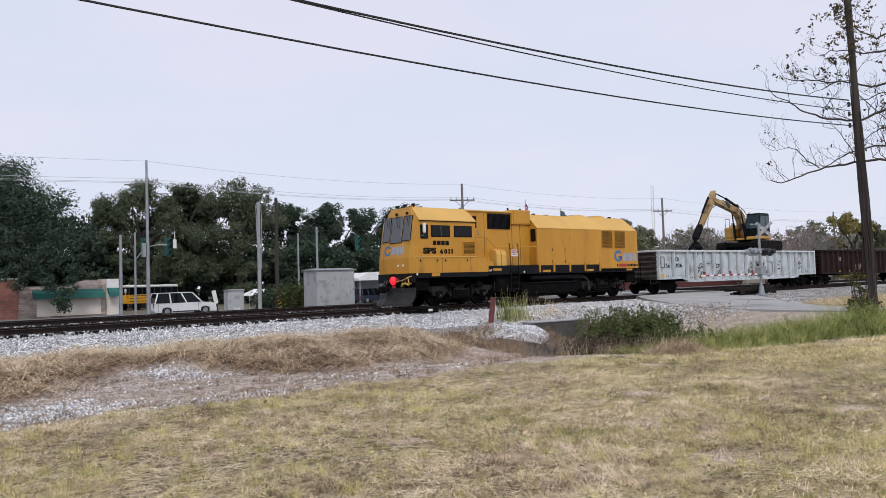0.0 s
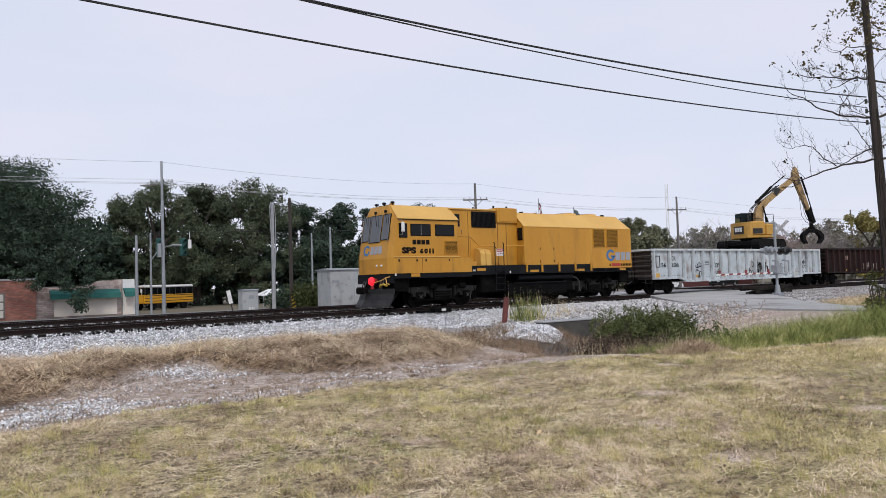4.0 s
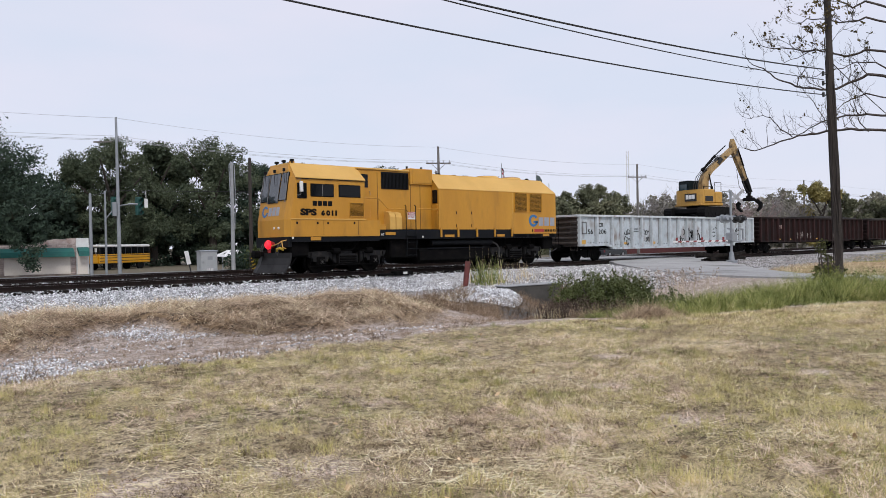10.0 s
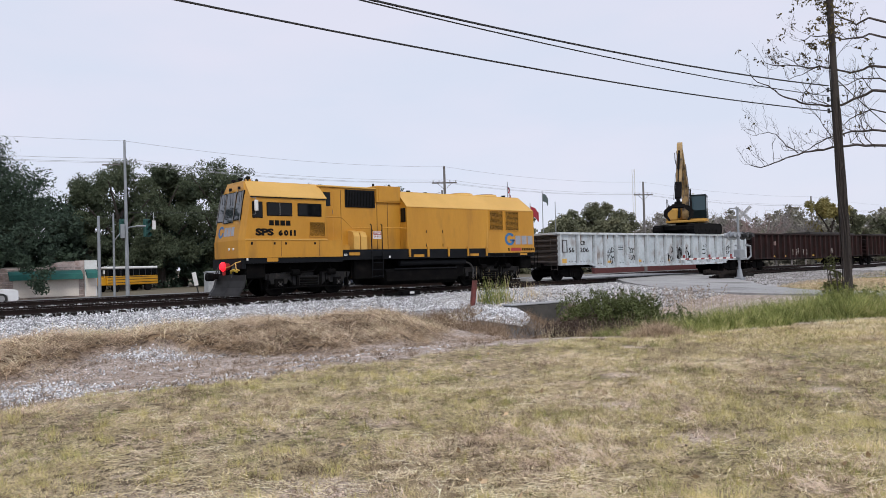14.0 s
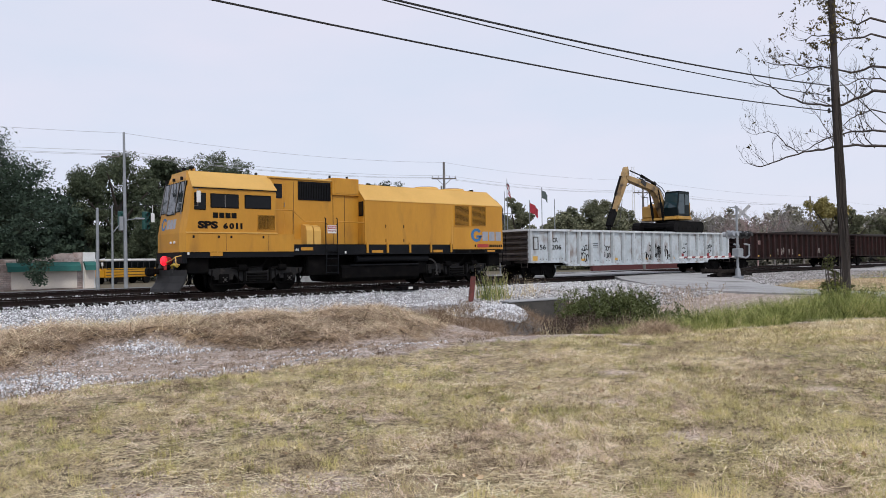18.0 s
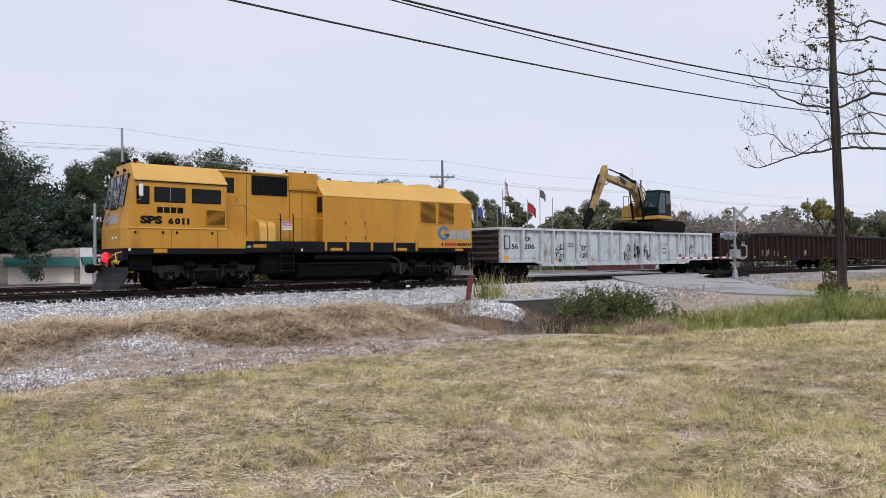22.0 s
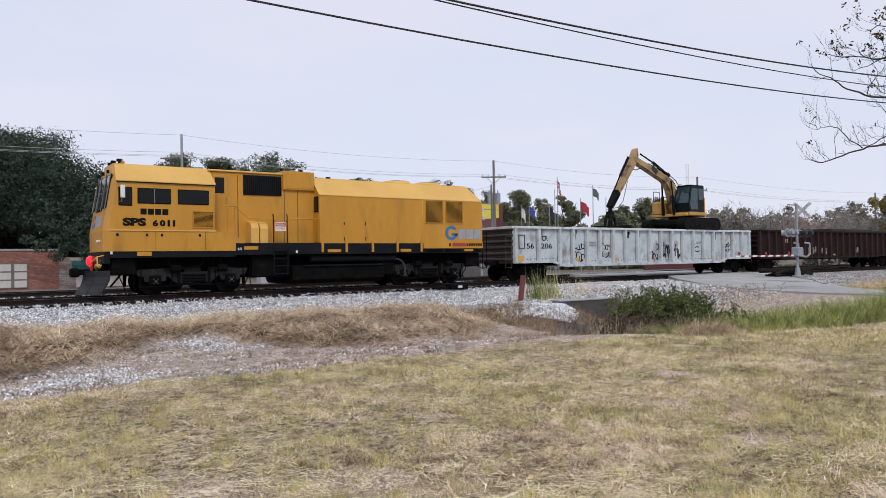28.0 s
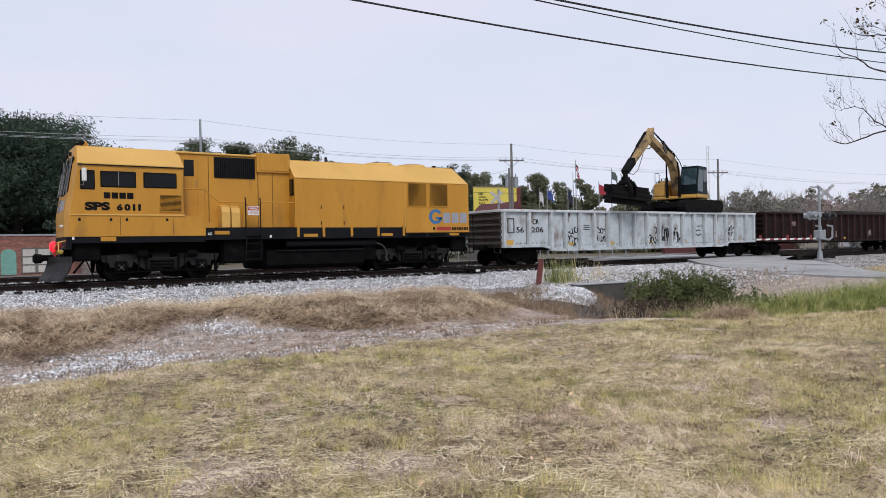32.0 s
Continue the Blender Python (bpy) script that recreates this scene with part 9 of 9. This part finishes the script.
# stones: ballast shoulder, between the rails, gravel by the culvert, loose on the path
OCT = np.array([(1, 0, 0), (-1, 0, 0), (0, 1, 0), (0, -1, 0), (0, 0, 1), (0, 0, -1)], float)
OF = np.array([(0, 2, 4), (2, 1, 4), (1, 3, 4), (3, 0, 4), (2, 0, 5), (1, 2, 5), (3, 1, 5), (0, 3, 5)])


def stones(name, x, y, z, size, label, material=None):
    n = len(x)
    s = size[:, None, None] * g.uniform(0.55, 1.3, (n, 6, 1)) * g.uniform(0.6, 1.2, (n, 1, 3))
    q = g.normal(size=(n, 3, 3))
    q, _ = np.linalg.qr(q)
    v = np.einsum("nij,nkj->nki", q, OCT[None] * s) + np.stack([x, y, z], 1)[:, None, :]
    f = (OF[None] + 6 * np.arange(n)[:, None, None]).reshape(-1, 3)
    ob = mesh_object(name, v.reshape(-1, 3), f, material or M_STONE)
    return tagged(ob, label, "gravel", kind="stuff")


def heap_z(x, y):
    """Top of the gravel heap beside the culvert."""
    return -0.60 - 0.62 * np.maximum(np.hypot(x - 18.75, (y - 19.4) * 0.9) - 0.5, 0)


def shoulder_z(y):
    return np.interp(y, [22.88, 26.33, 26.8, 29.36, 29.83, 31.48], [-0.62, -0.31, -0.265, -0.265, -0.31, -0.62])


n = 66000
x, y = 1 + 31 * g.random(n) ** 1.15, g.uniform(20.6, 26.75, n)
ok = (y > 21.15 + 0.8 * sstep(14, 18, x) + 0.35 * np.sin(x * 1.3) + 0.2 * np.sin(x * 3.7)) & ~((x > 30.5) & (y > 23))
x, y = x[ok], y[ok]
stones("ballast_stones", x, y, np.maximum(shoulder_z(y), ground_z(x, y)) + g.uniform(-0.02, 0.03, len(x)), g.uniform(0.019, 0.042, len(x)), "pale grey crushed ballast stones beside the track")
n = 17000
x, y = 1 + 45 * g.random(n) ** 1.2, np.where(g.random(n) < 0.5, g.uniform(26.75, 29.6, n), g.uniform(30, 37, n))
ok = ~((x > 31.5) & (x < 46))
x, y = x[ok], y[ok]
stones("ballast_stones", x, y, np.where(y < 31.9, shoulder_z(y), np.interp(y, [31.8, 33.45, 33.9, 36.6], [-0.62, -0.31, -0.265, -0.265])) + g.uniform(0.02, 0.085, len(x)), g.uniform(0.03, 0.055, len(x)), "ballast stones between the rails and tracks")
n = 34000
x, y = g.uniform(17.5, 35.5, n), g.uniform(13.0, 26.5, n)
ok = (y > 20.4) | (x < 19.7) | (x > 23.2)
ok &= (x < np.interp(y, [12.5, 16, 20, 24, 26.75], [24.8, 25.8, 29.1, 32.6, 35.4])) & ~((x < 19.7) & (y < 19.3 - 0.5 * (x - 18))) & (y > 19.8 - 1.6 * np.maximum(x - 21.5, 0) + 0.5 * np.sin(x * 3))
x, y = x[ok], y[ok]
stones("gravel", x, y, np.maximum(ground_z(x, y), heap_z(x, y)) + g.uniform(-0.01, 0.03, len(x)), g.uniform(0.03, 0.06, len(x)), "grey gravel round the culvert", M_GREYGRAVEL)
n = 40000
x, y = g.uniform(0.0, 9, n), g.uniform(10.2, 17.0, n)
near = np.exp(-(((x - 2.0) / 1.3) ** 2 + ((y - 12.2 - 0.1 * x) / 0.9) ** 2)) + np.exp(-(((x - 4.9) / 1.1) ** 2 + ((y - 15.3 + 0.5 * (x - 5)) / 0.55) ** 2)) + 0.08
ok = (g.random(n) < near * np.clip(3.0 * patch_noise(x, y, 3.0, 52) - 0.5, 0, 1)) & ~on_lawn(x, y) & (y < straw_edge(x) + 0.1)
x, y = x[ok], y[ok]
stones("gravel", x, y, ground_z(x, y) + 0.008, g.uniform(0.012, 0.030, len(x)), "loose gravel patches on the bare path")

n = 26000
x, y = g.uniform(16.4, 21.0, n), g.uniform(17.6, 21.8, n)
z = np.maximum(ground_z(x, y), heap_z(x, y))
ok = (y < 19.8) & (heap_z(x, y) > ground_z(x, y)) & (heap_z(x, y) > -1.0 + 0.12 * np.sin(3 * x)) | (np.exp(-(((x - 18.7) / 1.4) ** 2 + ((y - 20.4) / 1.2) ** 2)) > 0.3 + 0.5 * g.random(n)) & (x < 19.6)
stones("gravel", x[ok], y[ok], z[ok] + 0.01, g.uniform(0.025, 0.05, int(ok.sum())), "pale stones heaped beside the culvert")

x, y = PEBBLES
stones("pebbles", x, y, ground_z(x, y) + 0.004, g.uniform(0.005, 0.016, len(x)), "small clods and pebbles on worn lawn patches", M_CLOD)

# gravel heap surface at the culvert
bm = bmesh.new()
hx, hy = np.meshgrid(np.linspace(16.2, 21.2, 19), np.linspace(17.4, 19.77, 21))
hz = np.maximum(ground_z(hx, hy) - 0.03, heap_z(hx, hy) - 0.01)
vv = [[bm.verts.new((hx[j, i], hy[j, i], hz[j, i])) for i in range(19)] for j in range(21)]
for j in range(20):
    for i in range(18):
        bm.faces.new((vv[j][i], vv[j][i + 1], vv[j + 1][i + 1], vv[j + 1][i]))
structure("gravel_heap", bm, M_BALLAST, "heap of pale gravel beside the culvert", True)

# tall grass and reeds in the ditch
n = 130000
az, d = np.radians(g.uniform(50, 77, n)), g.uniform(14.0, 24.5, n)
x, y = d * np.sin(az), d * np.cos(az)
deg = np.degrees(az)
ok = (y > lawn_edge(x) + 0.15 + 0.25 * np.sin(x * 3.0)) & (x > 12.6 + 0.3 * np.sin(y * 3)) & (x < np.interp(y, [8, 12.5, 16], [24.4, 24.6, 25.4])) & (deg > 53 - 2.0 * np.sin(d * 2)) & (y < 19.2 - 1.6 * np.maximum(x - 21.5, 0) + 0.4 * np.sin(x * 4)) & (g.random(n) < 0.2 + 1.1 * patch_noise(x, y, 1.5, 60)) & ~(np.hypot(x - PX, y - PY) < 0.4)
x, y = x[ok], y[ok]
tall = np.clip(2.6 * (0.5 * patch_noise(x, y, 1.6, 61) + 0.5 * patch_noise(x, y, 4.5, 62)) - 0.5, 0.22, 1.2) * np.interp(np.degrees(np.arctan2(x, y)), [53, 58, 63, 68], [0.5, 0.62, 0.85, 1.25])
top = 1.22 - np.hypot(x, y) * np.interp(np.degrees(np.arctan2(x, y)), [53, 57, 61, 66, 72], [0.058, 0.054, 0.051, 0.042, 0.042])
hh = g.uniform(0.5, 1.05, len(x)) * tall * np.clip((top - ground_z(x, y)), 0.3, 1.3)
stuff_tris("tall_grass", blades(x, y, ground_z(x, y) - 0.02, hh, g.uniform(0.007, 0.016, len(x)), g.uniform(0.45, 0.99, len(x)) * (0.78 + 0.22 * patch_noise(x, y, 6.0, 66)), g), M_TALL, "tall uncut green grass in the ditch", "grass")
x, y = g.uniform(15, 21, 2600), g.uniform(9.5, 15, 2600)
ok = (patch_noise(x, y, 1.4, 63) > 0.52) & (y > np.maximum(8.9, 12.4 - 1.9 * (x - 13.6))) & (x > 14.8)
x, y = x[ok], y[ok]
stuff_tris("dead_stalks", blades(x, y, ground_z(x, y), g.uniform(0.35, 0.85, len(x)), g.uniform(0.007, 0.013, len(x)), g.uniform(0.05, 0.8, len(x)), g), M_PALE, "dry pale stalks among tall grass", "grass")
cl = np.stack([g.uniform(19.5, 24, 90), g.uniform(13.0, 15.5, 90), g.uniform(-0.35, 0.1, 90)], 1)
v = leaves(cl, np.full(90, 0.1), 12, 0.05, g, 0.5, 2.0)
tagged(mesh_object("reed_heads", v, np.arange(len(v)).reshape(-1, 4), M_REED), "pale pinkish seed heads above the tall grass", "reeds", kind="stuff")
x, y = cl[:, 0], cl[:, 1]
stuff_tris("reed_stems", blades(x, y, ground_z(x, y), cl[:, 2] - ground_z(x, y) + 0.1, np.full(90, 0.014), np.full(90, 0.05), g), M_DRY, "thin reed stems in the ditch", "reeds")


def shrub(cx, cy, rx, ry, z0, z1, material, seed, label, clumps=40, per=120, size=0.06, shoots=0):
    gg = np.random.default_rng(seed)
    t = thing("shrub", pose(cx, cy, z0), label, "shrub")
    bm = bmesh.new()
    for k in range(9):
        a = k * 0.7
        cyl(bm, (0.15 * math.cos(a), 0.15 * math.sin(a), -0.1), (rx * 0.6 * math.cos(a), ry * 0.6 * math.sin(a), (z1 - z0) * 0.75), 0.02, 0.006, 5)
    part("stem", bm, M_TWIG, t)
    d = gg.normal(size=(clumps, 3))
    d /= np.linalg.norm(d, axis=1, keepdims=True)
    d[:, 2] = np.abs(d[:, 2])
    hump = 0.6 + 0.4 * np.sin(3.1 * d[:, 0] + seed) * np.sin(2.3 * d[:, 1] + 2 * seed)
    c = d * (gg.random(clumps) ** 0.4)[:, None] * np.array([rx, ry, (z1 - z0) * 0.9]) * hump[:, None] ** [0.3, 0.3, 1.0]
    rad = gg.uniform(0.18, 0.5, clumps) * min(rx, 1.0)
    v = leaves(c, rad, per, size, gg)
    if shoots:
        q = np.stack([gg.uniform(-rx, rx, shoots), gg.uniform(-ry, ry, shoots), gg.uniform(0.5, 1.0, shoots) * (z1 - z0) * 0.9], 1)
        v = np.vstack([v, leaves(q, gg.uniform(0.06, 0.15, shoots), 22, size, gg, 0.6, 2.4)])
    crown_object("foliage", v, material, t)
    return t


L_BUSH = leaf_mat("ditch_bush_leaves", (0.125, 0.145, 0.055), (0.036, 0.050, 0.021))
L_DEAD = leaf_mat("rotten_vine", (0.125, 0.09, 0.07), (0.055, 0.042, 0.033))
L_VINE = leaf_mat("dead_vine", (0.27, 0.195, 0.14), (0.16, 0.115, 0.08))
for az, d, rx, top, mt, sd, lab in ((50.9, 23.2, 1.1, 0.22, L_BUSH, 81, "dark green bush growing in the ditch"), (52.3, 22.6, 1.3, 0.34, L_BUSH, 82, "dark green bush growing in the ditch"), (53.7, 22.4, 1.1, 0.20, L_BUSH, 83, "dark green bush growing in the ditch"),
                                    (55.4, 21.8, 0.9, -0.2, L_BUSH, 93, "low green bush growing in the ditch"), (52.2, 20.6, 0.8, -0.8, L_VINE, 85, "dead brown creeper at the foot of bushes"),
                                    (49.6, 22.6, 0.9, -0.72, L_DEAD, 94, "dead brown creeper at the foot of bushes"), (50.9, 21.9, 1.0, -0.52, L_DEAD, 95, "dead brown creeper at the foot of bushes"),
                                    (53.6, 20.9, 0.9, -0.55, L_DEAD, 96, "dead brown creeper at the foot of bushes"), (57.0, 20.0, 0.7, -0.35, L_BUSH, 97, "low green bush growing in the ditch"), (58.6, 18.6, 0.6, -0.3, L_BUSH, 98, "low green bush growing in the ditch")):
    p = ray_at(az, d)
    shrub(p.x, p.y, rx, rx * 0.8, -1.1, top, mt, sd, lab, 80, 190, 0.05 if mt == L_BUSH else 0.035, 50)
x, y = 13.1 + g.normal(size=2600) * 0.42, 8.9 + g.normal(size=2600) * 0.3
z = ground_z(x, y) + g.random(2600) * 0.24 * np.exp(-(((x - 13.1) / 0.6) ** 2 + ((y - 8.9) / 0.45) ** 2))
for k, mt in enumerate((M_STRAW, M_BROWN)):
    q = slice(k * 1300, k * 1300 + 1300)
    stuff_tris("straw", blades(x[q], y[q], z[q], g.uniform(0.1, 0.32, 1300), g.uniform(0.006, 0.014, 1300), g.uniform(0.6, 0.99, 1300), g), mt, "heap of raked dry stalks at the lawn edge", "straw")
shrub(PX + 0.7, PY + 0.6, 0.6, 0.5, -0.3, 1.3, leaf_mat("vine_leaves", (0.09, 0.10, 0.035), (0.06, 0.06, 0.03)), 87, "leafy vines climbing round a pole foot", 40, 60, 0.05)
shrub(PX - 0.9, PY - 0.1, 0.8, 0.5, -0.35, 0.9, leaf_mat("yellow_green_sprig", (0.19, 0.20, 0.05), (0.11, 0.12, 0.04)), 88, "sparse yellow-green sapling beside a pole", 14, 24, 0.05)
shrub(PX - 0.3, PY - 0.5, 1.0, 0.6, -0.5, 0.05, L_BUSH, 89, "low green brush at a pole foot", 24, 70, 0.045, 20)

# tall pale weeds standing between the bushes and the grass
x, y = g.normal(size=(2, 260)) * np.array([[1.5], [1.0]]) + np.array([[17.6], [11.6]])
stuff_tris("weeds", blades(x, y, ground_z(x, y), g.uniform(0.4, 1.0, 260), g.uniform(0.008, 0.016, 260), g.uniform(0.03, 0.5, 260), g), M_DRY, "tall pale weeds beside the bushes", "weeds")
x, y = g.uniform(16.0, 22.6, 15000), g.uniform(15.6, 19.4, 15000)
z = np.maximum(ground_z(x, y), heap_z(x, y))
ok = (z < -0.86 + 0.08 * np.sin(x * 4)) & (patch_noise(x, y, 1.5, 172) > 0.3)
x, y, z = x[ok], y[ok], z[ok]
stuff_tris("dead_stalks", blades(x, y, z, g.uniform(0.1, 0.42, len(x)), g.uniform(0.008, 0.02, len(x)), g.uniform(0.35, 0.98, len(x)), g), M_BROWN, "rotten stalks filling the foot of the ditch", "weeds")
# dead weeds before the headwall, dry verge and stones beyond the road
x, y = g.uniform(19.4, 23.2, 2600), g.uniform(17.6, 19.6, 2600)
stuff_tris("dead_stalks", blades(x, y, ground_z(x, y), g.uniform(0.1, 0.5, len(x)), g.uniform(0.008, 0.018, len(x)), g.uniform(0.1, 0.9, len(x)), g), M_BROWN, "dead brown weeds before a concrete headwall", "weeds")
x, y = g.uniform(27.5, 42, 16000), g.uniform(7, 16.5, 16000)
ok = (x > np.interp(y, [7, 12.5, 16, 20], [27.2, 28.6, 32.4, 38])) & (y - 0.2 * (x - 30) < 15.0)
x, y = x[ok], y[ok]
stuff_tris("dry_grass", blades(x, y, ground_z(x, y), g.uniform(0.05, 0.2, len(x)), g.uniform(0.01, 0.02, len(x)), g.uniform(0.3, 0.95, len(x)), g), M_STRAW, "orange dry grass on the verge beyond the road", "grass")
x, y = g.uniform(33, 62, 7000), g.uniform(15.5, 26, 7000)
ok = x > np.interp(y, [16, 20, 24, 26.75], [32.3, 38.2, 43.2, 46.4])
x, y = x[ok], y[ok]
stones("gravel", x, y, np.maximum(ground_z(x, y), shoulder_z(y)) + 0.01, g.uniform(0.025, 0.055, len(x)), "grey gravel between the road and the track", M_DUSTY)

# dark rotten litter on the ground before the gravel heap
for mt, count, lab in ((M_BROWN, 9000, "dark rotten stalks littering the ground by the ditch"), (M_PINK, 2600, "pale stalks littering the ground by the ditch")):
    x, y = g.uniform(12.5, 20.5, count), g.uniform(10.5, 18.4, count)
    ok = (y > lawn_edge(x) + 0.5) & (y > 17.2 - 0.9 * (x - 12.5)) & (y < 18.3 - 0.15 * (x - 16) ** 2) & (patch_noise(x, y, 1.3, 171) > 0.4)
    x, y = x[ok], y[ok]
    stuff_tris("straw", blades(x, y, ground_z(x, y) + 0.01, g.uniform(0.06, 0.3, len(x)), g.uniform(0.008, 0.02, len(x)), g.uniform(0.75, 0.99, len(x)), g), mt, lab, "straw")

# weeds round the rusty post
x, y = g.uniform(19.9, 23.5, 300), g.uniform(20.9, 22.3, 300)
ok = (patch_noise(x, y, 2.5, 70) > 0.42)
x, y = x[ok], y[ok]
stuff_tris("weeds", blades(x, y, ground_z(x, y), g.uniform(0.3, 1.5, len(x)) * np.clip(1.3 - 0.2 * (x - 19.3), 0.5, 1.25), g.uniform(0.010, 0.02, len(x)), g.uniform(0.02, 0.45, len(x)), g), M_DRY, "tall dry weeds beside a rusty post", "weeds")
x, y = g.uniform(19.95, 21.2, 260), g.uniform(21.2, 22.3, 260)
stuff_tris("weeds", blades(x, y, ground_z(x, y), g.uniform(0.3, 1.3, len(x)), g.uniform(0.015, 0.035, len(x)), g.uniform(0.1, 0.6, len(x)), g), M_TALL, "green weeds beside a rusty post", "weeds")
x, y = g.uniform(15.5, 19.2, 1500), g.uniform(19.4, 21.8, 1500)
stuff_tris("dead_stalks", blades(x, y, ground_z(x, y), g.uniform(0.15, 0.5, len(x)), g.uniform(0.012, 0.024, len(x)), g.uniform(0.2, 0.9, len(x)), g), M_BROWN, "dead brown stalks above the ditch", "weeds")


# ---- motion of the train, the excavator and the street ----
TRAIN_T = [0, 2, 3.5, 5.5, 7, 9, 11, 13, 14.5, 16.5, 18, 20, 22, 24, 25.5, 27.5, 29, 30, 31, 32]
TRAIN_X = [0, -0.94, -1.65, -2.62, -3.28, -4.45, -5.6, -6.74, -7.61, -8.75, -9.58, -10.6, -11.57, -12.47, -13.09, -13.97, -14.63, -15.06, -15.54, -16.03]


def train_x(t):
    """Metres rolled along x since the start; the train goes towards -x."""
    return float(np.interp(t, TRAIN_T, TRAIN_X))


def exc_x(t):
    """The excavator crawls forward on the gondola once."""
    return GX0 + train_x(t) + float(np.interp(t, [0, 6.2, 7, 7.5, 8, 8.5, 32], [13.42, 13.42, 13.85, 14.35, 14.75, 15.2, 15.2]))


# seconds, slew, boom and stick angles in degrees
DIG = [(0, -179, 29.5, -50), (0.5, -178, 33, -50), (1, -174.5, 38, -50), (1.5, -169, 44, -62), (2, -158.5, 49.5, -74), (2.5, -139, 52, -72), (2.8, -118, 58, -77), (3, -106, 62, -80), (3.3, -82, 61, -80), (3.5, -63, 59.5, -78.5),
       (4.5, -19, 53, -67), (5.5, -3, 49, -59), (6, -2, 49, -58.5), (7, -5, 48.5, -59.5), (7.5, -4, 50, -60), (8, -3.7, 51.7, -61), (9, -3, 55, -54), (10, -16, 53.7, -63.5), (10.5, -27, 53.8, -66), (11, -40, 54.3, -69), (11.5, -62, 54, -72), (12, -82, 53.5, -74.5)]
DIG += [(12.5, -95, 56, -78), (13, -111, 59.5, -81), (13.5, -136, 60, -73), (14, -154, 58.8, -60), (14.5, -167, 53, -61), (15.5, -175, 42, -60), (16.5, -178, 31, -60), (17, -178.5, 28, -60), (18, -178, 27.5, -60), (20, -178, 27.5, -60), (22, -178, 27, -59),
        (24, -178, 27, -59), (25.5, -178, 28, -58), (27.5, -179, 36.5, -54), (28, -179, 37, -53), (28.5, -178, 37.5, -49), (29, -177, 37, -46), (30, -174, 35, -41), (31, -170, 36.5, -38), (32, -165, 37, -36)]
BOOM_L, STICK_L, FOOT = 4.89, 3.6, Vector((0.6, 0, 1.34))


def dig_poses(psi, b, s):
    """Poses of house, boom, stick and grapple in the excavator's space."""
    turn = pose(0, 0, -0.12, 0, 0, psi)
    foot = turn @ FOOT
    bm_ = Matrix.Translation(foot) @ pose(0, 0, 0, 0, 0, psi) @ pose(0, 0, 0, 0, -b, 0)
    elbow = bm_ @ Vector((BOOM_L, 0, 0))
    st = Matrix.Translation(elbow) @ pose(0, 0, 0, 0, 0, psi) @ pose(0, 0, 0, 0, -s, 0)
    tip = st @ Vector((STICK_L, 0, 0))
    return turn, bm_, st, tip


def motions():
    for ob, x0 in ((loco, 19.17), (gon, GX0), (gon2, GX1), (gon3, GX2), (gon4, GX3)):
        walk(ob, [(t, pose(x0 + x, RAIL_Y, 0)) for t, x in zip(TRAIN_T, TRAIN_X)])
    for w, r in WHEELS:
        at = w.location.copy()
        walk(w, [(t, Matrix.Translation(at) @ pose(0, 0, 0, 0, math.degrees(train_x(t) / r), 0)) for t in range(33)])
    ts = sorted(set(TRAIN_T) | {6.2, 7.5, 8, 8.5})
    walk(exc, [(t, pose(exc_x(t), RAIL_Y, 2.72)) for t in ts])
    rows = {"house": [], "boom": [], "stick": [], "grapple": []}
    held = []
    for t, psi, b, s in DIG:
        turn, bm_, st, tip = dig_poses(psi, b, s)
        rows["house"].append((t, turn)), rows["boom"].append((t, bm_)), rows["stick"].append((t, st))
        yaw = psi + float(np.interp(t, [0, 3.5, 6, 9, 12, 14, 16.5, 25.5, 27.5, 28.5, 30, 31, 32], [7, 7, 33, 124, 113, 95, 60, 40, 28, 28, 26, 58, 56]))
        rows["grapple"].append((t, Matrix.Translation(tip) @ pose(0, 0, 0, 0, 0, yaw)))
        if t >= 28:
            held.append((t, Matrix.Translation(tip + Vector((exc_x(t), RAIL_Y, 2.72 - 1.22))) @ pose(0, 0, 0, 0, 0, yaw - 90) @ pose(0, 0, 0, 0, float(np.interp(t, [30, 31, 32], [0, -5, -6])), 0)))
    for ob, key in ((house, "house"), (boom, "boom"), (stick, "stick"), (grapple, "grapple")):
        walk(ob, rows[key])
    lift = held[0][1].translation
    rest = []
    for t in [t for t in TRAIN_T if t <= 27.5]:
        m = held[0][1].copy()
        m.translation = (lift.x + train_x(t) - train_x(28), RAIL_Y, 2.05)
        rest.append((t, m))
    walk(bundle, rest + [(28.0, Matrix.Translation((0, 0, -0.35)) @ held[0][1])] + held[1:])
    for v, y, head, t0, x0, speed in CARS:
        s = -1 if head else 1
        walk(v, [(t, pose(x0 + s * speed * (t - t0), y, -0.965, 0, 0, head)) for t in range(0, 33, 2)])


motions()
